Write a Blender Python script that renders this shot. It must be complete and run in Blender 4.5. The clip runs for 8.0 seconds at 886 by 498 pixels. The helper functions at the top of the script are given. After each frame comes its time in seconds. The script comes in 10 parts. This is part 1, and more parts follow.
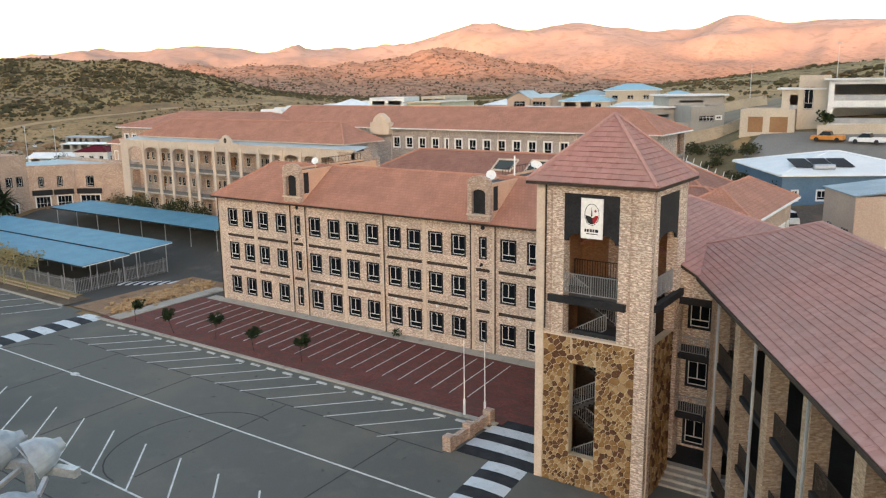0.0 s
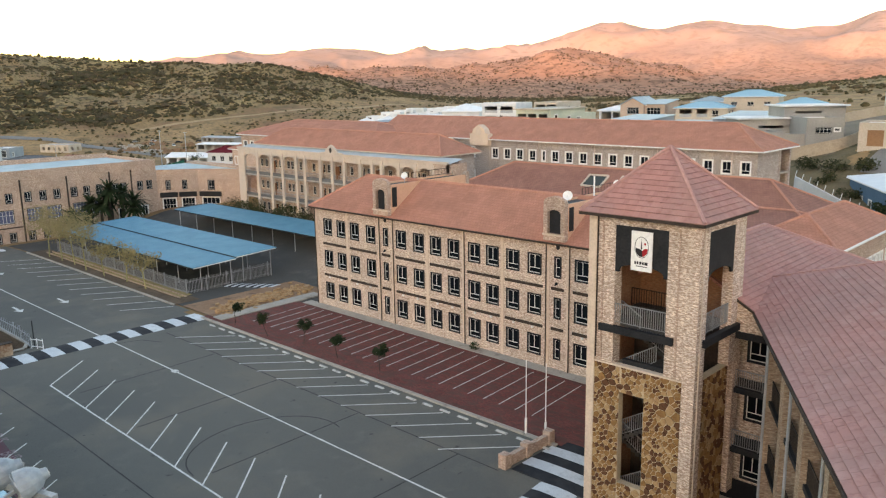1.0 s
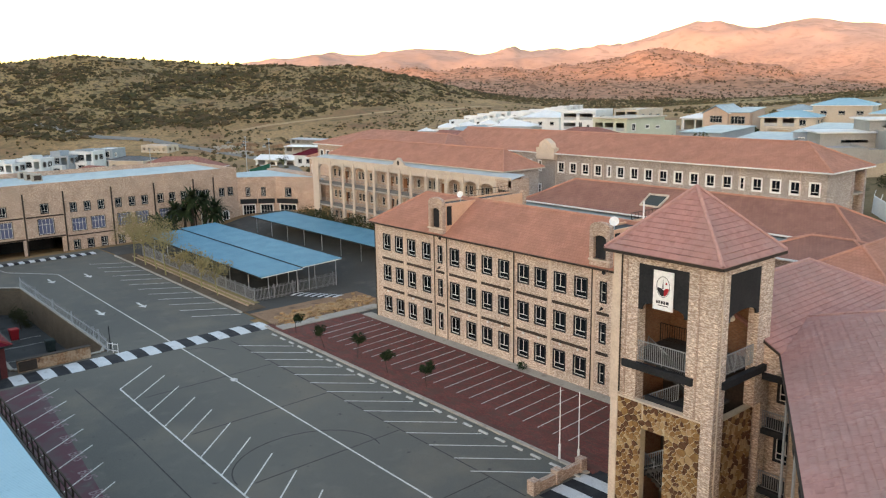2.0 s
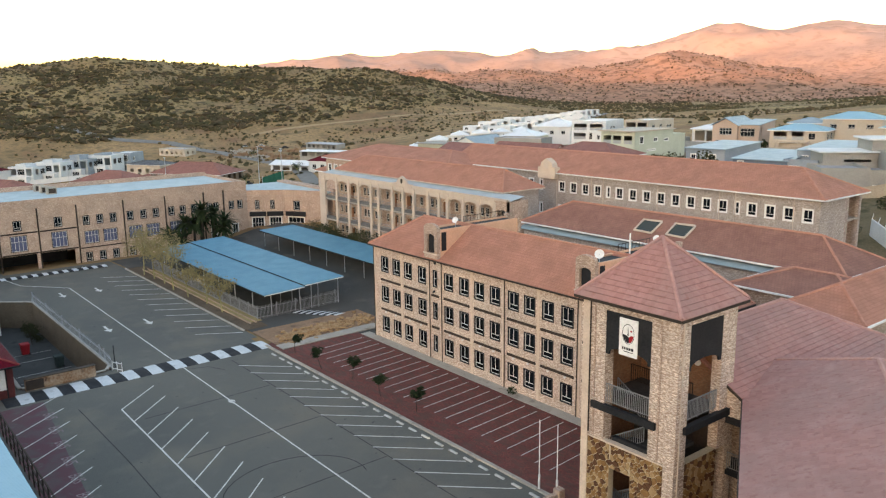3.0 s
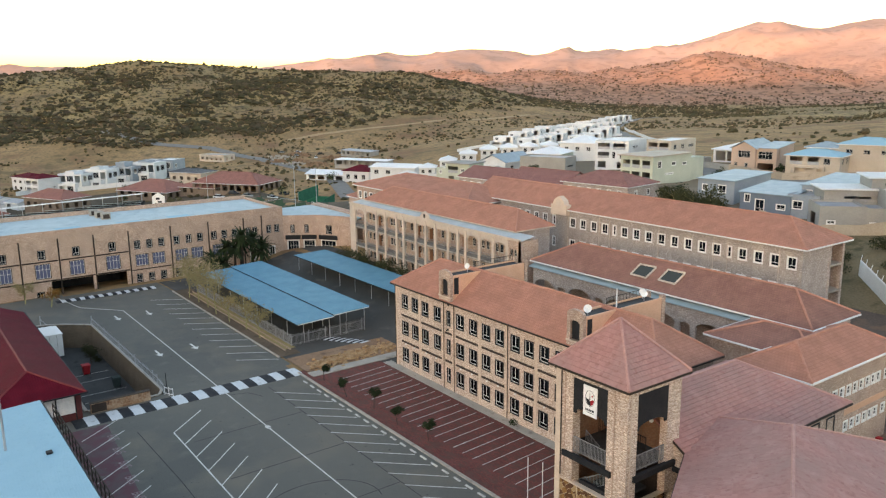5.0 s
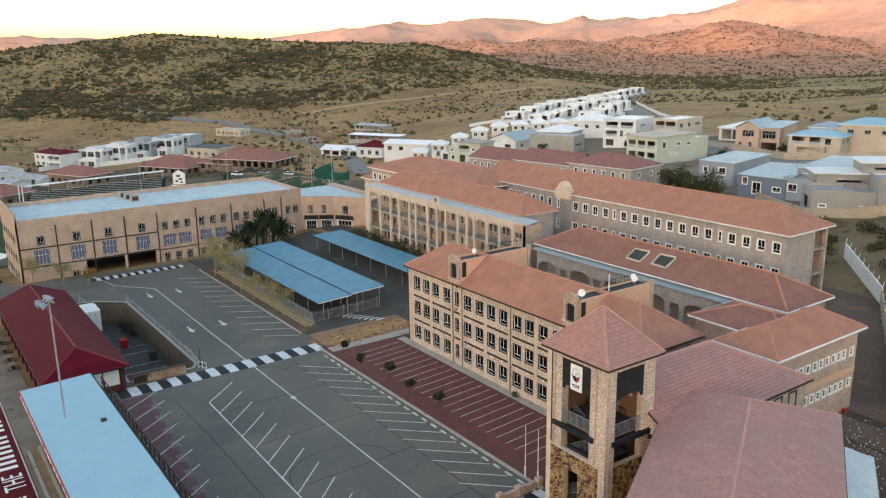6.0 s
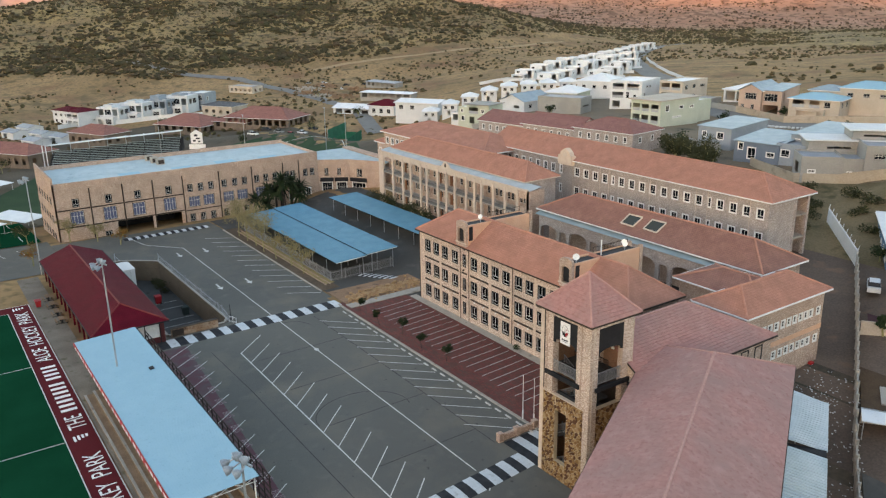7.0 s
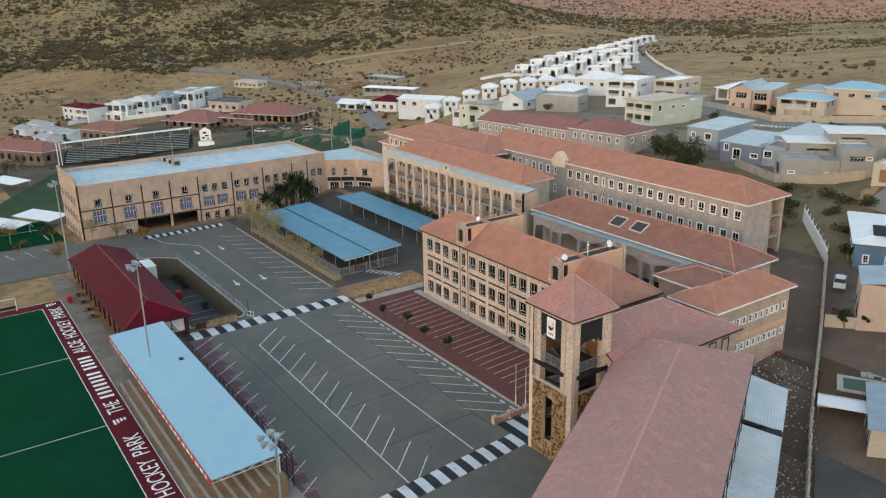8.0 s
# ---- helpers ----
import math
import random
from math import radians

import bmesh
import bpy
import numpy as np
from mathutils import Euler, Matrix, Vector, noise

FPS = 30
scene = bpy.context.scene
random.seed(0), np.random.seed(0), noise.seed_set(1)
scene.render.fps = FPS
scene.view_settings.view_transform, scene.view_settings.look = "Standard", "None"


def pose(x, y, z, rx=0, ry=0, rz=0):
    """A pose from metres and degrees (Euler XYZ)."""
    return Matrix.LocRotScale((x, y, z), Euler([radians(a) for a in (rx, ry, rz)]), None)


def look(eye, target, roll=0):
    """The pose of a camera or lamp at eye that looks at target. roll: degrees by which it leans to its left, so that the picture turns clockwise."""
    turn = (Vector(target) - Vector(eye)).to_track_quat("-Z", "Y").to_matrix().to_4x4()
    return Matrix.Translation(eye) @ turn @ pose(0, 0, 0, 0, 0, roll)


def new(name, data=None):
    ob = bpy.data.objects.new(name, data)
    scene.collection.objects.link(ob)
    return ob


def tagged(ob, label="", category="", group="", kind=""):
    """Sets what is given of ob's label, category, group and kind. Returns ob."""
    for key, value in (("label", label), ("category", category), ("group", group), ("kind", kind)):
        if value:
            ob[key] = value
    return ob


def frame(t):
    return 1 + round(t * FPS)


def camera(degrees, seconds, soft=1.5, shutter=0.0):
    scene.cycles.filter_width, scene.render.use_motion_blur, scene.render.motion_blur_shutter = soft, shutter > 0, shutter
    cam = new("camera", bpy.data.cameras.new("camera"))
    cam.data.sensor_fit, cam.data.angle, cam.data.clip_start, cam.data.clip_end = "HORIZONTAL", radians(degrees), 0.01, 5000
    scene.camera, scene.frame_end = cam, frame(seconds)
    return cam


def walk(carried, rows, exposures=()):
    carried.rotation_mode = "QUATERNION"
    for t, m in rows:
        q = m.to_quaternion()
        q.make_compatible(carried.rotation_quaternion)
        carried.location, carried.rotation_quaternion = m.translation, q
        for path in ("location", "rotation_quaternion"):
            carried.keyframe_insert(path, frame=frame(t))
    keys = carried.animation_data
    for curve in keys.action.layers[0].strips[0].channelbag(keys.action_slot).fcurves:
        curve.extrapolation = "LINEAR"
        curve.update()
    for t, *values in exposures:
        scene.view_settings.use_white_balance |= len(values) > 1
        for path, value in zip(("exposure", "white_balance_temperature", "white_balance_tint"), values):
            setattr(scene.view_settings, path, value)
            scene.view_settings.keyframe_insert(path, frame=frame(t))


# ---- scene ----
cam = camera(58.3, 8.0, 1.25)
PATH = [
    (0, (0.993, 0.485, 22.821), (-54.907, 80.785, 2.171), -0.8),
    (0.5, (2.890, 0.973, 23.701), (-58.810, 76.923, 3.101), -0.9),
    (1, (4.705, 1.706, 24.553), (-62.845, 72.556, 4.103), -0.9),
    (1.5, (6.364, 2.557, 25.477), (-66.136, 68.357, 5.127), -1),
    (3, (10.403, 4.428, 29.515), (-65.997, 65.728, 9.315), -0.7),
    (3.5, (11.903, 4.295, 31.155), (-65.297, 64.545, 11.005), -0.7),
    (4, (13.766, 3.700, 32.909), (-64.284, 62.950, 12.909), -0.7),
    (4.5, (16.141, 2.596, 34.809), (-62.609, 60.996, 14.959), -0.7),
    (5.8, (24.140, -2.449, 40.201), (-55.110, 54.001, 17.051), -0.7),
    (6, (25.506, -3.232, 40.817), (-53.744, 52.718, 16.617), -0.8),
    (6.5, (29.130, -5.585, 42.767), (-49.820, 49.265, 15.267), -0.9),
    (7, (32.833, -8.006, 44.783), (-45.967, 45.894, 14.983), -0.9),
    (7.5, (36.593, -10.389, 46.867), (-42.057, 43.161, 16.017), -1),
    (8, (40.255, -12.776, 49.163), (-38.395, 40.624, 18.113), -1.1),
]
EXPOSURE, KELVIN, TINT = 3.05, 7750, 21
walk(cam, [(t, look(eye, target, roll)) for t, eye, target, roll in PATH], [(0, EXPOSURE, KELVIN, TINT), (3, EXPOSURE - 0.03, KELVIN, TINT), (8, EXPOSURE - 0.1, KELVIN, TINT)])

# ---- light: a low sun behind the camera, which a ridge keeps off the campus ----
SUN_AZ, SUN_EL = radians(-62), radians(3.2)
sun_dir = Vector((math.cos(SUN_EL) * math.cos(SUN_AZ), math.cos(SUN_EL) * math.sin(SUN_AZ), math.sin(SUN_EL)))
sun = new("sun", bpy.data.lights.new("sun", "SUN"))
sun.data.energy, sun.data.angle, sun.data.color = 1.2, radians(0.6), (1.0, 0.62, 0.46)
sun.matrix_world = look(sun_dir * 100, (0, 0, 0))
world = bpy.data.worlds.new("world")
scene.world = world
world.use_nodes = True
wn = world.node_tree
sky = wn.nodes.new("ShaderNodeTexSky")
sky.sky_type, sky.sun_disc = "NISHITA", False
sky.sun_elevation, sky.sun_rotation = SUN_EL, radians(90) - SUN_AZ
sky.altitude, sky.air_density, sky.dust_density, sky.ozone_density = 1700, 1.0, 2.0, 1.0
wn.nodes["Background"].inputs[1].default_value = 0.15
wn.links.new(sky.outputs[0], wn.nodes["Background"].inputs[0])

# ---- mesh and material tools ----
class Shape:
    """Collects corners and faces of one mesh; faces get texture coordinates in metres along and up their plane."""

    def __init__(self):
        self.v, self.f = [], []

    def face(self, *pts):
        n = len(self.v)
        self.v += [tuple(p) for p in pts]
        self.f.append(tuple(range(n, n + len(pts))))
        return self

    def hexa(self, c):
        n = len(self.v)
        self.v += [tuple(p) for p in c]
        for q in ((0, 3, 2, 1), (4, 5, 6, 7), (0, 1, 5, 4), (1, 2, 6, 5), (2, 3, 7, 6), (3, 0, 4, 7)):
            self.f.append(tuple(n + i for i in q))
        return self

    def box(self, x0, y0, z0, x1, y1, z1):
        return self.hexa([(x0, y0, z0), (x1, y0, z0), (x1, y1, z0), (x0, y1, z0), (x0, y0, z1), (x1, y0, z1), (x1, y1, z1), (x0, y1, z1)])

    def beam(self, p, q, w, h=None):
        """A bar with a rectangular section from p to q."""
        p, q, h = Vector(p), Vector(q), h or w
        d = (q - p).normalized()
        s = d.cross(Vector((0, 0, 1)))
        s = Vector((1, 0, 0)) if s.length < 1e-3 else s.normalized()
        u = s.cross(d).normalized() * h / 2
        s = s * w / 2
        return self.hexa([p - s - u, p + s - u, q + s - u, q - s - u, p - s + u, p + s + u, q + s + u, q - s + u])

    def tube(self, p, q, r, r2=None, n=8):
        p, q, r2 = Vector(p), Vector(q), r if r2 is None else r2
        d = (q - p).normalized()
        a = d.orthogonal().normalized()
        b = d.cross(a)
        k = len(self.v)
        for c, rr in ((p, r), (q, r2)):
            for i in range(n):
                w = 2 * math.pi * i / n
                self.v.append(tuple(c + (a * math.cos(w) + b * math.sin(w)) * rr))
        for i in range(n):
            j = (i + 1) % n
            self.f.append((k + i, k + j, k + n + j, k + n + i))
        self.f.append(tuple(k + n - 1 - i for i in range(n)))
        self.f.append(tuple(k + n + i for i in range(n)))
        return self

    def prism(self, poly, z0, z1):
        """An upright prism over a plan polygon (counter-clockwise)."""
        m, n = len(poly), len(self.v)
        self.v += [(x, y, z0) for x, y in poly] + [(x, y, z1) for x, y in poly]
        self.f.append(tuple(n + m - 1 - i for i in range(m)))
        self.f.append(tuple(n + m + i for i in range(m)))
        for i in range(m):
            j = (i + 1) % m
            self.f.append((n + i, n + j, n + m + j, n + m + i))
        return self

    def slab(self, pts, thick):
        """A plate: its upper polygon is given, counter-clockwise from above; it is thick downwards."""
        m, n = len(pts), len(self.v)
        self.v += [tuple(p) for p in pts] + [(p[0], p[1], p[2] - thick) for p in pts]
        self.f.append(tuple(n + i for i in range(m)))
        self.f.append(tuple(n + 2 * m - 1 - i for i in range(m)))
        for i in range(m):
            j = (i + 1) % m
            self.f.append((n + m + i, n + m + j, n + j, n + i))
        return self

    def plate(self, poly, frame_m, d0, d1):
        """A polygon (a, b) of a plane given by frame_m, drawn out from depth d0 to d1 along the plane's normal."""
        m, n = len(poly), len(self.v)
        self.v += [tuple(frame_m @ Vector((a, b, d0))) for a, b in poly] + [tuple(frame_m @ Vector((a, b, d1))) for a, b in poly]
        self.f.append(tuple(n + m - 1 - i for i in range(m)))
        self.f.append(tuple(n + m + i for i in range(m)))
        for i in range(m):
            j = (i + 1) % m
            self.f.append((n + i, n + j, n + m + j, n + m + i))
        return self

    def dome(self, c, r, sz=1.0, n=10, rings=4):
        k = len(self.v)
        for i in range(rings + 1):
            w = math.pi / 2 * i / rings
            for j in range(n):
                e = 2 * math.pi * j / n
                self.v.append((c[0] + r * math.cos(w) * math.cos(e), c[1] + r * math.cos(w) * math.sin(e), c[2] + r * sz * math.sin(w)))
        for i in range(rings):
            for j in range(n):
                self.f.append((k + i * n + j, k + i * n + (j + 1) % n, k + (i + 1) * n + (j + 1) % n, k + (i + 1) * n + j))
        return self

    def data(self, name, material):
        me = bpy.data.meshes.new(name)
        me.from_pydata(self.v, [], self.f)
        me.materials.append(material)
        if not any(n.type == "UVMAP" for n in material.node_tree.nodes):
            return me
        lay = me.uv_layers.new(name="uv").data
        up = Vector((0, 0, 1))
        co = [Vector(p) for p in self.v]
        k = 0
        for p in me.polygons:
            n = p.normal
            a = up.cross(n)
            a = Vector((1, 0, 0)) if a.length < 1e-3 else a.normalized()
            b = n.cross(a)
            for vi in p.vertices:
                lay[k].uv = (co[vi].dot(a), co[vi].dot(b))
                k += 1
        return me


BASE = {}


def thing(name, at, label, category, group="", kind=""):
    ob = new(name)
    ob.empty_display_size = 0.3
    ob.location = at
    BASE[ob.name] = Matrix.Translation(Vector(at))
    return tagged(ob, label, category, group, kind)


def solid(name, shape, material, label, category, group="", kind=""):
    """A thing of one mesh, built in world metres and given its origin at its base."""
    lo = [min(p[i] for p in shape.v) for i in range(3)]
    hi = [max(p[i] for p in shape.v) for i in range(3)]
    c = ((lo[0] + hi[0]) / 2, (lo[1] + hi[1]) / 2, lo[2])
    me = shape.data(name, material)
    me.transform(Matrix.Translation((-c[0], -c[1], -c[2])))
    ob = new(name, me)
    ob.location = c
    BASE[ob.name] = Matrix.Translation(c)
    return tagged(ob, label, category, group, kind)


def part(name, shape, material, parent, label="", kind="", at=None):
    """One mesh under a thing or a part. shape: a Shape in world metres, or mesh data that is placed at the pose at."""
    me = shape if isinstance(shape, bpy.types.Mesh) else shape.data(name, material)
    ob = new(name, me)
    ob.parent = parent
    base = BASE.get(parent.name, Matrix.Identity(4))
    ob.matrix_parent_inverse = base.inverted()
    ob.matrix_basis = at if at is not None else Matrix.Identity(4)
    BASE[ob.name] = ob.matrix_basis.copy()
    return tagged(ob, label, kind=kind)


def sub(name, me, parent, label=""):
    """A sub-part that shares its part's own axes."""
    ob = new(name, me)
    ob.parent = parent
    return tagged(ob, label)


def nodes_of(name):
    m = bpy.data.materials.new(name)
    m.use_nodes = True
    nt = m.node_tree
    return m, nt, nt.nodes, nt.links, nt.nodes["Principled BSDF"]


def ramp_mix(nt, fac, a, b):
    mix = nt.nodes.new("ShaderNodeMix")
    mix.data_type = "RGBA"
    for slot, val in ((6, a), (7, b)):
        if isinstance(val, tuple):
            mix.inputs[slot].default_value = (*val[:3], 1)
        else:
            nt.links.new(val, mix.inputs[slot])
    if isinstance(fac, float):
        mix.inputs[0].default_value = fac
    else:
        nt.links.new(fac, mix.inputs[0])
    return mix.outputs[2]


def noise_fac(nt, scale, lo=0.35, hi=0.65, detail=4.0, coord=None):
    no = nt.nodes.new("ShaderNodeTexNoise")
    no.inputs["Scale"].default_value, no.inputs["Detail"].default_value = scale, detail
    if coord is None:
        geo = nt.nodes.new("ShaderNodeNewGeometry")
        coord = geo.outputs["Position"]
    nt.links.new(coord, no.inputs["Vector"])
    mr = nt.nodes.new("ShaderNodeMapRange")
    mr.inputs[1].default_value, mr.inputs[2].default_value = lo, hi
    nt.links.new(no.outputs[0], mr.inputs[0])
    return mr.outputs[0]


def bump(nt, bsdf, height, dist, strength=0.6):
    b = nt.nodes.new("ShaderNodeBump")
    b.inputs["Strength"].default_value, b.inputs["Distance"].default_value = strength, dist
    nt.links.new(height, b.inputs["Height"])
    nt.links.new(b.outputs[0], bsdf.inputs["Normal"])


def plain(name, a, b, rough=0.8, fine=14.0, coarse=0.35, relief=0.01, metal=0.0, stain=None, lo=0.4, hi=0.62, spec=0.12):
    """A surface of two tones: broad clouds, fine grain and, where given, stains of a third tone."""
    m, nt, nd, ln, bs = nodes_of(name)
    big, small = noise_fac(nt, coarse, lo, hi), noise_fac(nt, fine, 0.3, 0.7)
    col = ramp_mix(nt, big, a, b)
    col2 = ramp_mix(nt, small, tuple(c * 0.82 for c in a), tuple(min(1, c * 1.15) for c in b))
    col = ramp_mix(nt, 0.45, col, col2)
    if stain:
        col = ramp_mix(nt, noise_fac(nt, coarse * 2.3, 0.58, 0.72, 6), col, stain)
    ln.new(col, bs.inputs["Base Color"])
    bs.inputs["Roughness"].default_value, bs.inputs["Metallic"].default_value = rough, metal
    bs.inputs["Specular IOR Level"].default_value = 0.5 if metal else spec
    if relief:
        bump(nt, bs, small, relief)
    return m


def brick(name, a, b, mortar, w=0.23, h=0.085, gap=0.012, rough=0.9, spread=0.5, odd=None, depth=0.008, fleck=(5.6, 0.46, 0.56)):
    """Face brick or roof tile laid in courses along the surface's own axes."""
    m, nt, nd, ln, bs = nodes_of(name)
    uv = nd.new("ShaderNodeUVMap")
    br = nd.new("ShaderNodeTexBrick")
    ln.new(uv.outputs[0], br.inputs["Vector"])
    for key, val in (("Scale", 1.0), ("Brick Width", w), ("Row Height", h), ("Mortar Size", gap), ("Mortar Smooth", 0.1), ("Bias", 0.0)):
        br.inputs[key].default_value = val
    br.inputs["Color1"].default_value, br.inputs["Color2"].default_value, br.inputs["Mortar"].default_value = (*a, 1), (*b, 1), (*mortar, 1)
    big = noise_fac(nt, 0.55, 0.35, 0.65)
    wide = nd.new("ShaderNodeMapping")
    wide.inputs["Scale"].default_value = (1.0, 2.6, 1.0) if depth < 0.02 else (1.0, 1.0, 1.0)
    ln.new(uv.outputs[0], wide.inputs["Vector"])
    mid = noise_fac(nt, *fleck, 5, wide.outputs[0])
    col = ramp_mix(nt, mid, br.outputs[0], odd or tuple(c * 0.7 for c in a))
    keep = nd.new("ShaderNodeMath")
    keep.operation = "MULTIPLY"
    keep.inputs[1].default_value = spread
    ln.new(mid, keep.inputs[0])
    col = ramp_mix(nt, keep.outputs[0], br.outputs[0], odd or tuple(c * 0.7 for c in a))
    hue = nd.new("ShaderNodeHueSaturation")
    mr = nd.new("ShaderNodeMapRange")
    mr.inputs[3].default_value, mr.inputs[4].default_value = 0.9, 1.08
    ln.new(big, mr.inputs[0])
    ln.new(mr.outputs[0], hue.inputs["Value"])
    ln.new(col, hue.inputs["Color"])
    ln.new(hue.outputs[0], bs.inputs["Base Color"])
    bs.inputs["Roughness"].default_value = rough
    bs.inputs["Specular IOR Level"].default_value = 0.12
    inv = nd.new("ShaderNodeMath")
    inv.operation = "SUBTRACT"
    inv.inputs[0].default_value = 1.0
    ln.new(br.outputs["Fac"], inv.inputs[1])
    bump(nt, bs, inv.outputs[0], depth, 0.8)
    return m


def ribbed(name, a, b, pitch=0.2, rough=0.45, metal=0.0, depth=0.02, along="U"):
    """Profiled sheet: ribs along the slope, with clouds of dirt."""
    m, nt, nd, ln, bs = nodes_of(name)
    uv = nd.new("ShaderNodeUVMap")
    sep = nd.new("ShaderNodeSeparateXYZ")
    ln.new(uv.outputs[0], sep.inputs[0])
    s = nd.new("ShaderNodeMath")
    s.operation = "MULTIPLY"
    s.inputs[1].default_value = 2 * math.pi / pitch
    ln.new(sep.outputs[0 if along == "U" else 1], s.inputs[0])
    w = nd.new("ShaderNodeMath")
    w.operation = "SINE"
    ln.new(s.outputs[0], w.inputs[0])
    col = ramp_mix(nt, noise_fac(nt, 0.5, 0.35, 0.68), a, b)
    col = ramp_mix(nt, noise_fac(nt, 3.0, 0.58, 0.9), col, tuple(c * 0.8 for c in a))
    ln.new(col, bs.inputs["Base Color"])
    bs.inputs["Roughness"].default_value, bs.inputs["Metallic"].default_value = rough, metal
    bs.inputs["Specular IOR Level"].default_value = 0.15
    bump(nt, bs, w.outputs[0], depth, 0.5)
    return m


def glass(name, tint=(0.02, 0.025, 0.03), rough=0.08):
    m, nt, nd, ln, bs = nodes_of(name)
    bs.inputs["Base Color"].default_value = (*tint, 1)
    bs.inputs["Roughness"].default_value = rough
    bs.inputs["IOR"].default_value = 1.5
    bs.inputs["Specular IOR Level"].default_value = 0.22
    return m


# ---- materials ----
BRICK = brick("face_brick", (0.40, 0.29, 0.23), (0.90, 0.76, 0.64), (0.66, 0.57, 0.48), odd=(0.32, 0.205, 0.15), spread=0.7)
BRICK_B = brick("weathered_brick", (0.31, 0.25, 0.215), (0.70, 0.60, 0.53), (0.50, 0.44, 0.40), odd=(0.27, 0.22, 0.205), spread=0.75)
BRICK_G = brick("grey_brick", (0.31, 0.255, 0.22), (0.66, 0.58, 0.51), (0.46, 0.41, 0.375), odd=(0.25, 0.205, 0.185), spread=0.85)
BRICK_W = brick("tan_brick", (0.37, 0.245, 0.185), (0.76, 0.59, 0.47), (0.54, 0.44, 0.36), odd=(0.30, 0.185, 0.14), spread=0.75)
# brown edging brick; for the hall galleries its darker tone carries their shade
BRICK_D = brick("golden_brown_and_shaded_brick", (0.31, 0.20, 0.13), (0.58, 0.42, 0.30), (0.41, 0.32, 0.24), odd=(0.27, 0.165, 0.11), spread=0.6)
# red brick, its colour lowered to carry the dimness inside the tower
BRICK_R = brick("dimmed_red_inner_brick", (0.27, 0.125, 0.07), (0.36, 0.19, 0.11), (0.27, 0.18, 0.12), odd=(0.22, 0.095, 0.055), spread=0.5)
BRICK_L = plain("pale_pilaster_brick", (0.56, 0.44, 0.345), (0.66, 0.54, 0.43), 0.9, 9.0, 0.8)
TILE = brick("roof_tile", (0.42, 0.195, 0.135), (0.475, 0.225, 0.16), (0.32, 0.148, 0.108), w=0.30, h=0.34, gap=0.018, spread=0.35, odd=(0.36, 0.17, 0.12), depth=0.03, fleck=(1.3, 0.4, 0.75))
TILE_P = brick("pink_roof_tile", (0.36, 0.155, 0.13), (0.42, 0.19, 0.155), (0.20, 0.09, 0.08), w=0.30, h=0.34, gap=0.018, spread=0.5, odd=(0.30, 0.16, 0.14), depth=0.03, fleck=(1.3, 0.4, 0.75))
TILE_D = brick("dark_roof_tile", (0.29, 0.14, 0.108), (0.34, 0.165, 0.125), (0.22, 0.105, 0.082), w=0.30, h=0.34, gap=0.02, spread=0.5, odd=(0.24, 0.12, 0.085), depth=0.03, fleck=(1.3, 0.4, 0.75))
def tile_tone(name, source):
    """Concrete tile whose tone varies from tile to tile."""
    m, nt, nd, ln, bs = nodes_of(name)
    if source == "object":
        rnd = nd.new("ShaderNodeObjectInfo").outputs["Random"]
    else:
        rnd = nd.new("ShaderNodeNewGeometry").outputs["Random Per Island"]
    col = ramp_mix(nt, rnd, (0.39, 0.195, 0.17), (0.45, 0.235, 0.205))
    col = ramp_mix(nt, noise_fac(nt, 0.22, 0.4, 0.66, 5), col, (0.36, 0.215, 0.19))
    col = ramp_mix(nt, noise_fac(nt, 0.9, 0.52, 0.72, 6), col, (0.44, 0.255, 0.225))
    col = ramp_mix(nt, noise_fac(nt, 2.6, 0.55, 0.72, 6), col, (0.33, 0.165, 0.145))
    col = ramp_mix(nt, noise_fac(nt, 9.0, 0.6, 0.85, 5), col, (0.29, 0.155, 0.135))
    ln.new(col, bs.inputs["Base Color"])
    bs.inputs["Roughness"].default_value = 0.9
    bs.inputs["Specular IOR Level"].default_value = 0.12
    bump(nt, bs, noise_fac(nt, 25.0, 0.3, 0.7), 0.006)
    return m


TILE_G, TILE_J = tile_tone("single_roof_tile", "object"), tile_tone("coursed_roof_tile", "island")
RIDGE_P = plain("pink_ridge_tile", (0.43, 0.235, 0.205), (0.49, 0.275, 0.24), 0.85, 6.0, 1.2)
RIDGE = plain("ridge_tile", (0.44, 0.20, 0.14), (0.50, 0.25, 0.18), 0.85, 6.0, 1.2)
PEACH = plain("peach_plaster", (0.62, 0.36, 0.24), (0.68, 0.42, 0.29), 0.9, 10.0, 0.5)
CREAM = plain("cream_plaster", (0.50, 0.41, 0.335), (0.60, 0.50, 0.41), 0.9, 9.0, 0.6)
WHITE = plain("white_paint", (0.72, 0.71, 0.68), (0.80, 0.79, 0.76), 0.6, 9.0, 0.7, 0.004)
LINE = plain("road_paint", (0.50, 0.50, 0.47), (0.68, 0.68, 0.64), 0.8, 20.0, 1.2, 0.002, stain=(0.30, 0.30, 0.29))
STOPP = plain("worn_stop_paint", (0.40, 0.40, 0.37), (0.55, 0.55, 0.51), 0.85, 20.0, 1.4, 0.003, stain=(0.24, 0.235, 0.22))
BLACKP = plain("black_road_paint", (0.02, 0.022, 0.026), (0.045, 0.047, 0.05), 0.8, 20.0, 1.2, 0.002)
# dark paint; also colours sheets and boxes that stand for shade
DARK = plain("dark_paint_and_shade", (0.018, 0.018, 0.02), (0.03, 0.03, 0.032), 0.6, 9.0, 0.8, 0.004)
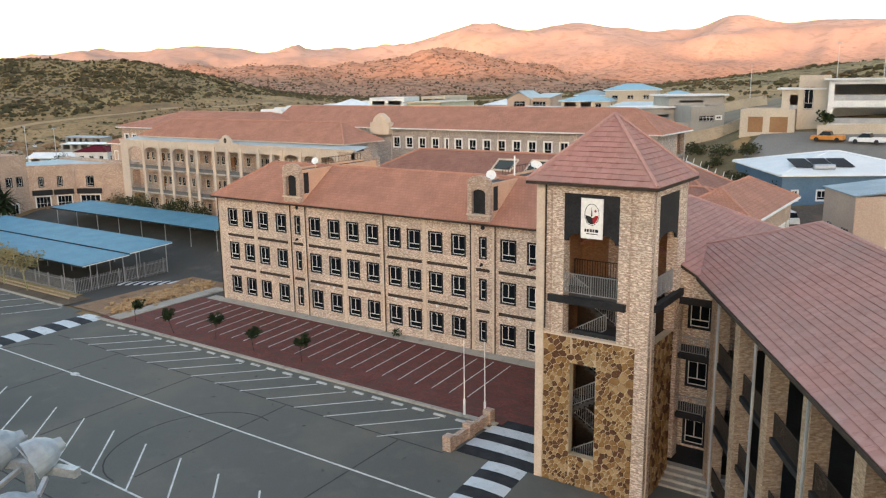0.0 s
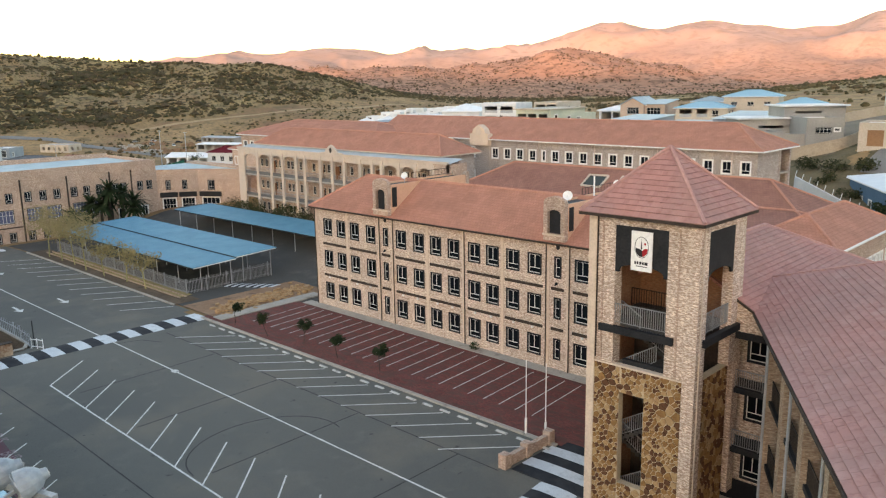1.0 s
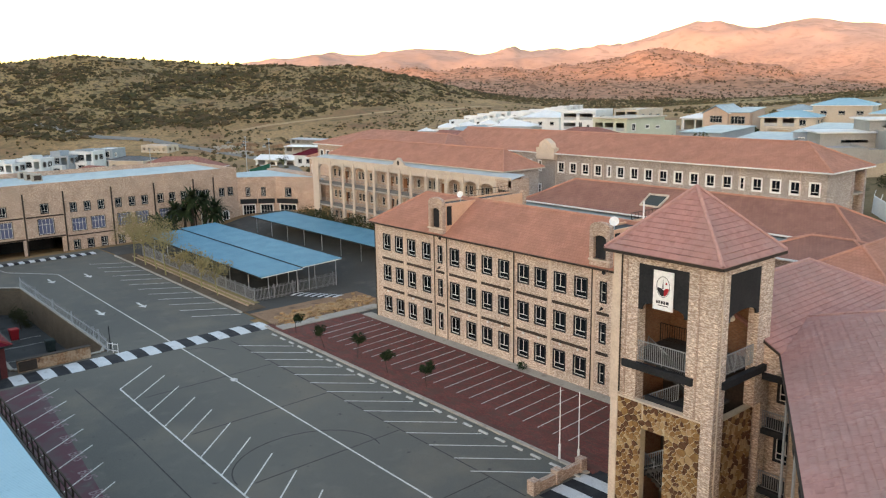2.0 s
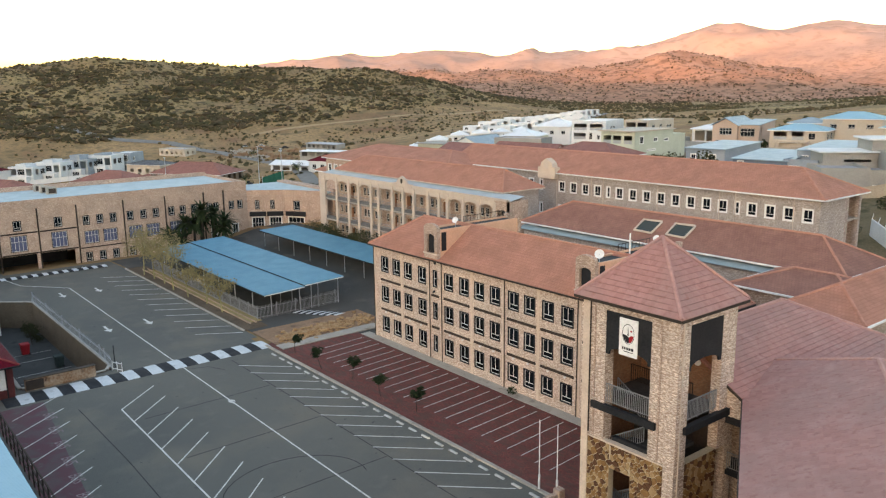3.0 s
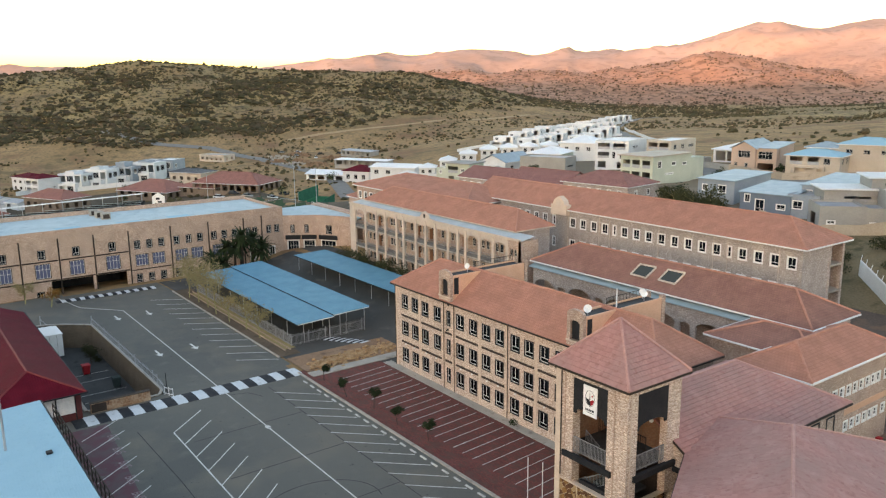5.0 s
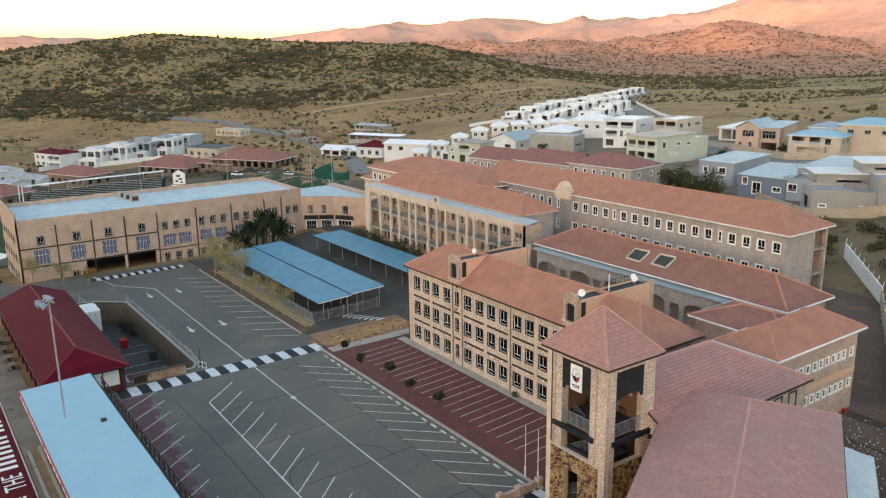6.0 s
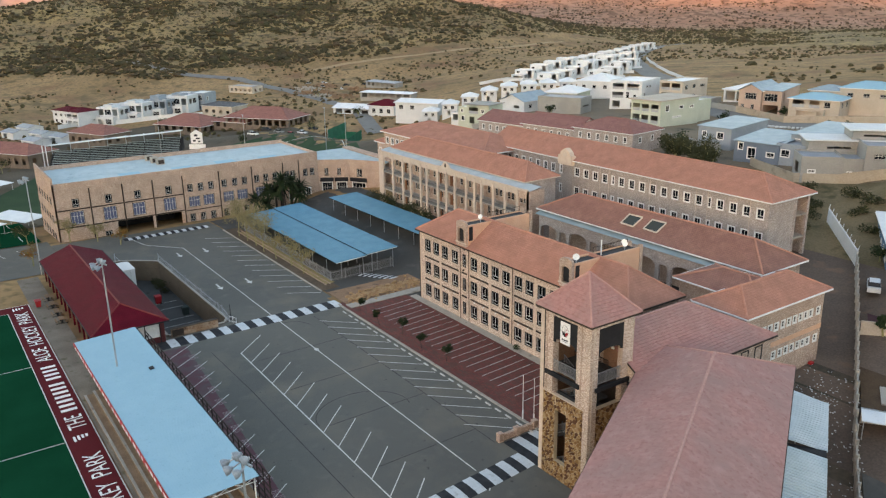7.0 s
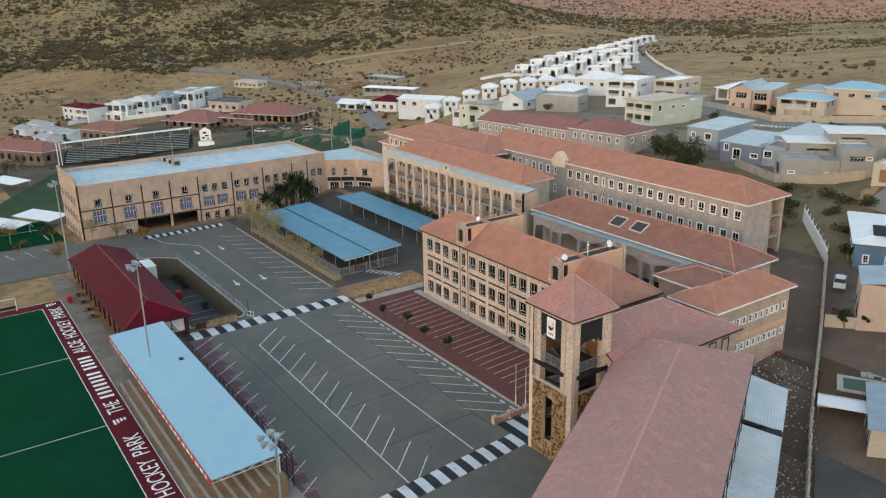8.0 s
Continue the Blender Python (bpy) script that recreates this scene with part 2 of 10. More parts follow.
# brown paint; also colours the boxes that stand for indoor shade
BROWN = plain("dark_brown_paint_and_shade", (0.042, 0.031, 0.026), (0.065, 0.048, 0.038), 0.7, 9.0, 0.8, 0.004)
STEEL = plain("galvanised_steel", (0.38, 0.40, 0.42), (0.50, 0.52, 0.54), 0.45, 20.0, 1.5, 0.002, 0.6)
GREYM = plain("grey_steel_rail", (0.26, 0.27, 0.28), (0.34, 0.35, 0.36), 0.5, 20.0, 1.5, 0.002, 0.3)
GLASS = glass("dark_window_glass", (0.008, 0.01, 0.013), 0.06)
CURTAIN = glass("curtained_window_glass", (0.11, 0.13, 0.21), 0.15)
def tarmac(name, a, b, dust, worn):
    """Old asphalt: broad clouds, dusty drifts, worn patches, oil spots and grit."""
    m, nt, nd, ln, bs = nodes_of(name)
    col = ramp_mix(nt, noise_fac(nt, 0.045, 0.32, 0.68, 5), a, b)
    col = ramp_mix(nt, noise_fac(nt, 0.17, 0.50, 0.78, 7), col, dust)
    col = ramp_mix(nt, noise_fac(nt, 0.6, 0.56, 0.80, 7), col, worn)
    col = ramp_mix(nt, noise_fac(nt, 1.5, 0.67, 0.76, 4), col, tuple(c * 0.6 for c in a))
    grit = noise_fac(nt, 28.0, 0.3, 0.7)
    hue = nd.new("ShaderNodeHueSaturation")
    mr = nd.new("ShaderNodeMapRange")
    mr.inputs[3].default_value, mr.inputs[4].default_value = 0.84, 1.14
    ln.new(grit, mr.inputs[0])
    ln.new(mr.outputs[0], hue.inputs["Value"])
    ln.new(col, hue.inputs["Color"])
    ln.new(hue.outputs[0], bs.inputs["Base Color"])
    bs.inputs["Roughness"].default_value, bs.inputs["Specular IOR Level"].default_value = 0.92, 0.12
    bump(nt, bs, grit, 0.006)
    return m


ASPHALT = tarmac("asphalt", (0.112, 0.112, 0.102), (0.146, 0.142, 0.124), (0.18, 0.161, 0.131), (0.162, 0.154, 0.136))
ASPHALT2 = plain("darker_asphalt", (0.068, 0.068, 0.063), (0.094, 0.092, 0.084), 0.92, 30.0, 0.15, 0.006, stain=(0.125, 0.115, 0.10))
SEAM = plain("asphalt_seam", (0.045, 0.043, 0.042), (0.065, 0.062, 0.06), 0.9, 20.0, 1.0, 0.002)
PAVER = brick("red_paver", (0.165, 0.05, 0.043), (0.235, 0.078, 0.064), (0.10, 0.052, 0.045), w=0.2, h=0.1, gap=0.01, spread=0.8, odd=(0.12, 0.066, 0.055), fleck=(0.7, 0.42, 0.62), depth=0.004)
CONC = plain("concrete", (0.33, 0.30, 0.26), (0.42, 0.39, 0.34), 0.9, 14.0, 0.5, 0.006, stain=(0.24, 0.21, 0.18))
WALKP = plain("stained_walk", (0.15, 0.125, 0.10), (0.24, 0.205, 0.165), 0.9, 10.0, 0.3, 0.01, stain=(0.11, 0.10, 0.06))
PURPLE = plain("faded_purple_paver", (0.12, 0.095, 0.095), (0.14, 0.058, 0.072), 0.92, 22.0, 0.45, 0.004, stain=(0.13, 0.12, 0.11), lo=0.42, hi=0.55)
PAVE = plain("grey_paving", (0.20, 0.19, 0.17), (0.27, 0.255, 0.23), 0.9, 16.0, 0.4, 0.006)
EARTH = plain("red_earth", (0.24, 0.14, 0.085), (0.33, 0.21, 0.135), 0.95, 5.0, 0.3, 0.03, stain=(0.17, 0.11, 0.075))
DRYGR = plain("dry_grass", (0.27, 0.21, 0.10), (0.36, 0.28, 0.14), 0.95, 6.0, 0.4, 0.03)
BLUER = ribbed("blue_sheet_roof", (0.078, 0.24, 0.335), (0.105, 0.29, 0.39), 0.25, 0.6)
PALER = ribbed("pale_blue_sheet_roof", (0.24, 0.44, 0.54), (0.262, 0.465, 0.56), 0.20, 0.6)
SILVER = ribbed("silver_sheet_roof", (0.50, 0.60, 0.64), (0.60, 0.68, 0.72), 0.45, 0.4, 0.2, 0.06)
MAROON = ribbed("maroon_sheet_roof", (0.09, 0.006, 0.013), (0.12, 0.009, 0.018), 0.25, 0.6)
MAROON.node_tree.nodes["Principled BSDF"].inputs["Specular IOR Level"].default_value = 0.03
BITUM = plain("pale_flat_roof", (0.35, 0.455, 0.49), (0.45, 0.545, 0.57), 0.8, 5.0, 0.35, 0.005, stain=(0.30, 0.38, 0.42))
TURF = plain("green_turf", (0.0015, 0.043, 0.019), (0.0025, 0.057, 0.027), 0.95, 40.0, 0.15, 0.01, spec=0.0)
TURFR = plain("red_turf", (0.10, 0.016, 0.02), (0.135, 0.022, 0.025), 0.95, 40.0, 0.3, 0.006, spec=0.03)
BARK = plain("bark", (0.24, 0.22, 0.10), (0.33, 0.30, 0.15), 0.9, 20.0, 2.0, 0.01)
LEAFY = plain("yellow_green_leaf", (0.21, 0.175, 0.085), (0.30, 0.25, 0.13), 0.8, 8.0, 1.5, 0)
LEAFG = plain("dark_green_leaf", (0.016, 0.028, 0.012), (0.034, 0.05, 0.02), 0.8, 8.0, 1.5, 0)
LEAFB = plain("bush_leaf", (0.034, 0.04, 0.017), (0.066, 0.066, 0.03), 0.85, 6.0, 1.2, 0)
LEAFO = plain("rusty_leaf", (0.20, 0.09, 0.02), (0.26, 0.14, 0.04), 0.85, 6.0, 1.2, 0)
REDP = plain("red_paint", (0.36, 0.02, 0.025), (0.45, 0.03, 0.035), 0.5, 9.0, 0.8, 0.002)
SIGNW = plain("white_sign", (0.80, 0.79, 0.76), (0.84, 0.83, 0.80), 0.5, 5.0, 0.5, 0)

# ---- the lie of the land ----
def vnoise(x, y, seed=0.0):
    """Smooth value noise between 0 and 1 on arrays."""
    xi, yi = np.floor(x), np.floor(y)
    fx, fy = x - xi, y - yi
    fx, fy = fx * fx * (3 - 2 * fx), fy * fy * (3 - 2 * fy)

    def h(a, b):
        s = np.sin(a * 127.1 + b * 311.7 + seed * 74.7) * 43758.5453
        return s - np.floor(s)

    return (h(xi, yi) * (1 - fx) + h(xi + 1, yi) * fx) * (1 - fy) + (h(xi, yi + 1) * (1 - fx) + h(xi + 1, yi + 1) * fx) * fy


def fbm(x, y, seed=0.0, octaves=4, ridged=False):
    total, amp, norm = 0.0, 1.0, 0.0
    for o in range(octaves):
        n = vnoise(x * 2**o, y * 2**o, seed + o * 3.1)
        n = 1 - abs(2 * n - 1) if ridged else n
        total, norm, amp = total + n * amp, norm + amp, amp * 0.5
    return total / norm


def smooth(a, b, v):
    t = np.clip((v - a) / (b - a), 0, 1)
    return t * t * (3 - 2 * t)


HUB = (12.0, 0.0)
LEFT_AZ, LEFT_EL = (100, 132, 141, 147, 152, 156, 161, 164, 167, 172, 178, 186), (-1.5, -1.2, 0.25, 0.75, 1.02, 1.12, 1.4, 1.6, 1.25, 0.7, 0.3, 0.3)
MID_AZ, MID_EL = (98, 110, 116, 120, 123, 125.5, 128, 130.5, 134, 139, 146, 152, 158, 168), (-0.8, -0.6, 0.1, 1.15, 1.65, 1.85, 1.45, 0.9, 0.75, 0.65, 0.9, 1.0, 0.9, 0.2)
FAR_AZ = (80, 90, 96.6, 99, 102.6, 103.6, 105, 106.4, 107.8, 109.2, 110.7, 111.8, 113.3, 115.2, 117.5, 119.1, 120.6, 123, 125.7, 128.5, 130.3, 132, 133.2, 134.4, 135.5, 137, 138.5, 142.7, 144.7, 146.1, 147.4, 149.4, 152, 156, 162, 170, 190)
FAR_EL = (3.0, 3.2, 3.26, 3.44, 3.18, 3.53, 3.94, 3.64, 2.96, 3.19, 2.86, 3.34, 3.3, 3.68, 3.48, 2.98, 3.65, 3.5, 2.86, 2.17, 1.88, 2.28, 1.83, 1.88, 2.27, 1.79, 2.1, 2.22, 1.89, 1.72, 1.97, 1.58, 1.7, 1.3, 0.9, 1.2, 1.0)


EDGE_AZ, EDGE_R = (80, 100, 112, 124, 134, 143, 150, 157, 165, 172, 186), (330, 380, 470, 700, 930, 730, 655, 626, 612, 650, 660)


def scrub_edge(x, y, a):
    """Distance at which the dry plain gives way to the scrub of the hills."""
    return np.interp(a, EDGE_AZ, EDGE_R) + 90 * (fbm(x / 75, y / 75, 14.0) - 0.5)


def ground_z(x, y):
    x, y = np.asarray(x, float), np.asarray(y, float)
    z = 2.7 * smooth(60, 76, y) + 2.4 * smooth(76, 96, y)
    far_y = np.clip(y - 94, 0, None)
    z = z + 8 * (1 - np.exp(-far_y / 70)) + 0.018 * np.clip(far_y, 0, 500)
    z = z - 0.05 * np.clip(-116 - x, 0, 420) * smooth(116, 160, -x + 0.0 * y)
    z = z + 0.055 * np.clip(x + 105, 0, 160) * smooth(100, 165, y)
    basin = smooth(150, 225, -x) * (1 - smooth(310, 375, -x)) * (1 - smooth(90, 150, y))
    z = z - 5.5 * basin
    z = z + 2.6 * smooth(119, 133, y) * smooth(-42, -31, x) * (1 - smooth(165, 230, y))
    z = z - 2.8 * smooth(150, 190, y) * smooth(-42, -64, x) * (1 - smooth(600, 850, y))
    # the dry valley floor to the west
    px, py = x - 40.3, y + 12.8
    pd, pa = np.hypot(px, py), np.degrees(np.arctan2(py, px)) % 360
    near = np.interp(pa, (145, 152, 158, 164, 180), (235, 265, 325, 345, 350))
    floor = np.interp(pa, (145, 150, 156, 162, 168, 180), (-7.5, -10.5, -11.5, -14.5, -17.5, -18))
    vale = smooth(near, near + 65, pd) * (1 - smooth(600, 690, pd)) * smooth(140, 149, pa) * (1 - smooth(176, 190, pa))
    z = z * (1 - vale) + floor * vale
    dx, dy = x - HUB[0], y - HUB[1]
    r = np.hypot(dx, dy)
    az = np.degrees(np.arctan2(dy, dx))
    azp = np.where(az < -100, az + 360, az)
    n1 = fbm(x / 90, y / 90, 1.0)
    z = z + (n1 - 0.5) * 5 * smooth(170, 500, r)
    left = 34 + 1100 * np.tan(np.radians(np.interp(azp, LEFT_AZ, LEFT_EL))) + (fbm(x / 160, y / 160, 4.0) - 0.5) * 7
    rise = smooth(520, 1080, r + 60 * (fbm(x / 130, y / 130, 2.0) - 0.5)) * smooth(128, 146, azp)
    gul = (fbm(x / 120, y / 120, 7.0, 4, True) - 0.5) * 20 * rise * (1 - smooth(950, 1080, r))
    z = z * (1 - rise) + left * rise + gul
    z = z - (left - 12) * 0.75 * smooth(1150, 1500, r) * smooth(128, 146, azp)
    right = smooth(230, 800, r) * smooth(124, 100, azp) * np.interp(azp, (84, 96, 104, 115, 124), (16, 13, 8, 2, 0))
    z = z + right * (1 - smooth(1100, 1500, r))
    mid = 26 + 1800 * np.tan(np.radians(np.interp(azp, MID_AZ, MID_EL)))
    w = smooth(1250, 1790, r)
    z = z * (1 - w) + (mid + (fbm(x / 170, y / 170, 11.0, 4, True) - 0.55) * 60 * (1 - smooth(1650, 1800, r))) * w
    z = z - (mid - 15) * 0.7 * smooth(1850, 2150, r)
    farr = 28 + 3300 * np.tan(np.radians(sum(np.interp(azp + k, FAR_AZ, FAR_EL) for k in (-0.75, -0.25, 0.25, 0.75)) / 4))
    w = smooth(2050, 3280, r)
    rug = (fbm(x / 480, y / 480, 21.0, 4, True) - 0.62) * 130 * smooth(2000, 2600, r) * (1 - smooth(2850, 3260, r)) + (fbm(x / 140, y / 140, 27.0, 3) - 0.5) * 14 * smooth(2300, 2700, r)
    z = z * (1 - w) + farr * w + rug
    z = z - (farr - 30) * 0.8 * smooth(3400, 4300, r)
    # the western ridge behind the camera
    back = np.exp(-(((r - 1600) / 320) ** 2)) * smooth(-150, -120, az) * (1 - smooth(5, 40, az))
    z = np.where(az < 45, z + 195 * back, z)
    return z


YARD_Z = -3.7


def gz(x, y):
    """Height of the ground, and of the floor of the sunken yard."""
    return YARD_Z if -115.2 < x < -75.3 and 18.6 < y < 26.9 else float(ground_z(x, y))


def ground_material():
    m, nt, nd, ln, bs = nodes_of("dry_land")
    geo = nd.new("ShaderNodeNewGeometry")
    sep = nd.new("ShaderNodeSeparateXYZ")
    ln.new(geo.outputs["Position"], sep.inputs[0])
    grass = ramp_mix(nt, noise_fac(nt, 0.012, 0.38, 0.62, 6), (0.385, 0.245, 0.122), (0.275, 0.175, 0.086))
    grass = ramp_mix(nt, noise_fac(nt, 0.03, 0.5, 0.68, 6), grass, (0.23, 0.125, 0.072))
    grass = ramp_mix(nt, noise_fac(nt, 0.10, 0.52, 0.66, 6), grass, (0.16, 0.115, 0.062))
    grass = ramp_mix(nt, noise_fac(nt, 0.5, 0.45, 0.75, 3), grass, (0.15, 0.11, 0.06))
    hillc = ramp_mix(nt, noise_fac(nt, 0.013, 0.4, 0.6, 6), (0.32, 0.23, 0.108), (0.25, 0.168, 0.088))
    hillc = ramp_mix(nt, noise_fac(nt, 0.05, 0.5, 0.66, 6), hillc, (0.175, 0.138, 0.068))
    scrub = ramp_mix(nt, noise_fac(nt, 0.16, 0.52, 0.62, 6), hillc, (0.088, 0.068, 0.04))
    scrub = ramp_mix(nt, noise_fac(nt, 0.6, 0.55, 0.68, 3), scrub, (0.095, 0.077, 0.042))
    far_off = nd.new("ShaderNodeVectorMath")
    far_off.operation = "LENGTH"
    ln.new(geo.outputs["Position"], far_off.inputs[0])

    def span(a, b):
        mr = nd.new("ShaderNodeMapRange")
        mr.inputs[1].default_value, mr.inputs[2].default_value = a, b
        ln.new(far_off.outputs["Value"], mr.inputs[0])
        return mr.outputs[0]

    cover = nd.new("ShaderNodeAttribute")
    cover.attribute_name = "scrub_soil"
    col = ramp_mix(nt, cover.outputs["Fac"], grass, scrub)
    # reddish ridge rock, some of the pinkish haze put into its colour
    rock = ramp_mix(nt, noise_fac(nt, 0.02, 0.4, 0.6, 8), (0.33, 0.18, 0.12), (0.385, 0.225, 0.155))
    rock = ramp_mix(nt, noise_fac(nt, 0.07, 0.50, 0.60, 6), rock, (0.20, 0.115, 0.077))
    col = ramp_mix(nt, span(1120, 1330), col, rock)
    # far mountains: pinkish haze is mixed into the ground colour by distance
    hazy_peak = ramp_mix(nt, noise_fac(nt, 0.006, 0.35, 0.65, 8), (0.38, 0.255, 0.20), (0.45, 0.31, 0.25))
    hazy_peak = ramp_mix(nt, noise_fac(nt, 0.03, 0.52, 0.62, 6), hazy_peak, (0.34, 0.235, 0.185))
    col = ramp_mix(nt, span(2200, 2700), col, hazy_peak)
    ln.new(col, bs.inputs["Base Color"])
    bs.inputs["Roughness"].default_value = 1.0
    bs.inputs["Specular IOR Level"].default_value = 0.1
    return m


LAND = ground_material()


def azs_deg(x, y):
    return np.degrees(np.arctan2(y - HUB[1], x - HUB[0])) % 360


def land():
    radii = list(np.arange(0, 222, 3.0)) + list(np.arange(222, 700, 9.0)) + list(700 * (4700 / 700) ** (np.arange(0, 96) / 95))
    azs = list(np.arange(84, 186, 0.16)) + list(np.arange(186, 444, 3.0))
    R, A = np.meshgrid(radii, np.radians(azs), indexing="ij")
    X, Y = HUB[0] + R * np.cos(A), HUB[1] + R * np.sin(A)
    Z = ground_z(X, Y) - 0.05
    Z = np.where((X > -118) & (X < -71.5) & (Y > 15) & (Y < 30.5), YARD_Z - 0.3, Z)
    nr, na = R.shape
    co = np.stack([X, Y, Z], -1).reshape(-1, 3)
    i, j = np.meshgrid(np.arange(nr - 1), np.arange(na), indexing="ij")
    j2 = (j + 1) % na
    q = np.stack([i * na + j, (i + 1) * na + j, (i + 1) * na + j2, i * na + j2], -1).reshape(-1, 4)
    me = bpy.data.meshes.new("ground")
    me.from_pydata(co.tolist(), [], q.tolist())
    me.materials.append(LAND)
    me.polygons.foreach_set("use_smooth", [True] * len(me.polygons))
    azp = np.where(azs_deg(X, Y) < 60, 186, azs_deg(X, Y))
    edge = scrub_edge(X, Y, azp)
    me.attributes.new("scrub_soil", "FLOAT", "POINT").data.foreach_set("value", smooth(edge - 30, edge + 60, R).ravel())
    return tagged(new("ground", me), "dry savanna land rising to scrub hills and bare mountains", "ground", kind="structure")


land()


def drape(x0, x1, y0, y1, dz, step=4.0):
    """A sheet that follows the land."""
    s = Shape()
    nx, ny = max(1, round((x1 - x0) / step)), max(1, round((y1 - y0) / step))
    xs, ys = np.linspace(x0, x1, nx + 1), np.linspace(y0, y1, ny + 1)
    for i in range(nx):
        for j in range(ny):
            s.face(*[(x, y, gz(x, y) + dz) for x, y in ((xs[i], ys[j]), (xs[i + 1], ys[j]), (xs[i + 1], ys[j + 1]), (xs[i], ys[j + 1]))])
    return s


solid("parking_asphalt", drape(-75.2, -9, 13, 43.4, 0.02, 6), ASPHALT, "grey asphalt of the main car park", "car park", kind="structure")
solid("far_lot_asphalt", drape(-134, -75.2, 27.35, 44.3, 0.02, 6), ASPHALT, "grey asphalt of the far lot above the yard", "car park", kind="structure")
solid("lot_corner_asphalt", Shape().prism([(-134, 13), (-115.2, 13), (-115.2, 21.0), (-113.9, 23.4), (-111.3, 26.5), (-110.6, 27.35), (-134, 27.35)], -0.25, 0.02), ASPHALT, "grey asphalt at the far end of the lot", "car park", kind="structure")
solid("clubhouse_floor", Shape().box(-115.2, 13, -0.25, -75.2, 18.5, 0.02), ASPHALT, "paved strip under the clubhouse", "pavement", kind="structure")
solid("courtyard_asphalt", drape(-134, -66.6, 44.6, 80, 0.02, 4), ASPHALT2, "dark asphalt of the yard round the carports", "pavement", kind="structure")
solid("forecourt", drape(-19, 8, 13, 43.4, 0.035, 6), ASPHALT, "grey asphalt in front of the stair tower", "pavement", kind="structure")
solid("red_paving", Shape().box(-72, 43.75, -0.1, -20, 54.4, 0.06), PAVER, "dark red block paving of the bay strip", "pavement", kind="structure")
solid("building_apron", Shape().box(-68, 54.4, -0.1, -20, 55.7, 0.10), CONC, "pale concrete apron along the classroom block", "pavement", kind="structure")
kerb = Shape()
for i in range(52):
    kerb.box(-71.5 + i * 0.9, 43.4, -0.05, -70.62 + i * 0.9, 43.72, 0.17)
solid("kerb", kerb, CONC, "weathered concrete kerb of short blocks", "kerb", kind="structure")
verge = drape(-124, -78.5, 44.2, 47.4, 0.10, 3)
solid("planted_verge", verge, plain("dark_bed_soil", (0.10, 0.072, 0.05), (0.16, 0.115, 0.078), 0.95, 5.0, 0.3, 0.03, stain=(0.075, 0.058, 0.042)), "dark brown earth strip with young trees", "verge", kind="structure")
vk = Shape()
for i in range(46):
    vk.box(-124 + i * 0.99, 44.0, -0.05, -123.05 + i * 0.99, 44.22, 0.19)
solid("verge_kerb", vk, CONC, "pale concrete kerb of short blocks along the tree strip", "kerb", kind="structure")
for yy in (45.9, 46.7):
    solid("terrace_edging", Shape().box(-121, yy, 0.0, -80.5, yy + 0.12, 0.26), BRICK_D, "low brown brick edging in the planted strip", "edging", "terrace edgings", kind="structure")
solid("grass_verge", drape(-120, -81, 46.2, 47.8, 0.13, 3), DRYGR, "dry yellow grass along the carport fence", "verge", kind="structure")

# ---- roofs ----
def tile_mesh(w, g):
    """One roof tile: a wedge, thick at its lower edge."""
    key = ("tile", w, g)
    if key not in TILES:
        a, b, hi, lo = 0.0015, w - 0.0015, 0.066, 0.012
        s = Shape()
        s.face((a, 0, hi), (w / 2, 0, hi + 0.012), (b, 0, hi), (b, g, lo), (w / 2, g, lo + 0.01), (a, g, lo))
        s.face((a, 0, 0), (b, 0, 0), (b, 0, hi), (w / 2, 0, hi + 0.012), (a, 0, hi)).face((b, 0, 0), (b, g, 0), (b, g, lo), (b, 0, hi)).face((a, g, 0), (a, 0, 0), (a, 0, hi), (a, g, lo))
        TILES[key] = s.data("tile", TILE_G)
    return TILES[key]


TILES = {}


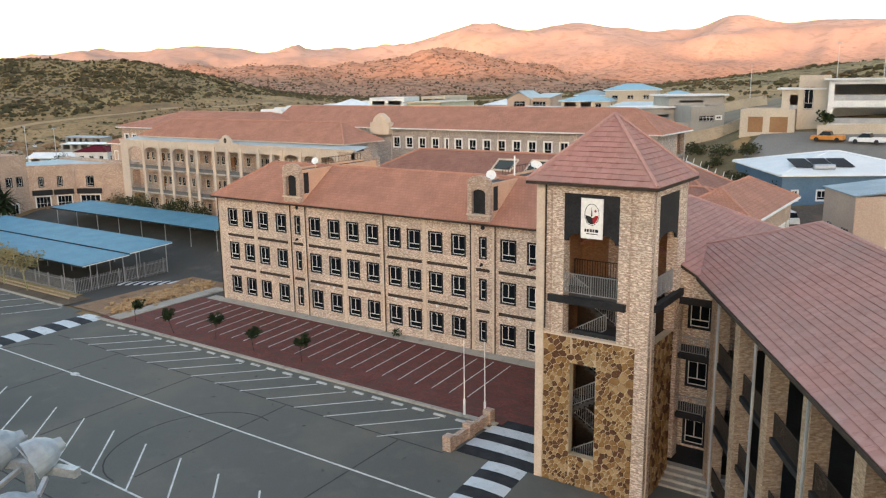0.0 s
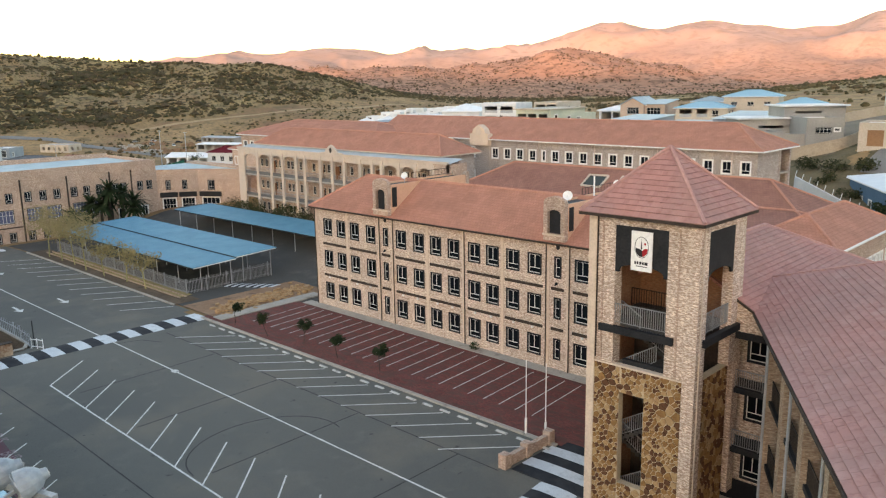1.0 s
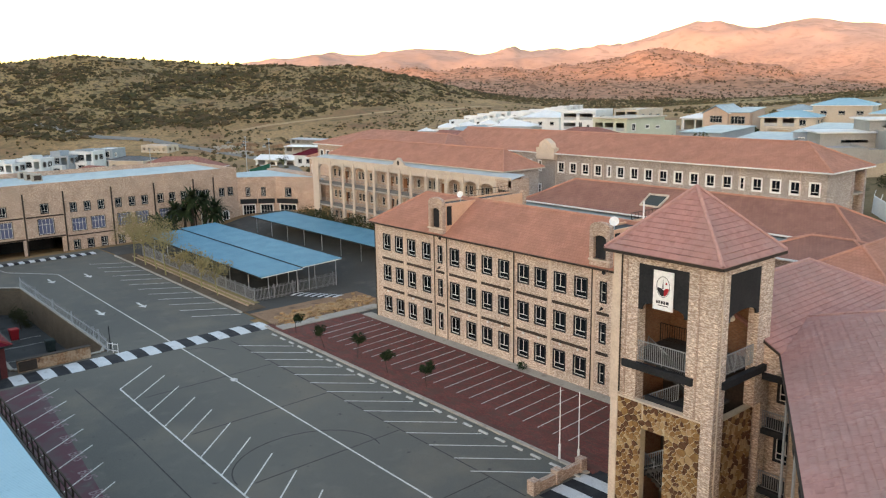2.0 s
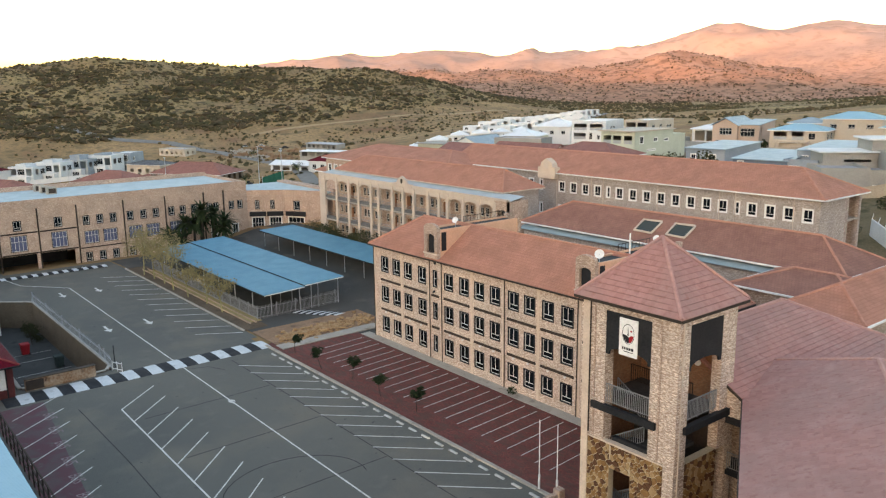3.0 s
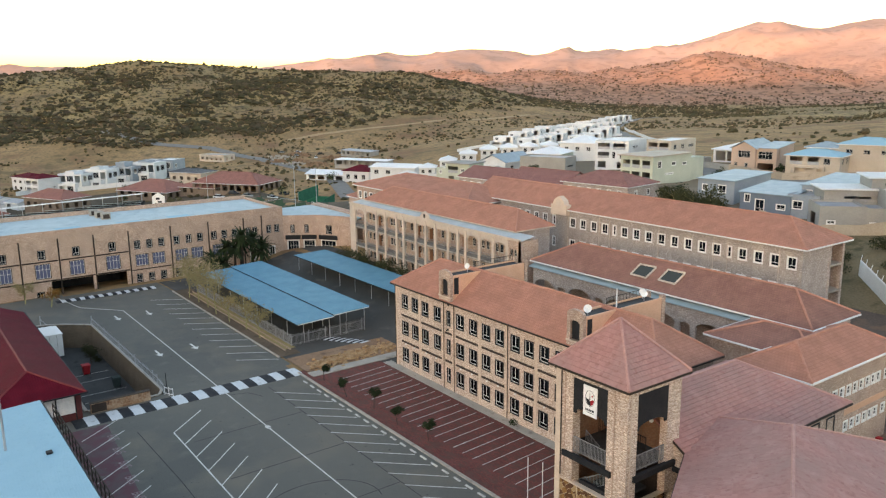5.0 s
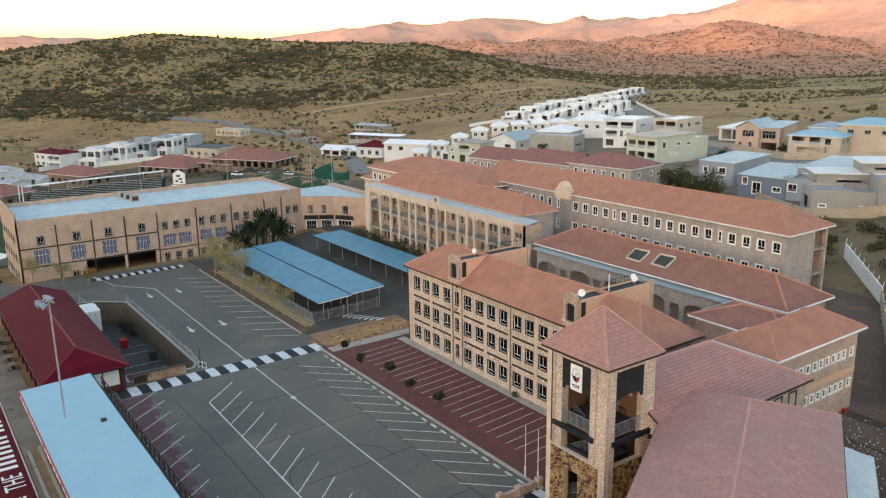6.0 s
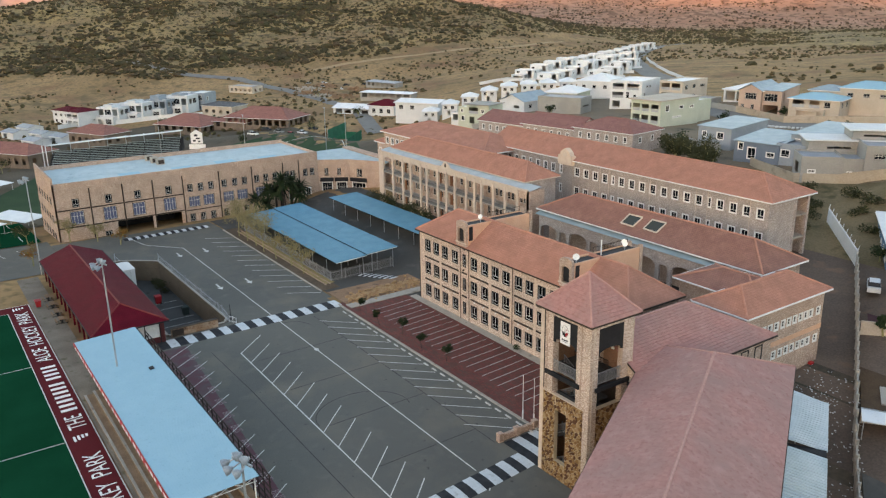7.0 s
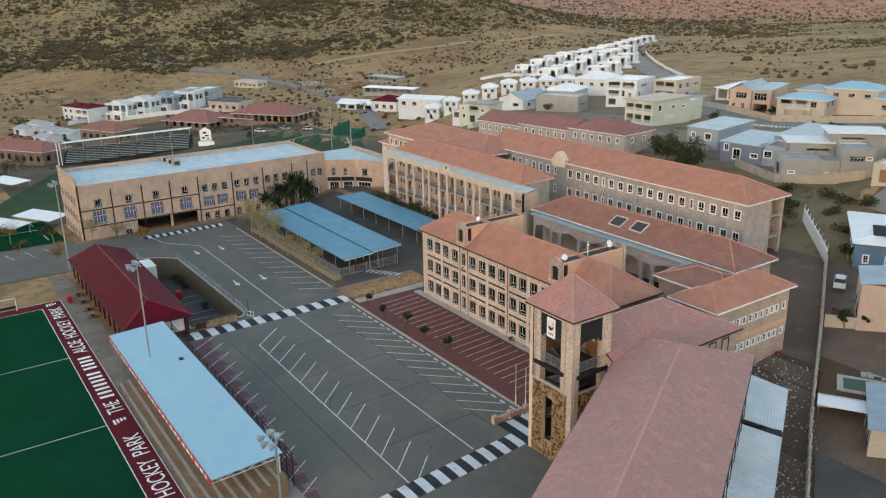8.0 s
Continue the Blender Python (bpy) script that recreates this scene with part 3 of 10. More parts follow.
def tile_field(roof, pts, base, rng, single=0, w=0.30, gauge=0.345, keep=None):
    """Courses of tiles over one roof slope: some as tiles of their own, the rest joined."""
    q = [Vector(p) for p in pts]
    m = len(q)
    low = min(p.z for p in q)
    i = next(i for i in range(m) if q[i].z < low + 1e-4 and q[(i + 1) % m].z < low + 1e-4)
    o = q[i]
    u = (q[(i + 1) % m] - o).normalized()
    n = u.cross(q[(i + 2) % m] - o).normalized()
    v = n.cross(u)
    fm = Matrix(((u.x, v.x, n.x, o.x), (u.y, v.y, n.y, o.y), (u.z, v.z, n.z, o.z), (0, 0, 0, 1)))
    poly = [((p - o).dot(u), (p - o).dot(v)) for p in q]
    rows, u0, u1 = int(max(p[1] for p in poly) / gauge) + 1, min(p[0] for p in poly), max(p[0] for p in poly)
    rest, made = Shape(), 0
    for r in range(rows):
        v0, v1 = r * gauge - (0.04 if r == 0 else 0), (r + 1) * gauge + 0.03
        for c in range(int((u1 - u0) / w) + 1):
            a, b = u0 + c * w, u0 + (c + 1) * w
            cell = [(a, v0), (b, v0), (b, v1), (a, v1)]
            for (px, py), (qx, qy) in zip(poly, poly[1:] + poly[:1]):
                if abs(py) < 1e-3 and abs(qy) < 1e-3:
                    continue
                cell = clip_cell(cell, px, py, qy - py, px - qx) if len(cell) > 2 else []
            if len(cell) < 3:
                continue
            whole = len(cell) == 4 and abs(cell[1][0] - cell[0][0] - w) < 1e-3 and abs(cell[2][1] - cell[0][1] - v1 + v0) < 1e-3
            jit = rng.uniform(-0.008, 0.01)
            if whole and made < single and (keep is None or keep(fm @ Vector((a, v0, 0)))):
                t = part("tile", tile_mesh(w, gauge + 0.03), None, roof, at=base @ fm @ Matrix.Translation((a, v0, 0.004 + jit * 0.5)))
                made += 1
                continue
            k = len(rest.v)
            for x, y in cell:
                rest.v.append(tuple(fm @ Vector((min(max(x, a + 0.0015), b - 0.0015), y, 0.066 + jit * 0.7 - 0.054 * (y - v0) / (v1 - v0)))))
            for x, y in cell:
                rest.v.append(tuple(fm @ Vector((min(max(x, a + 0.0015), b - 0.0015), y, 0))))
            nn = len(cell)
            rest.f.append(tuple(range(k, k + nn)))
            for j in range(nn):
                rest.f.append((k + nn + j, k + nn + (j + 1) % nn, k + (j + 1) % nn, k + j))
    part("tiling", rest, TILE_J, roof, "pink concrete roof tiles in courses", "stuff")


def hip_roof(parent, x0, x1, y0, y1, ze, zr, material, along="x", hips=(True, True), gutter=WHITE, run=None, caps=RIDGE, tiles=None):
    """A roof on an eaves rectangle, its ridge along x or y, hipped or gabled at each end."""
    s, c, slopes = Shape(), Shape(), []
    fl = along == "y"
    if fl:
        x0, x1, y0, y1 = y0, y1, x0, x1
    ym, hw = (y0 + y1) / 2, (y1 - y0) / 2
    run = run or hw
    a, b = x0 + (run if hips[0] else 0), x1 - (run if hips[1] else 0)

    def p(x, y, z):
        return (y, x, z) if fl else (x, y, z)

    def put(*pts):
        q = [p(*t) for t in pts]
        if fl:
            q.reverse()
        s.slab(q, 0.12)
        slopes.append(q)

    put((x0, y0, ze), (x1, y0, ze), (b, ym, zr), (a, ym, zr))
    put((x1, y1, ze), (x0, y1, ze), (a, ym, zr), (b, ym, zr))
    if hips[0]:
        put((x0, y1, ze), (x0, y0, ze), (a, ym, zr))
    if hips[1]:
        put((x1, y0, ze), (x1, y1, ze), (b, ym, zr))
    roof = part("roof", s, material, parent)
    c.tube(p(a, ym, zr + 0.0), p(b, ym, zr + 0.0), 0.13, n=6)
    for hip, xe, xr in ((hips[0], x0, a), (hips[1], x1, b)):
        if hip:
            for yy in (y0, y1):
                c.tube(p(xe, yy, ze + 0.02), p(xr, ym, zr), 0.12, n=6)
    if tiles:
        for q in slopes:
            tile_field(roof, q, Matrix.Identity(4), random.Random(len(slopes)), *tiles)
            tiles = (0,)
    part("ridge_cap", c, caps, roof, "lighter ridge and hip tiles")
    g = Shape()
    e = 0.07
    lines = [((x0, y0 - e), (x1, y0 - e)), ((x0, y1 + e), (x1, y1 + e))]
    if hips[0]:
        lines.append(((x0 - e, y0), (x0 - e, y1)))
    if hips[1]:
        lines.append(((x1 + e, y0), (x1 + e, y1)))
    for (xa, ya), (xb, yb) in lines:
        g.beam(p(xa, ya, ze - 0.1), p(xb, yb, ze - 0.1), 0.13, 0.15)
    part("gutter", g, gutter, parent, "painted eaves gutter")
    return roof


def rect_cells(a0, a1, b0, b1, holes):
    """The rectangles of a panel that are left round its holes."""
    bs = sorted({b0, b1, *[h[1] for h in holes], *[h[3] for h in holes]})
    out = []
    for lo, hi in zip(bs, bs[1:]):
        if hi - lo < 1e-4:
            continue
        mid = (lo + hi) / 2
        cut = sorted((h[0], h[2]) for h in holes if h[1] < mid < h[3])
        a = a0
        for p, q in cut:
            if p > a + 1e-4:
                out.append((a, lo, p, hi))
            a = max(a, q)
        if a1 > a + 1e-4:
            out.append((a, lo, a1, hi))
    return out


def wall_frame(origin, along, up=(0, 0, 1)):
    """Axes of an upright wall: a along it, b up, d out of it (to the right of 'along' seen from above)."""
    a, b = Vector(along).normalized(), Vector(up)
    d = a.cross(b)
    return Matrix(((a.x, b.x, d.x, origin[0]), (a.y, b.y, d.y, origin[1]), (a.z, b.z, d.z, origin[2]), (0, 0, 0, 1)))


def panel(s, fm, a0, a1, b0, b1, d0, d1, holes=()):
    for p, q, u, v in rect_cells(a0, a1, b0, b1, holes):
        s.plate(((p, q), (u, q), (u, v), (p, v)), fm, d0, d1)
    return s


I4 = Matrix.Identity(4)
WINDOWS = {}


def window_meshes(w, h, style):
    """Shared meshes of a window: its surround, casement frame and panes, in wall axes, centred on its sill's middle."""
    key = (round(w, 2), round(h, 2), style)
    if key not in WINDOWS:
        tone, edge = {"dark": (DARK, 0.14), "pale": (WHITE, 0.17), "bare": (DARK, 0.06), "curtain": (DARK, 0.10), "cream": (CREAM, 0.12)}[style]
        sur, fr, gl = Shape(), Shape(), Shape()
        hw = w / 2
        panel(sur, I4, -hw, hw, 0, h, -0.12, 0.04, [(-hw + edge, edge, hw - edge, h - edge)])
        i0, i1, j0, j1 = -hw + edge, hw - edge, edge, h - edge
        t = 0.05
        if w < 0.9:
            holes = [(i0 + t, j0 + t, i1 - t, (j0 + j1) / 2 - t / 2), (i0 + t, (j0 + j1) / 2 + t / 2, i1 - t, j1 - t)]
        elif w > 2.2:
            k = 4
            st = (i1 - i0 - t) / k
            holes = [(i0 + t + n * st, q0, i0 + (n + 1) * st, q1) for n in range(k) for q0, q1 in ((j0 + t, j0 + 0.62 * (j1 - j0)), (j0 + 0.62 * (j1 - j0) + t, j1 - t))]
        else:
            m = j0 + 0.26 * (j1 - j0)
            holes = [(i0 + t, j0 + t, i1 - t, m), (i0 + t, m + t, -t / 2, j1 - t), (t / 2, m + t, i1 - t, j1 - t)]
        panel(fr, I4, i0, i1, j0, j1, -0.10, -0.05, holes)
        gl.plate(((i0, j0), (i1, j0), (i1, j1), (i0, j1)), I4, -0.09, -0.075)
        WINDOWS[key] = (sur.data("window", tone), fr.data("frame", WHITE), gl.data("pane", CURTAIN if style == "curtain" else GLASS))
    return WINDOWS[key]


def add_window(parent, fm, a, b, w, h, style="dark"):
    sur, fr, gl = window_meshes(w, h, style)
    win = part("window", sur, None, parent, at=fm @ Matrix.Translation((a, b, 0)))
    sub("frame", fr, win, "white casement frame")
    sub("pane", gl, win, "dark glass" if style != "curtain" else "glass with drawn blue curtains")
    return win


def railing(s, p, q, h=1.0, step=0.14, r=0.014, mid=True):
    """Top and bottom rails with upright bars."""
    p, q = Vector(p), Vector(q)
    up = Vector((0, 0, h))
    s.beam(p + up, q + up, 0.05)
    s.beam(p + Vector((0, 0, 0.1)), q + Vector((0, 0, 0.1)), 0.035)
    n = max(2, round((q - p).length / step))
    for i in range(n + 1):
        c = p.lerp(q, i / n)
        w = 0.045 if i % 12 == 0 or i == n else 2 * r
        s.beam(c + Vector((0, 0, 0.0 if i % 12 == 0 else 0.1)), c + up, w)
    return s


# ---- the three-storey classroom block ----
def main_block():
    b = thing("classroom_block", (-45, 60, 0), "three-storey tan face-brick school block under a terracotta hip roof", "school building")
    y, x0, x1, top = 55.65, -66.6, -24.0, 11.25
    fm = wall_frame((0, y, 0), (1, 0, 0))
    cols = [(-64.3, 1.45), (-62.0, 1.45), (-59.75, 1.45), (-57.15, 1.45), (-54.85, 0.75), (-52.55, 1.5), (-50.05, 1.5), (-47.7, 1.5), (-45.35, 1.5),
            (-42.75, 1.5), (-40.55, 1.5), (-38.2, 1.5), (-35.8, 1.5), (-33.35, 0.75), (-30.9, 1.5), (-28.4, 1.5), (-26.2, 1.5)]
    sills = (0.95, 4.6, 8.2)
    holes = [(cx - w / 2, z, cx + w / 2, z + 1.9) for cx, w in cols for z in sills]
    s = panel(Shape(), fm, x0, x1, -0.2, top, -0.28, 0, holes)
    part("front_wall", s, BRICK, b)
    s = Shape().box(x0, y + 0.28, -0.2, x0 + 0.28, 64.0, top).box(x1 - 0.28, y + 0.28, -0.2, x1, 64.0, top).box(x0, 64.0, -0.2, x1, 64.28, top)
    part("rear_wall", s, BRICK, b)
    # one solid dark box stands for the shade inside the rooms
    part("room_shade_box", Shape().box(x0 + 0.3, y + 1.6, 0, x1 - 0.3, 63.9, top - 0.3), BROWN, b, "solid dark box standing for the rooms' shade")
    for cx, w in cols:
        for z in sills:
            add_window(b, fm, cx, z, w, 1.9, "dark")
    # string bands between the storeys, in lengths of two windows
    spans = [(-65.2, -61.2), (-60.6, -56.3), (-55.5, -54.2), (-53.4, -49.2), (-48.5, -44.5), (-43.6, -39.7), (-39.1, -34.9), (-34.0, -32.7), (-31.8, -27.6)]
    for zb in (7.12, 3.55):
        for a, c in spans:
            part("string_band", Shape().box(a, y - 0.05, zb, c, y - 0.002, zb + 0.26), BROWN, b)
    for a, c in spans:
        for q in (0.25, 0.75):
            xx = a + (c - a) * q
            if c - a > 2:
                lamp = Shape().box(xx - 0.09, y - 0.17, 3.36, xx + 0.09, y - 0.002, 3.52)
                part("wall_light", lamp, WHITE, b, "small white bulkhead light")
    for xx in (-66.25, -61.0, -55.85, -53.8, -48.85, -44.1, -39.4, -34.35, -32.25, -27.2):
        part("pilaster", Shape().box(xx - 0.16, y - 0.045, 0.0, xx + 0.16, y - 0.003, top), BRICK_L, b, "slightly proud brick pilaster")
    for xx in (-66.45, -55.7, -53.65, -43.9, -34.5, -32.1):
        dp = Shape().tube((xx, y - 0.12, 0.1), (xx, y - 0.12, 11.2), 0.05).tube((xx, y - 0.12, 11.15), (xx, y - 0.45, 11.3), 0.05)
        part("downpipe", dp, BROWN, b, "brown downpipe")
    for xx in (-54.85, -33.35):
        part("vent_disc", Shape().tube((xx, y - 0.05, 10.9), (xx, y, 10.9), 0.2, n=14), DARK, b)
        part("bell", Shape().tube((xx - 0.1, y - 0.02, 7.75), (xx - 0.1, y - 0.3, 7.62), 0.14, 0.05), DARK, b)
    hip_roof(b, -66.9, -23.2, 55.15, 64.7, 11.35, 14.7, TILE, gutter=BROWN)
    # cross walls that rise through the roof behind arched dormer fronts
    for xl, xr in ((-55.98, -53.75), (-34.5, -32.35)):
        fmd = wall_frame((0, 55.2, 0), (1, 0, 0))
        cx = (xl + xr) / 2
        s = panel(Shape(), fmd, xl, xr, 11.5, 14.75, -0.35, 0.12, [(cx - 0.66, 12.1, cx + 0.66, 14.2)])
        arch = [(xr, 14.75), (xl, 14.75)] + [(cx - (xr - xl) / 2 * math.cos(w), 14.75 + 0.5 * math.sin(w)) for w in np.linspace(0.35, math.pi - 0.35, 9)]
        s.plate(arch[::-1], fmd, -0.3, 0.1)
        head = [(cx - 0.66, 14.2), (cx - 0.66, 13.9)] + [(cx - 0.66 * math.cos(w), 13.8 + 0.34 * math.sin(w)) for w in np.linspace(0.3, math.pi - 0.3, 9)] + [(cx + 0.66, 13.9), (cx + 0.66, 14.2)]
        s.plate(head[::-1], fmd, -0.2, 0.1)
        dorm = part("dormer_front", s, BRICK_W, b, "brick dormer front with an arched louvre")
        lv = Shape().plate(((cx - 0.66, 12.1), (cx + 0.66, 12.1), (cx + 0.66, 14.2), (cx - 0.66, 14.2)), fmd, -0.3, -0.2)
        part("louvre", lv, DARK, dorm, "black louvre")
        part("sill", Shape().box(xl - 0.05, 54.98, 11.95, xr + 0.05, 55.3, 12.1), BRICK_L, dorm)
        part("side_louvre", Shape().box(xr, 55.7, 12.35, xr + 0.03, 56.35, 14.35), DARK, dorm, "black side louvre")
        w = Shape().box(xr - 0.25, 55.58, 11.0, xr, 66.8, 14.62).box(xl, 55.58, 11.0, xl + 0.25, 66.8, 14.62)
        part("cross_wall", w, PEACH, b, "peach plastered parapet wall")
        part("flat_roof", Shape().box(xl + 0.25, 55.6, 14.0, xr - 0.25, 66.6, 14.45), DARK, b, "dark flat roof between parapets")
        part("end_pier", Shape().box(xr - 0.35, 66.8, 6.0, xr + 0.1, 67.3, 14.95).box(xl - 0.1, 66.8, 6.0, xl + 0.35, 67.3, 14.95), BRICK_W, b)
        rl = Shape()
        railing(rl, (xl + 0.2, 60.5, 14.6), (xl + 0.2, 66.6, 14.6), 0.7, 0.5)
        part("roof_rail", rl, BROWN, b)
    return b


main_block()


def dish(x, y, z, r, az, name_label):
    d = thing("satellite_dish", (x, y, z), name_label, "satellite dish", "roof dishes")
    w = Vector((math.cos(az), math.sin(az), 0.5)).normalized()
    s = Shape()
    a = w.orthogonal().normalized()
    c = w.cross(a)
    mid = Vector((x, y, z + 0.75))
    rings = []
    for k in range(4):
        q = k / 3
        rings.append([mid + w * (0.25 * r * q * q) + (a * math.cos(e) + c * math.sin(e)) * r * q for e in np.linspace(0, 2 * math.pi, 15)[:-1]])
    for k in range(3):
        for i in range(14):
            j = (i + 1) % 14
            s.face(rings[k][i], rings[k][j], rings[k + 1][j], rings[k + 1][i])
    part("bowl", s, SIGNW, d)
    part("stand", Shape().tube((x, y, z), mid, 0.035), STEEL, d)
    return d


dish(-54.9, 58.6, 14.45, 0.36, -1.2, "white satellite dish on the flat roof")
dish(-33.0, 56.4, 14.45, 0.42, -1.0, "white satellite dish beside the dormer")
dish(-33.2, 65.0, 14.45, 0.36, -1.0, "white satellite dish near the roof's end")
dish(-33.9, 65.6, 14.45, 0.36, -0.9, "white satellite dish near the roof's end")
solid("vent_pipe", Shape().tube((-33.4, 61.0, 14.4), (-33.4, 61.0, 16.4), 0.07), SIGNW, "white vent pipe on the flat roof", "pipe")


# ---- the stair tower ----
STONE_T = []
for nm, ca, cb in (("ochre_stone", (0.22, 0.118, 0.047), (0.31, 0.178, 0.076)), ("brown_stone", (0.085, 0.04, 0.022), (0.15, 0.072, 0.038)), ("amber_stone", (0.34, 0.215, 0.11), (0.43, 0.30, 0.165))):
    STONE_T.append(plain(nm, ca, cb, 0.75, 12.0, 1.6, 0.012))
DECK = plain("dark_screed", (0.05, 0.048, 0.048), (0.08, 0.075, 0.072), 0.85, 9.0, 0.6, 0.004)
STONE_J = plain("stone_joint", (0.45, 0.36, 0.245), (0.54, 0.44, 0.31), 0.9, 14.0, 1.0, 0.004)


def clip_cell(poly, px, py, nx, ny):
    """The part of a convex polygon on the near side of a line."""
    out = []
    for i in range(len(poly)):
        p, q = poly[i], poly[(i + 1) % len(poly)]
        dp, dq = (p[0] - px) * nx + (p[1] - py) * ny, (q[0] - px) * nx + (q[1] - py) * ny
        if dp <= 0:
            out.append(p)
        if dp * dq < 0:
            t = dp / (dp - dq)
            out.append((p[0] + (q[0] - p[0]) * t, p[1] + (q[1] - p[1]) * t))
    return out


def stones(parent, fm, a0, a1, b0, b1, hole, n, rng, single):
    """Random rubble cladding: one flat stone to each cell, with a pale joint between."""
    pts = [(rng.uniform(a0, a1), rng.uniform(b0, b1)) for _ in range(n)]
    for _ in range(2):
        new_pts = []
        for i, (x, y) in enumerate(pts):
            c = cell_of(pts, i, a0, a1, b0, b1)
            new_pts.append((0.55 * x + 0.45 * sum(p[0] for p in c) / len(c), 0.55 * y + 0.45 * sum(p[1] for p in c) / len(c)))
        pts = new_pts
    rest = [Shape() for _ in STONE_T]
    for i, (x, y) in enumerate(pts):
        c = cell_of(pts, i, a0, a1, b0, b1)
        if hole:
            h0, g0, h1, g1 = hole
            if x < h0:
                c = clip_cell(c, h0, 0, 1, 0)
            elif x > h1:
                c = clip_cell(c, h1, 0, -1, 0)
            elif y < g0:
                c = clip_cell(c, 0, g0, 0, 1)
            elif y > g1:
                c = clip_cell(c, 0, g1, 0, -1)
            else:
                continue
        if len(c) < 3:
            continue
        mx, my = sum(p[0] for p in c) / len(c), sum(p[1] for p in c) / len(c)
        k = []
        for px, py in c:
            d = math.hypot(px - mx, py - my)
            f = max(0.3, 1 - 0.03 / max(d, 0.05))
            k.append((mx + (px - mx) * f, my + (py - my) * f))
        s = Shape().plate(k, fm, 0.0, rng.uniform(0.03, 0.065))
        tone = rng.choice((0, 0, 0, 1, 1, 2, 2))
        if my > 4.2 and single > 0:
            single -= 1
            part("stone", s, STONE_T[tone], parent)
        else:
            k0 = len(rest[tone].v)
            rest[tone].v += s.v
            rest[tone].f += [tuple(k0 + j for j in q) for q in s.f]
    for tone, s in enumerate(rest):
        if s.v:
            part("rubble_stone", s, STONE_T[tone], parent, "smaller rubble stones lower down", "stuff")


def cell_of(pts, i, a0, a1, b0, b1):
    x, y = pts[i]
    poly = [(a0, b0), (a1, b0), (a1, b1), (a0, b1)]
    for j, (u, v) in enumerate(pts):
        if j != i and abs(u - x) < 2.2 and abs(v - y) < 2.2:
            poly = clip_cell(poly, (x + u) / 2, (y + v) / 2, u - x, v - y)
            if len(poly) < 3:
                break
    return poly


TX0, TX1, TY0, TY1, TTOP = -19.35, -12.85, 38.9, 44.35, 17.3


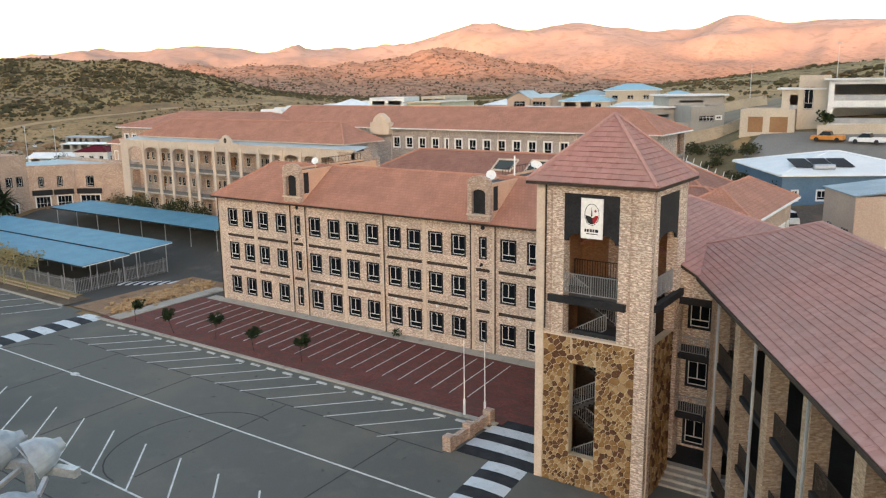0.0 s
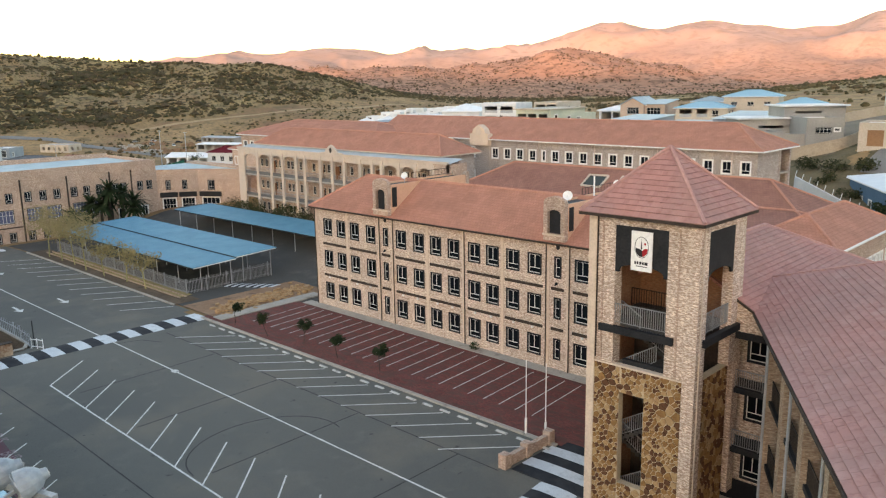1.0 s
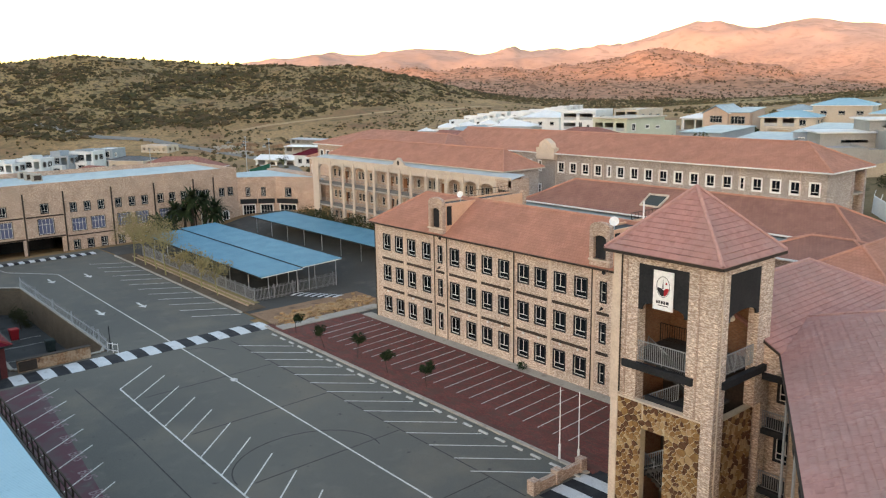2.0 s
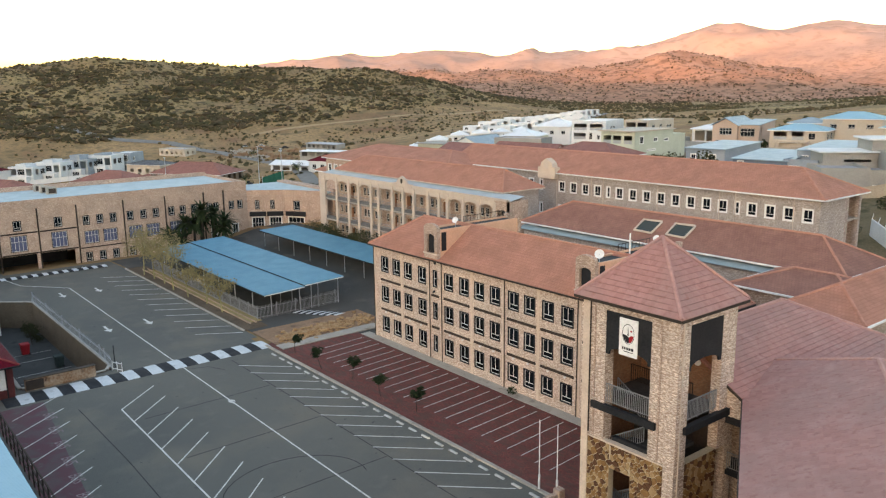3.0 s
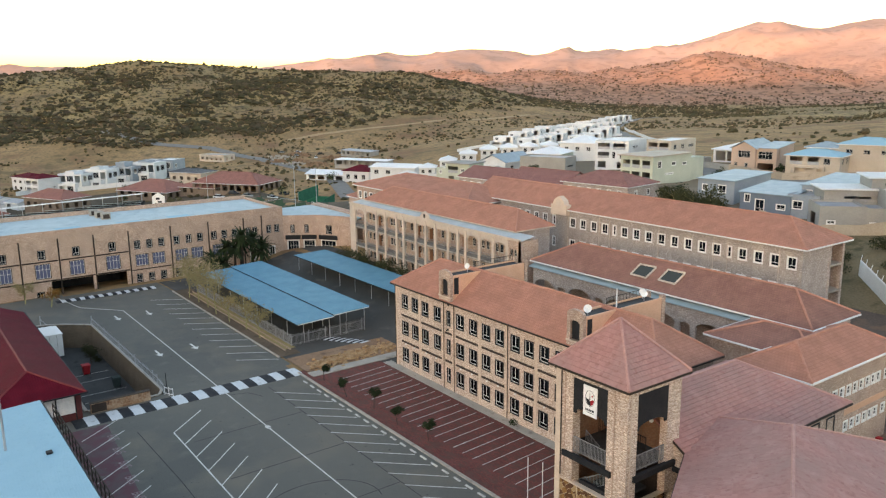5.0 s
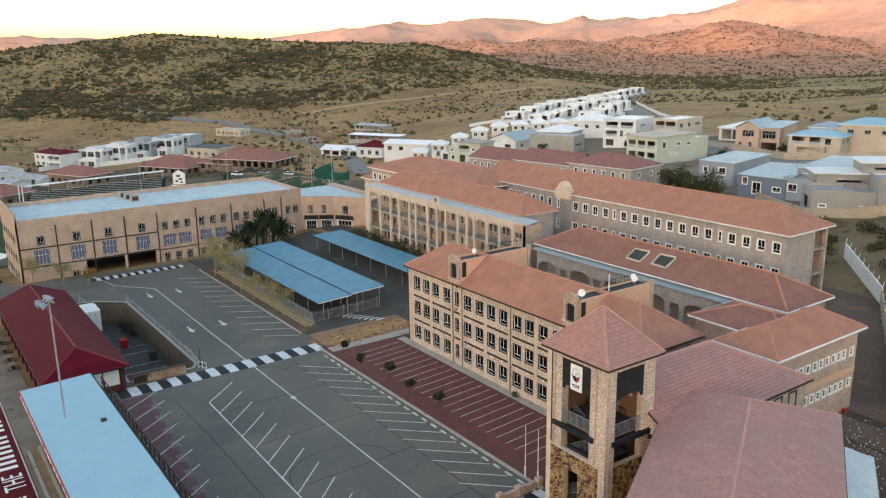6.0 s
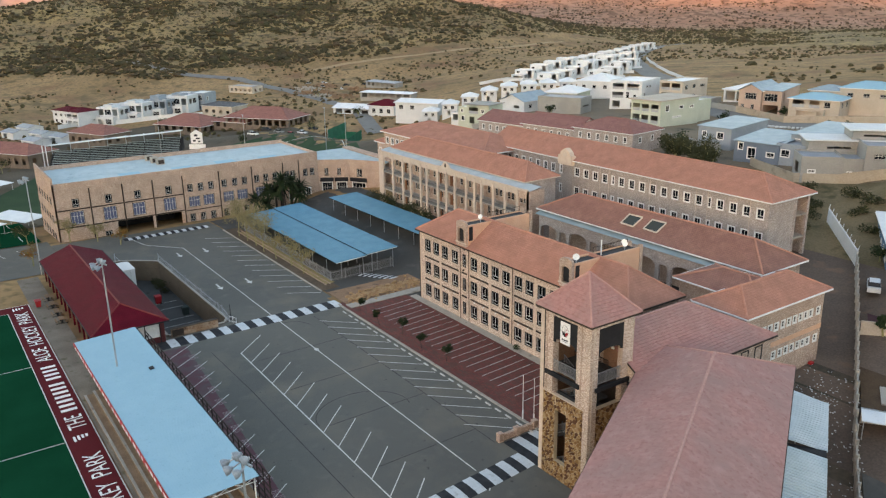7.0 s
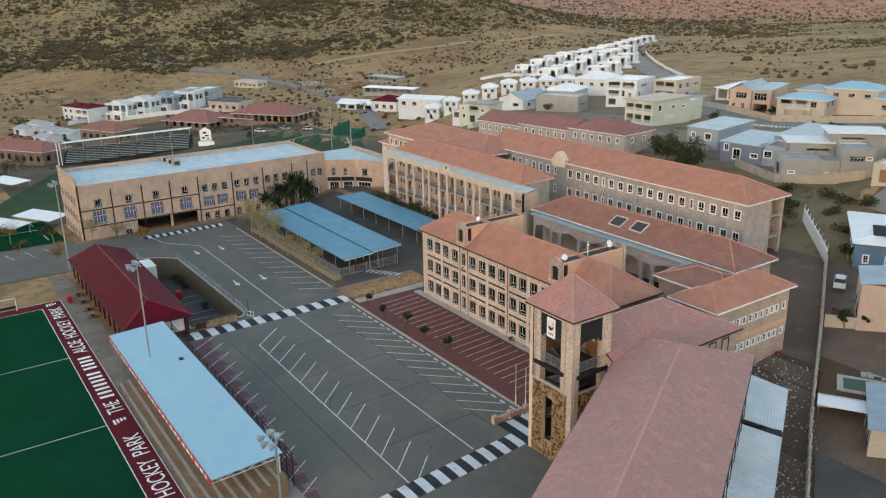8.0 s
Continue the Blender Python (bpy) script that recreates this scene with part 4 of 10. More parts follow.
def tower():
    t = thing("stair_tower", (-16.2, 42.1, 0), "open brick stair tower with rubble stone base and pink roof", "tower")
    ff = wall_frame((0, TY0, 0), (1, 0, 0))
    rf = wall_frame((TX1, 0, 0), (0, 1, 0))
    # front piers and head
    front = [(-17.75, 8.9, -14.6, 16.9)]
    for a0, b0, a1, b1 in rect_cells(TX0, TX1, 8.9, TTOP - 0.01, front):
        part("front_head" if a1 - a0 > 4 else "front_pier", panel(Shape(), ff, a0, a1, b0, b1, -0.75, 0), BRICK, t)
    for a, c in ((TX0 - 0.05, -18.9), (-13.5, TX1 + 0.05)):
        part("corner_pier", Shape().box(a, TY0 - 0.06, -0.1, c, TY0 + 0.93, TTOP - 0.02), BRICK_L if a < TX0 else BRICK, t)
    for xx in (-18.5, -13.95):
        part("downpipe_chase", Shape().box(xx - 0.05, TY0 - 0.05, 8.9, xx + 0.05, TY0 - 0.002, 17.0), BRICK_W, t)
    # right side
    side = [(TY0 + 0.9, 8.9, 43.0, 16.9)]
    s = panel(Shape(), rf, TY0 + 0.9, TY1, 8.9, TTOP, -0.6, 0, side)
    part("side_pier_wall", s, BRICK, t)
    part("rear_wall", Shape().box(TX0, TY1 - 0.3, 0, TX1 - 0.6, TY1, TTOP).box(TX0, TY0 + 0.9, 0, TX0 + 0.3, TY1 - 0.3, TTOP), BRICK_R, t, "reddish inner brick wall, dimmed in its colour")
    # black name panels with an arched lower edge
    def black(fm, a0, a1, d):
        m = (a0 + a1) / 2
        lower = [(a0, 14.3), (a0 + 0.25, 14.3)] + [(m - (a1 - a0 - 0.5) / 2 * math.cos(w), 14.45 + 0.35 * math.sin(w)) for w in np.linspace(0.0, math.pi, 11)] + [(a1 - 0.25, 14.3), (a1, 14.3)]
        return Shape().plate(lower + [(a1, 16.9), (a0, 16.9)], fm, d, d + 0.12)
    part("black_panel", black(ff, -17.75, -14.6, -0.15), DARK, t, "matt black panel with an arched lower edge")
    part("black_panel", black(rf, TY0 + 0.94, 43.0, -0.15), DARK, t, "matt black panel with an arched lower edge")
    # decks, beams and stair flights
    for z in (3.6, 7.3, 11.2):
        part("landing", Shape().box(TX0 + 0.3, 42.6, z - 0.25, TX1 - 0.62, TY1 - 0.3, z), DECK, t)
    part("deck", Shape().box(TX0 + 0.3, TY0 + 0.76, 11.0, TX1 - 0.62, 42.6, 11.2), DECK, t, "dark screeded deck")
    part("deck_beam", Shape().box(-18.6, TY0 - 0.2, 10.82, -14.1, TY0 + 0.1, 11.22), DARK, t, "black deck beam")
    part("deck_beam", Shape().box(TX1 - 0.1, TY0 + 0.6, 10.82, TX1 + 0.22, 46.0, 11.22), DARK, t, "black deck beam")
    part("deck_beam", Shape().box(-17.3, TY0 + 0.3, 8.95, -14.3, TY0 + 0.6, 9.25), DARK, t, "black deck beam")
    for k, z in enumerate((0.0, 3.6, 7.3)):
        for leg in (0, 1):
            fl = Shape()
            n = 10
            z0, rise = z + leg * 1.8, 1.8
            xa, xb = (-18.6, -15.6) if leg == 0 else (-15.6, -18.6)
            ya = 39.9 if leg == 0 else 41.2
            for i in range(n):
                xs = xa + (xb - xa) * i / n
                xe = xa + (xb - xa) * (i + 1) / n
                fl.box(min(xs, xe), ya, z0 + rise * i / n - 0.1, max(xs, xe), ya + 1.2, z0 + rise * (i + 1) / n)
            st = part("stair_flight", fl, DECK, t)
            rl = Shape()
            railing(rl, (xa, ya, z0 + 0.1), (xb, ya, z0 + rise + 0.1), 1.0, 0.16)
            part("stair_rail", rl, GREYM, st, "grey steel balustrade")
        part("half_landing", Shape().box(-15.6, 39.8, z + 1.6, -14.0, 42.5, z + 1.8), DECK, t)
    rl = Shape()
    railing(rl, (-17.75, TY0 + 0.15, 11.3), (-14.6, TY0 + 0.15, 11.3), 1.15, 0.13)
    part("balustrade", rl, GREYM, t, "grey steel balustrade")
    rl = Shape()
    railing(rl, (TX1 - 0.2, 39.6, 11.3), (TX1 - 0.2, 43.0, 11.3), 1.15, 0.13)
    part("balustrade", rl, GREYM, t, "grey steel balustrade")
    rl = Shape()
    railing(rl, (-19.0, 43.0, 11.25), (-14.6, 43.0, 11.25), 1.1, 0.16)
    part("balustrade", rl, BROWN, t, "brown steel balustrade at the landing")
    part("door", Shape().box(-17.3, TY1 - 0.36, 11.25, -16.2, TY1 - 0.3, 13.6), BRICK_W, t)
    part("round_lamp", Shape().tube((-15.0, TY1 - 0.42, 13.3), (-15.0, TY1 - 0.3, 13.3), 0.2, n=14), SIGNW, t, "round white lamp")
    # rubble stone base
    back = panel(Shape(), ff, -18.9, -13.5, -0.1, 8.9, -0.45, 0.0, [(-17.25, 1.9, -15.7, 7.4)])
    sb = part("stone_front", back, STONE_J, t, "ochre random-rubble stone facing")
    rng = random.Random(5)
    stones(sb, ff, -18.88, -13.52, 0.0, 8.88, (-17.25, 1.9, -15.7, 7.4), 620, rng, 300)
    back = panel(Shape(), rf, TY0 + 0.9, 43.0, -0.1, 8.9, -0.5, -0.06, [])
    sb = part("stone_side", back, STONE_J, t, "ochre random-rubble stone facing")
    stones(sb, wall_frame((TX1 - 0.06, 0, 0), (0, 1, 0)), 39.82, 42.98, 0.0, 8.88, None, 250, rng, 140)
    part("coping", Shape().box(-18.9, TY0 - 0.1, 8.9, -13.5, TY0 + 0.3, 9.0), BRICK_L, t)
    # added dark slab before the rear wall stands for the stair well's shade
    part("well_shade_slab", Shape().box(TX0 + 0.35, 43.5, 0.0, TX1 - 0.7, 44.0, 10.9), BROWN, t, "dark slab standing for the shade in the stair well")
    # pyramid roof
    x0, x1, y0, y1, ze, za = -19.86, -12.54, 38.55, 44.95, 17.5, 20.92
    cx, cy = -16.2, 41.72
    s = Shape()
    cor = [(x0, y0, ze), (x1, y0, ze), (x1, y1, ze), (x0, y1, ze)]
    for i in range(4):
        s.slab([cor[i], cor[(i + 1) % 4], (cx, cy, za)], 0.1)
    roof = part("roof", s, TILE_P, t)
    for i in range(4):
        tile_field(roof, [cor[i], cor[(i + 1) % 4], (cx, cy, za)], Matrix.Identity(4), random.Random(i), 150 if i < 2 else 0)
    for i in range(4):
        part("hip_cap", Shape().tube(Vector(cor[i]) + Vector((0, 0, 0.06)), (cx, cy, za + 0.08), 0.11, n=6), RIDGE_P, roof)
    part("ceiling", Shape().box(TX0, TY0, TTOP, TX1, TY1, TTOP + 0.08), WHITE, t)
    g = Shape()
    for i in range(4):
        a, c = cor[i], cor[(i + 1) % 4]
        g.beam((a[0], a[1], ze - 0.1), (c[0], c[1], ze - 0.1), 0.14, 0.16)
    part("gutter", g, BROWN, t)
    part("downpipe", Shape().tube((TX0 + 0.55, TY0 - 0.1, 9.2), (TX0 + 0.55, TY0 - 0.1, 17.3), 0.045), BROWN, t)
    part("downpipe", Shape().tube((TX1 + 0.11, TY0 + 0.25, 0.0), (TX1 + 0.11, TY0 + 0.25, 17.3), 0.045), CREAM, t)
    return t


tower()


def tower_sign():
    b = thing("school_sign", (-16.12, 38.8, 14.6), "white upright board with a round red and black emblem", "sign")
    f = wall_frame((-16.12, 38.87, 14.55), (1, 0, 0))
    part("board", Shape().plate(((-0.62, 0), (0.62, 0), (0.62, 2.15), (-0.62, 2.15)), f, -0.02, 0.05), SIGNW, b)
    ring = [(0.42 * math.cos(w), 1.3 + 0.58 * math.sin(w)) for w in np.linspace(0, 2 * math.pi, 29)]
    s = Shape()
    for p, q in zip(ring, ring[1:]):
        s.plate((p, q, (q[0] * 0.93, 1.3 + (q[1] - 1.3) * 0.95), (p[0] * 0.93, 1.3 + (p[1] - 1.3) * 0.95)), f, 0.05, 0.056)
    part("ring", s, DARK, b, "thin dark ring")
    low = [(0.36 * math.cos(w), 1.25 + 0.46 * math.sin(w)) for w in np.linspace(math.pi, 1.5 * math.pi + 0.2, 12)]
    part("emblem_dark", Shape().plate(low + [(0.05, 1.12), (-0.1, 1.2)], f, 0.05, 0.058), DARK, b, "black field")
    low = [(0.36 * math.cos(w), 1.25 + 0.46 * math.sin(w)) for w in np.linspace(1.5 * math.pi + 0.2, 2 * math.pi, 10)]
    part("emblem_red", Shape().plate(low + [(0.2, 1.25), (0.05, 1.12)], f, 0.05, 0.058), REDP, b, "red field")
    part("emblem_dot", Shape().plate([(0.2 + 0.06 * math.cos(w), 1.5 + 0.07 * math.sin(w)) for w in np.linspace(0, 6.283, 11)[:-1]], f, 0.05, 0.058), REDP, b, "red dot")
    part("emblem_spire", Shape().plate(((-0.05, 1.2), (0.03, 1.2), (-0.01, 1.75)), f, 0.05, 0.058), DARK, b, "black spire")
    for i, (a, w) in enumerate(((-0.4, 0.1), (-0.26, 0.1), (-0.1, 0.12), (0.06, 0.1), (0.2, 0.18))):
        part("lettering_bar", Shape().plate(((a, 0.36), (a + w, 0.36), (a + w, 0.52), (a, 0.52)), f, 0.05, 0.056), DARK, b)
    part("lettering_bar", Shape().plate(((-0.3, 0.24), (0.35, 0.24), (0.35, 0.28), (-0.3, 0.28)), f, 0.05, 0.056), DARK, b)


tower_sign()


# ---- the entrance link behind the tower ----
def link_block():
    b = thing("entrance_link", (-16.4, 54, 0), "brick link block with a pink tiled roof behind the tower", "school building")
    y = 46.0
    fm = wall_frame((0, y, 0), (1, 0, 0))
    holes = [(-13.0, z, -11.6, z + 1.75) for z in (0.85, 4.6, 8.25)]
    part("front_wall", panel(Shape(), fm, -15.2, -8.6, -0.1, 10.6, -0.25, 0, holes), BRICK, b)
    for z in (0.85, 4.6, 8.25):
        add_window(b, fm, -12.3, z, 1.4, 1.75, "dark")
    tri = Shape().plate(((-13.4, 10.72), (-10.35, 10.72), (-10.35, 11.0), (-13.4, 12.8)), wall_frame((0, 43.82, 0), (1, 0, 0)), -0.3, 0)
    part("gable_wall", tri, BRICK, b)
    part("side_wall", Shape().box(-10.95, 46.3, 0, -10.7, 63.0, 11.0).box(-21.8, 46.3, 0, -21.5, 63.0, 11.0).box(-21.5, 62.7, 0, -10.95, 63.0, 11.0), BRICK_W, b)
    fs = wall_frame((-10.7, 0, 0), (0, 1, 0))
    for yy in (58.6, 60.9):
        add_window(b, fs, yy, 8.6, 1.3, 1.9, "dark")
    part("entrance_beam", Shape().box(-13.4, 43.75, 10.3, -9.7, 44.2, 10.7), DARK, b, "black beam over the entrance")
    part("entrance_pier", Shape().box(-13.9, 44.0, 0, -12.95, 44.8, 10.2), BRICK, b)
    for z in (3.55, 7.2):
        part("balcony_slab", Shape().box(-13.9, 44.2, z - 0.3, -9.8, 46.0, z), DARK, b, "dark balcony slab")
        rl = Shape()
        railing(rl, (-12.95, 44.35, z), (-9.8, 44.35, z), 1.05, 0.13)
        part("balustrade", rl, GREYM, b, "grey steel balustrade")
    part("door", Shape().box(-10.5, 45.9, 0.7, -9.5, 45.98, 2.9), BROWN, b, "dark entrance door")
    for z in (0.7, 4.4, 8.0):
        part("red_frame", Shape().box(-10.75, 45.88, z, -10.6, 45.97, z + 2.6), REDP, b, "red door frame")
    part("porch_floor", Shape().box(-14.0, 43.6, 0, -9.0, 46.0, 0.68), DARK, b, "dark porch floor")
    s = hip_roof(b, -22.4, -10.4, 43.75, 63.5, 11.14, 14.67, TILE_P, along="y", hips=(False, True), gutter=BROWN, run=7.4, caps=RIDGE_P, tiles=(0,))
    part("verge", Shape().beam((-13.6, 43.72, 12.93), (-10.3, 43.72, 11.05), 0.1, 0.12), BROWN, b, "dark verge board")
    return b


link_block()
steps = thing("entrance_steps", (-11.0, 42.4, 0), "grey concrete entrance steps", "steps")
for i in range(4):
    part("step", Shape().box(-13.2, 41.6 + i * 0.5, 0, -8.8, 43.6, 0.17 * (i + 1)), CONC, steps)


# ---- the rotated hall ----
HALL = Matrix(((0.5, 0.866, 0, -6.43), (-0.866, 0.5, 0, 47.56), (0, 0, 1, 0), (0, 0, 0, 1)))


def hall():
    h = new("hall_block")
    h.matrix_basis = HALL
    BASE[h.name] = Matrix.Identity(4)
    tagged(h, "long three-storey brick wing with galleries and a pink tiled hip roof", "school building")
    L, E, ze, zr = 41.0, 6.55, 11.95, 14.95
    hip_roof(h, -6.55, L, -E, E, ze, zr, TILE_P, gutter=BROWN, caps=RIDGE_P, tiles=(300, 0.30, 0.345, lambda p: 2 < p.x < 11))
    part("side_wall", Shape().box(-5.8, 5.5, 0, L - 0.8, 5.8, 11.9), BRICK_W, h)
    part("end_wall", Shape().box(-5.8, -2.75, 0, -5.5, 5.5, 11.9).box(L - 1.1, -5.8, 0, L - 0.8, 5.5, 11.9), BRICK_W, h)
    fm = wall_frame((0, -2.5, 0), (1, 0, 0))
    xs = [4.2 + 4.6 * i for i in range(8)]
    holes = []
    for z in (0.3, 3.95, 7.6):
        for x in xs:
            holes += [(x - 1.6, z + 0.9, x - 0.2, z + 2.6), (x + 0.6, z, x + 1.6, z + 2.15)]
    # gallery wall and piers take a darker brick with the shade in its colour
    part("gallery_wall", panel(Shape(), fm, -1.0, L - 1.1, 0, 11.9, -0.25, 0, holes), BRICK_D, h)
    for z in (0.3, 3.95, 7.6):
        for x in xs:
            add_window(h, fm, x - 0.9, z + 0.9, 1.4, 1.7, "dark")
            part("door", Shape().box(x + 0.6, -2.43, z, x + 1.6, -2.38, z + 2.15), BROWN, h, "dark gallery door")
    for z in (0.28, 3.95, 7.6):
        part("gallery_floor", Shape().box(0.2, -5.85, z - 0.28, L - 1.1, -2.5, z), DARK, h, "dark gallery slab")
    part("gallery_ceiling", Shape().box(0.2, -5.85, 11.3, L - 1.1, -2.5, 11.45), CONC, h)
    piers = [1.9 + 4.6 * i for i in range(9)]
    for x in piers:
        part("pier", Shape().box(x - 0.42, -6.0, 0, x + 0.42, -5.2, 11.5), BRICK_D, h)
    for x, q in zip(piers, piers[1:]):
        for z in (0.28, 3.95, 7.6):
            rl = Shape()
            railing(rl, (x + 0.42, -5.7, z), (q - 0.42, -5.7, z), 1.1, 0.11)
            part("balustrade", rl, BROWN, h, "dark steel balustrade")
        part("spandrel", Shape().box(x + 0.42, -5.8, 10.95, q - 0.42, -5.4, 11.4), DARK, h, "black beam")
    for x in (4.6, 10.8, 17.0, 23.2):
        part("gutter_post", Shape().tube((x, -6.45, 0.0), (x, -6.45, 11.7), 0.07), STEEL, h, "grey steel downpipe")
    # silver lean-to along the far side
    for a, c, skew in ((-16.5, -5.6, 0.9), (-4.2, 38.0, 0.0)):
        lr = Shape().slab([(a, 5.85, 5.1), (c, 5.85, 5.1), (c, 10.2, 4.4), (a + skew, 10.2, 4.4)], 0.06)
        sheet = part("lean_to_roof", lr, SILVER, h, "silver profiled sheet lean-to roof")
        rib = Shape().beam((0, 5.85, 5.13), (0, 10.2, 4.43), 0.12, 0.1).data("rib", SILVER)
        for k in range(int((c - a - skew) / 0.46) + 1):
            part("rib", rib, None, sheet, at=Matrix.Translation((a + skew + 0.06 + k * 0.46, 0, 0)))
        part("lean_to_wall", Shape().box(a + skew + 0.1, 9.8, 0, c - 0.1, 10.0, 4.35), BRICK_W, h)
    # solid dark box fills the gap between the two sheets
    part("lean_to_gap", Shape().box(-5.6, 5.9, 0, -4.2, 10.1, 4.5), DARK, h, "dark box in the gap between the sheets")
    rl = Shape()
    for i in range(14):
        x = -4 + i * 3
        rl.tube((x, 6.35, 6.0), (x, 6.35, 11.6), 0.05, n=5)
    rl.beam((-4, 6.35, 8.5), (36, 6.35, 8.5), 0.05)
    rl.beam((-4, 6.35, 6.6), (36, 6.35, 6.6), 0.05)
    part("rear_gallery_rail", rl, BROWN, h, "rusty steel posts under the eaves")
    return h


hall()


# ---- the smaller roofs behind ----
def east_block():
    b = thing("east_block", (-17, 71, 0), "two-storey brick block with small white-framed windows and a terracotta roof", "school building")
    fs = wall_frame((-14.0, 0, 0), (0, 1, 0))
    ys = [66.7, 67.9, 69.1, 70.35, 71.5, 72.65, 73.8, 74.85, 75.85, 77.35]
    holes = [(q - 0.44, z, q + 0.44, z + 1.1) for q in ys for z in (5.35, 8.85)]
    part("side_wall", panel(Shape(), fs, 63.3, 78.3, -0.5, 11.9, -0.25, 0, holes), BRICK_W, b)
    for q in ys:
        for z in (5.35, 8.85):
            add_window(b, fs, q, z, 0.88, 1.1, "pale")
    part("band", Shape().box(-14.0, 63.3, 7.0, -13.95, 78.3, 7.6), PEACH, b, "peach band between the storeys")
    part("front_wall", Shape().box(-20.3, 63.3, -0.5, -14.25, 63.55, 11.9).box(-20.3, 78.05, -0.5, -14.25, 78.3, 11.9).box(-20.3, 63.55, -0.5, -20.05, 78.05, 11.9), BRICK_W, b)
    hip_roof(b, -20.8, -13.45, 62.75, 78.85, 12.0, 14.0, TILE, along="y")
    part("hydrant_box", Shape().box(-13.98, 76.6, 2.2, -13.5, 77.1, 3.0), REDP, b, "red hose box")


east_block()
f = thing("north_link", (-24, 72, 0), "low brick link under a terracotta hip roof", "school building")
hip_roof(f, -27.9, -16.0, 68.1, 76.4, 11.7, 13.2, TILE_D)
part("wall", Shape().box(-27.3, 68.7, -0.2, -20.9, 75.8, 11.6), BRICK_W, f)


def arch_wall(s, fm, a0, a1, z0, spring, rise, top, d0, d1, pier=0.45):
    """One bay of an arcade: half a pier each side and a flat arch over the opening."""
    m, hw = (a0 + a1) / 2, (a1 - a0) / 2 - pier
    arch = [(m - hw * math.cos(math.pi * k / 10), spring + rise * math.sin(math.pi * k / 10)) for k in range(11)]
    s.plate([(a0, z0), (a0 + pier, z0)] + arch + [(a1 - pier, z0), (a1, z0), (a1, top), (a0, top)], fm, d0, d1)


STRIPB = ribbed("pale_strip", (0.27, 0.34, 0.35), (0.33, 0.40, 0.41), 0.2, 0.6)


def arcade_block():
    b = thing("arcade_block", (-42, 81, 0), "brick block with flat arches, blue canopy strip and terracotta roof", "school building")
    hip_roof(b, -63.4, -21.2, 76.75, 86.4, 11.95, 14.6, TILE_D)
    part("canopy_strip", Shape().slab([(-63.0, 76.05, 11.2), (-27.5, 76.05, 11.2), (-27.5, 77.2, 11.6), (-63.0, 77.2, 11.6)], 0.06), STRIPB, b, "pale blue sheet strip under the eaves")
    fm = wall_frame((0, 76.6, 0), (1, 0, 0))
    a, i = -62.6, 0
    while a < -27:
        wide = 4.6 if i % 2 == 0 else 2.2
        s = Shape()
        arch_wall(s, fm, a, a + wide, 1.5, 8.7 if i % 2 == 0 else 8.9, 0.9 if i % 2 == 0 else 0.25, 10.9, -0.3, 0, 0.35)
        part("arcade_bay", s, BRICK_B, b)
        rl = Shape()
        railing(rl, (a + 0.35, 76.7, 5.6), (a + wide - 0.35, 76.7, 5.6), 1.05, 0.2)
        part("balustrade", rl, BROWN, b)
        a += wide
        i += 1
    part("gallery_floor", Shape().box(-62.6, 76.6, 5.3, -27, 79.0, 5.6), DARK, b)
    part("inner_wall", Shape().box(-62.8, 79.0, 1.5, -21.9, 85.9, 11.8), BRICK_W, b, "tan brick wall behind the arches")
    # roof lights
    for cx, cy in ((-45.0, 79.15), (-40.7, 79.25)):
        zc = 11.95 + (cy - 76.75) * (2.65 / 4.82)
        k = 2.65 / 4.82
        fr = Shape()
        o = [(-1.25, -0.95), (1.25, -0.95), (1.25, 0.95), (-1.25, 0.95)]
        for j in range(4):
            (u, v), (p, q) = o[j], o[(j + 1) % 4]
            fr.beam((cx + u, cy + v, zc + v * k + 0.15), (cx + p, cy + q, zc + q * k + 0.08), 0.14, 0.2)
        sk = part("roof_light", fr, CREAM, b, "cream framed roof light")
        part("pane", Shape().slab([(cx + u, cy + v, zc + v * k + 0.06) for u, v in o], 0.04), glass("roof_light_glass", (0.045, 0.05, 0.042), 0.12), sk)


arcade_block()


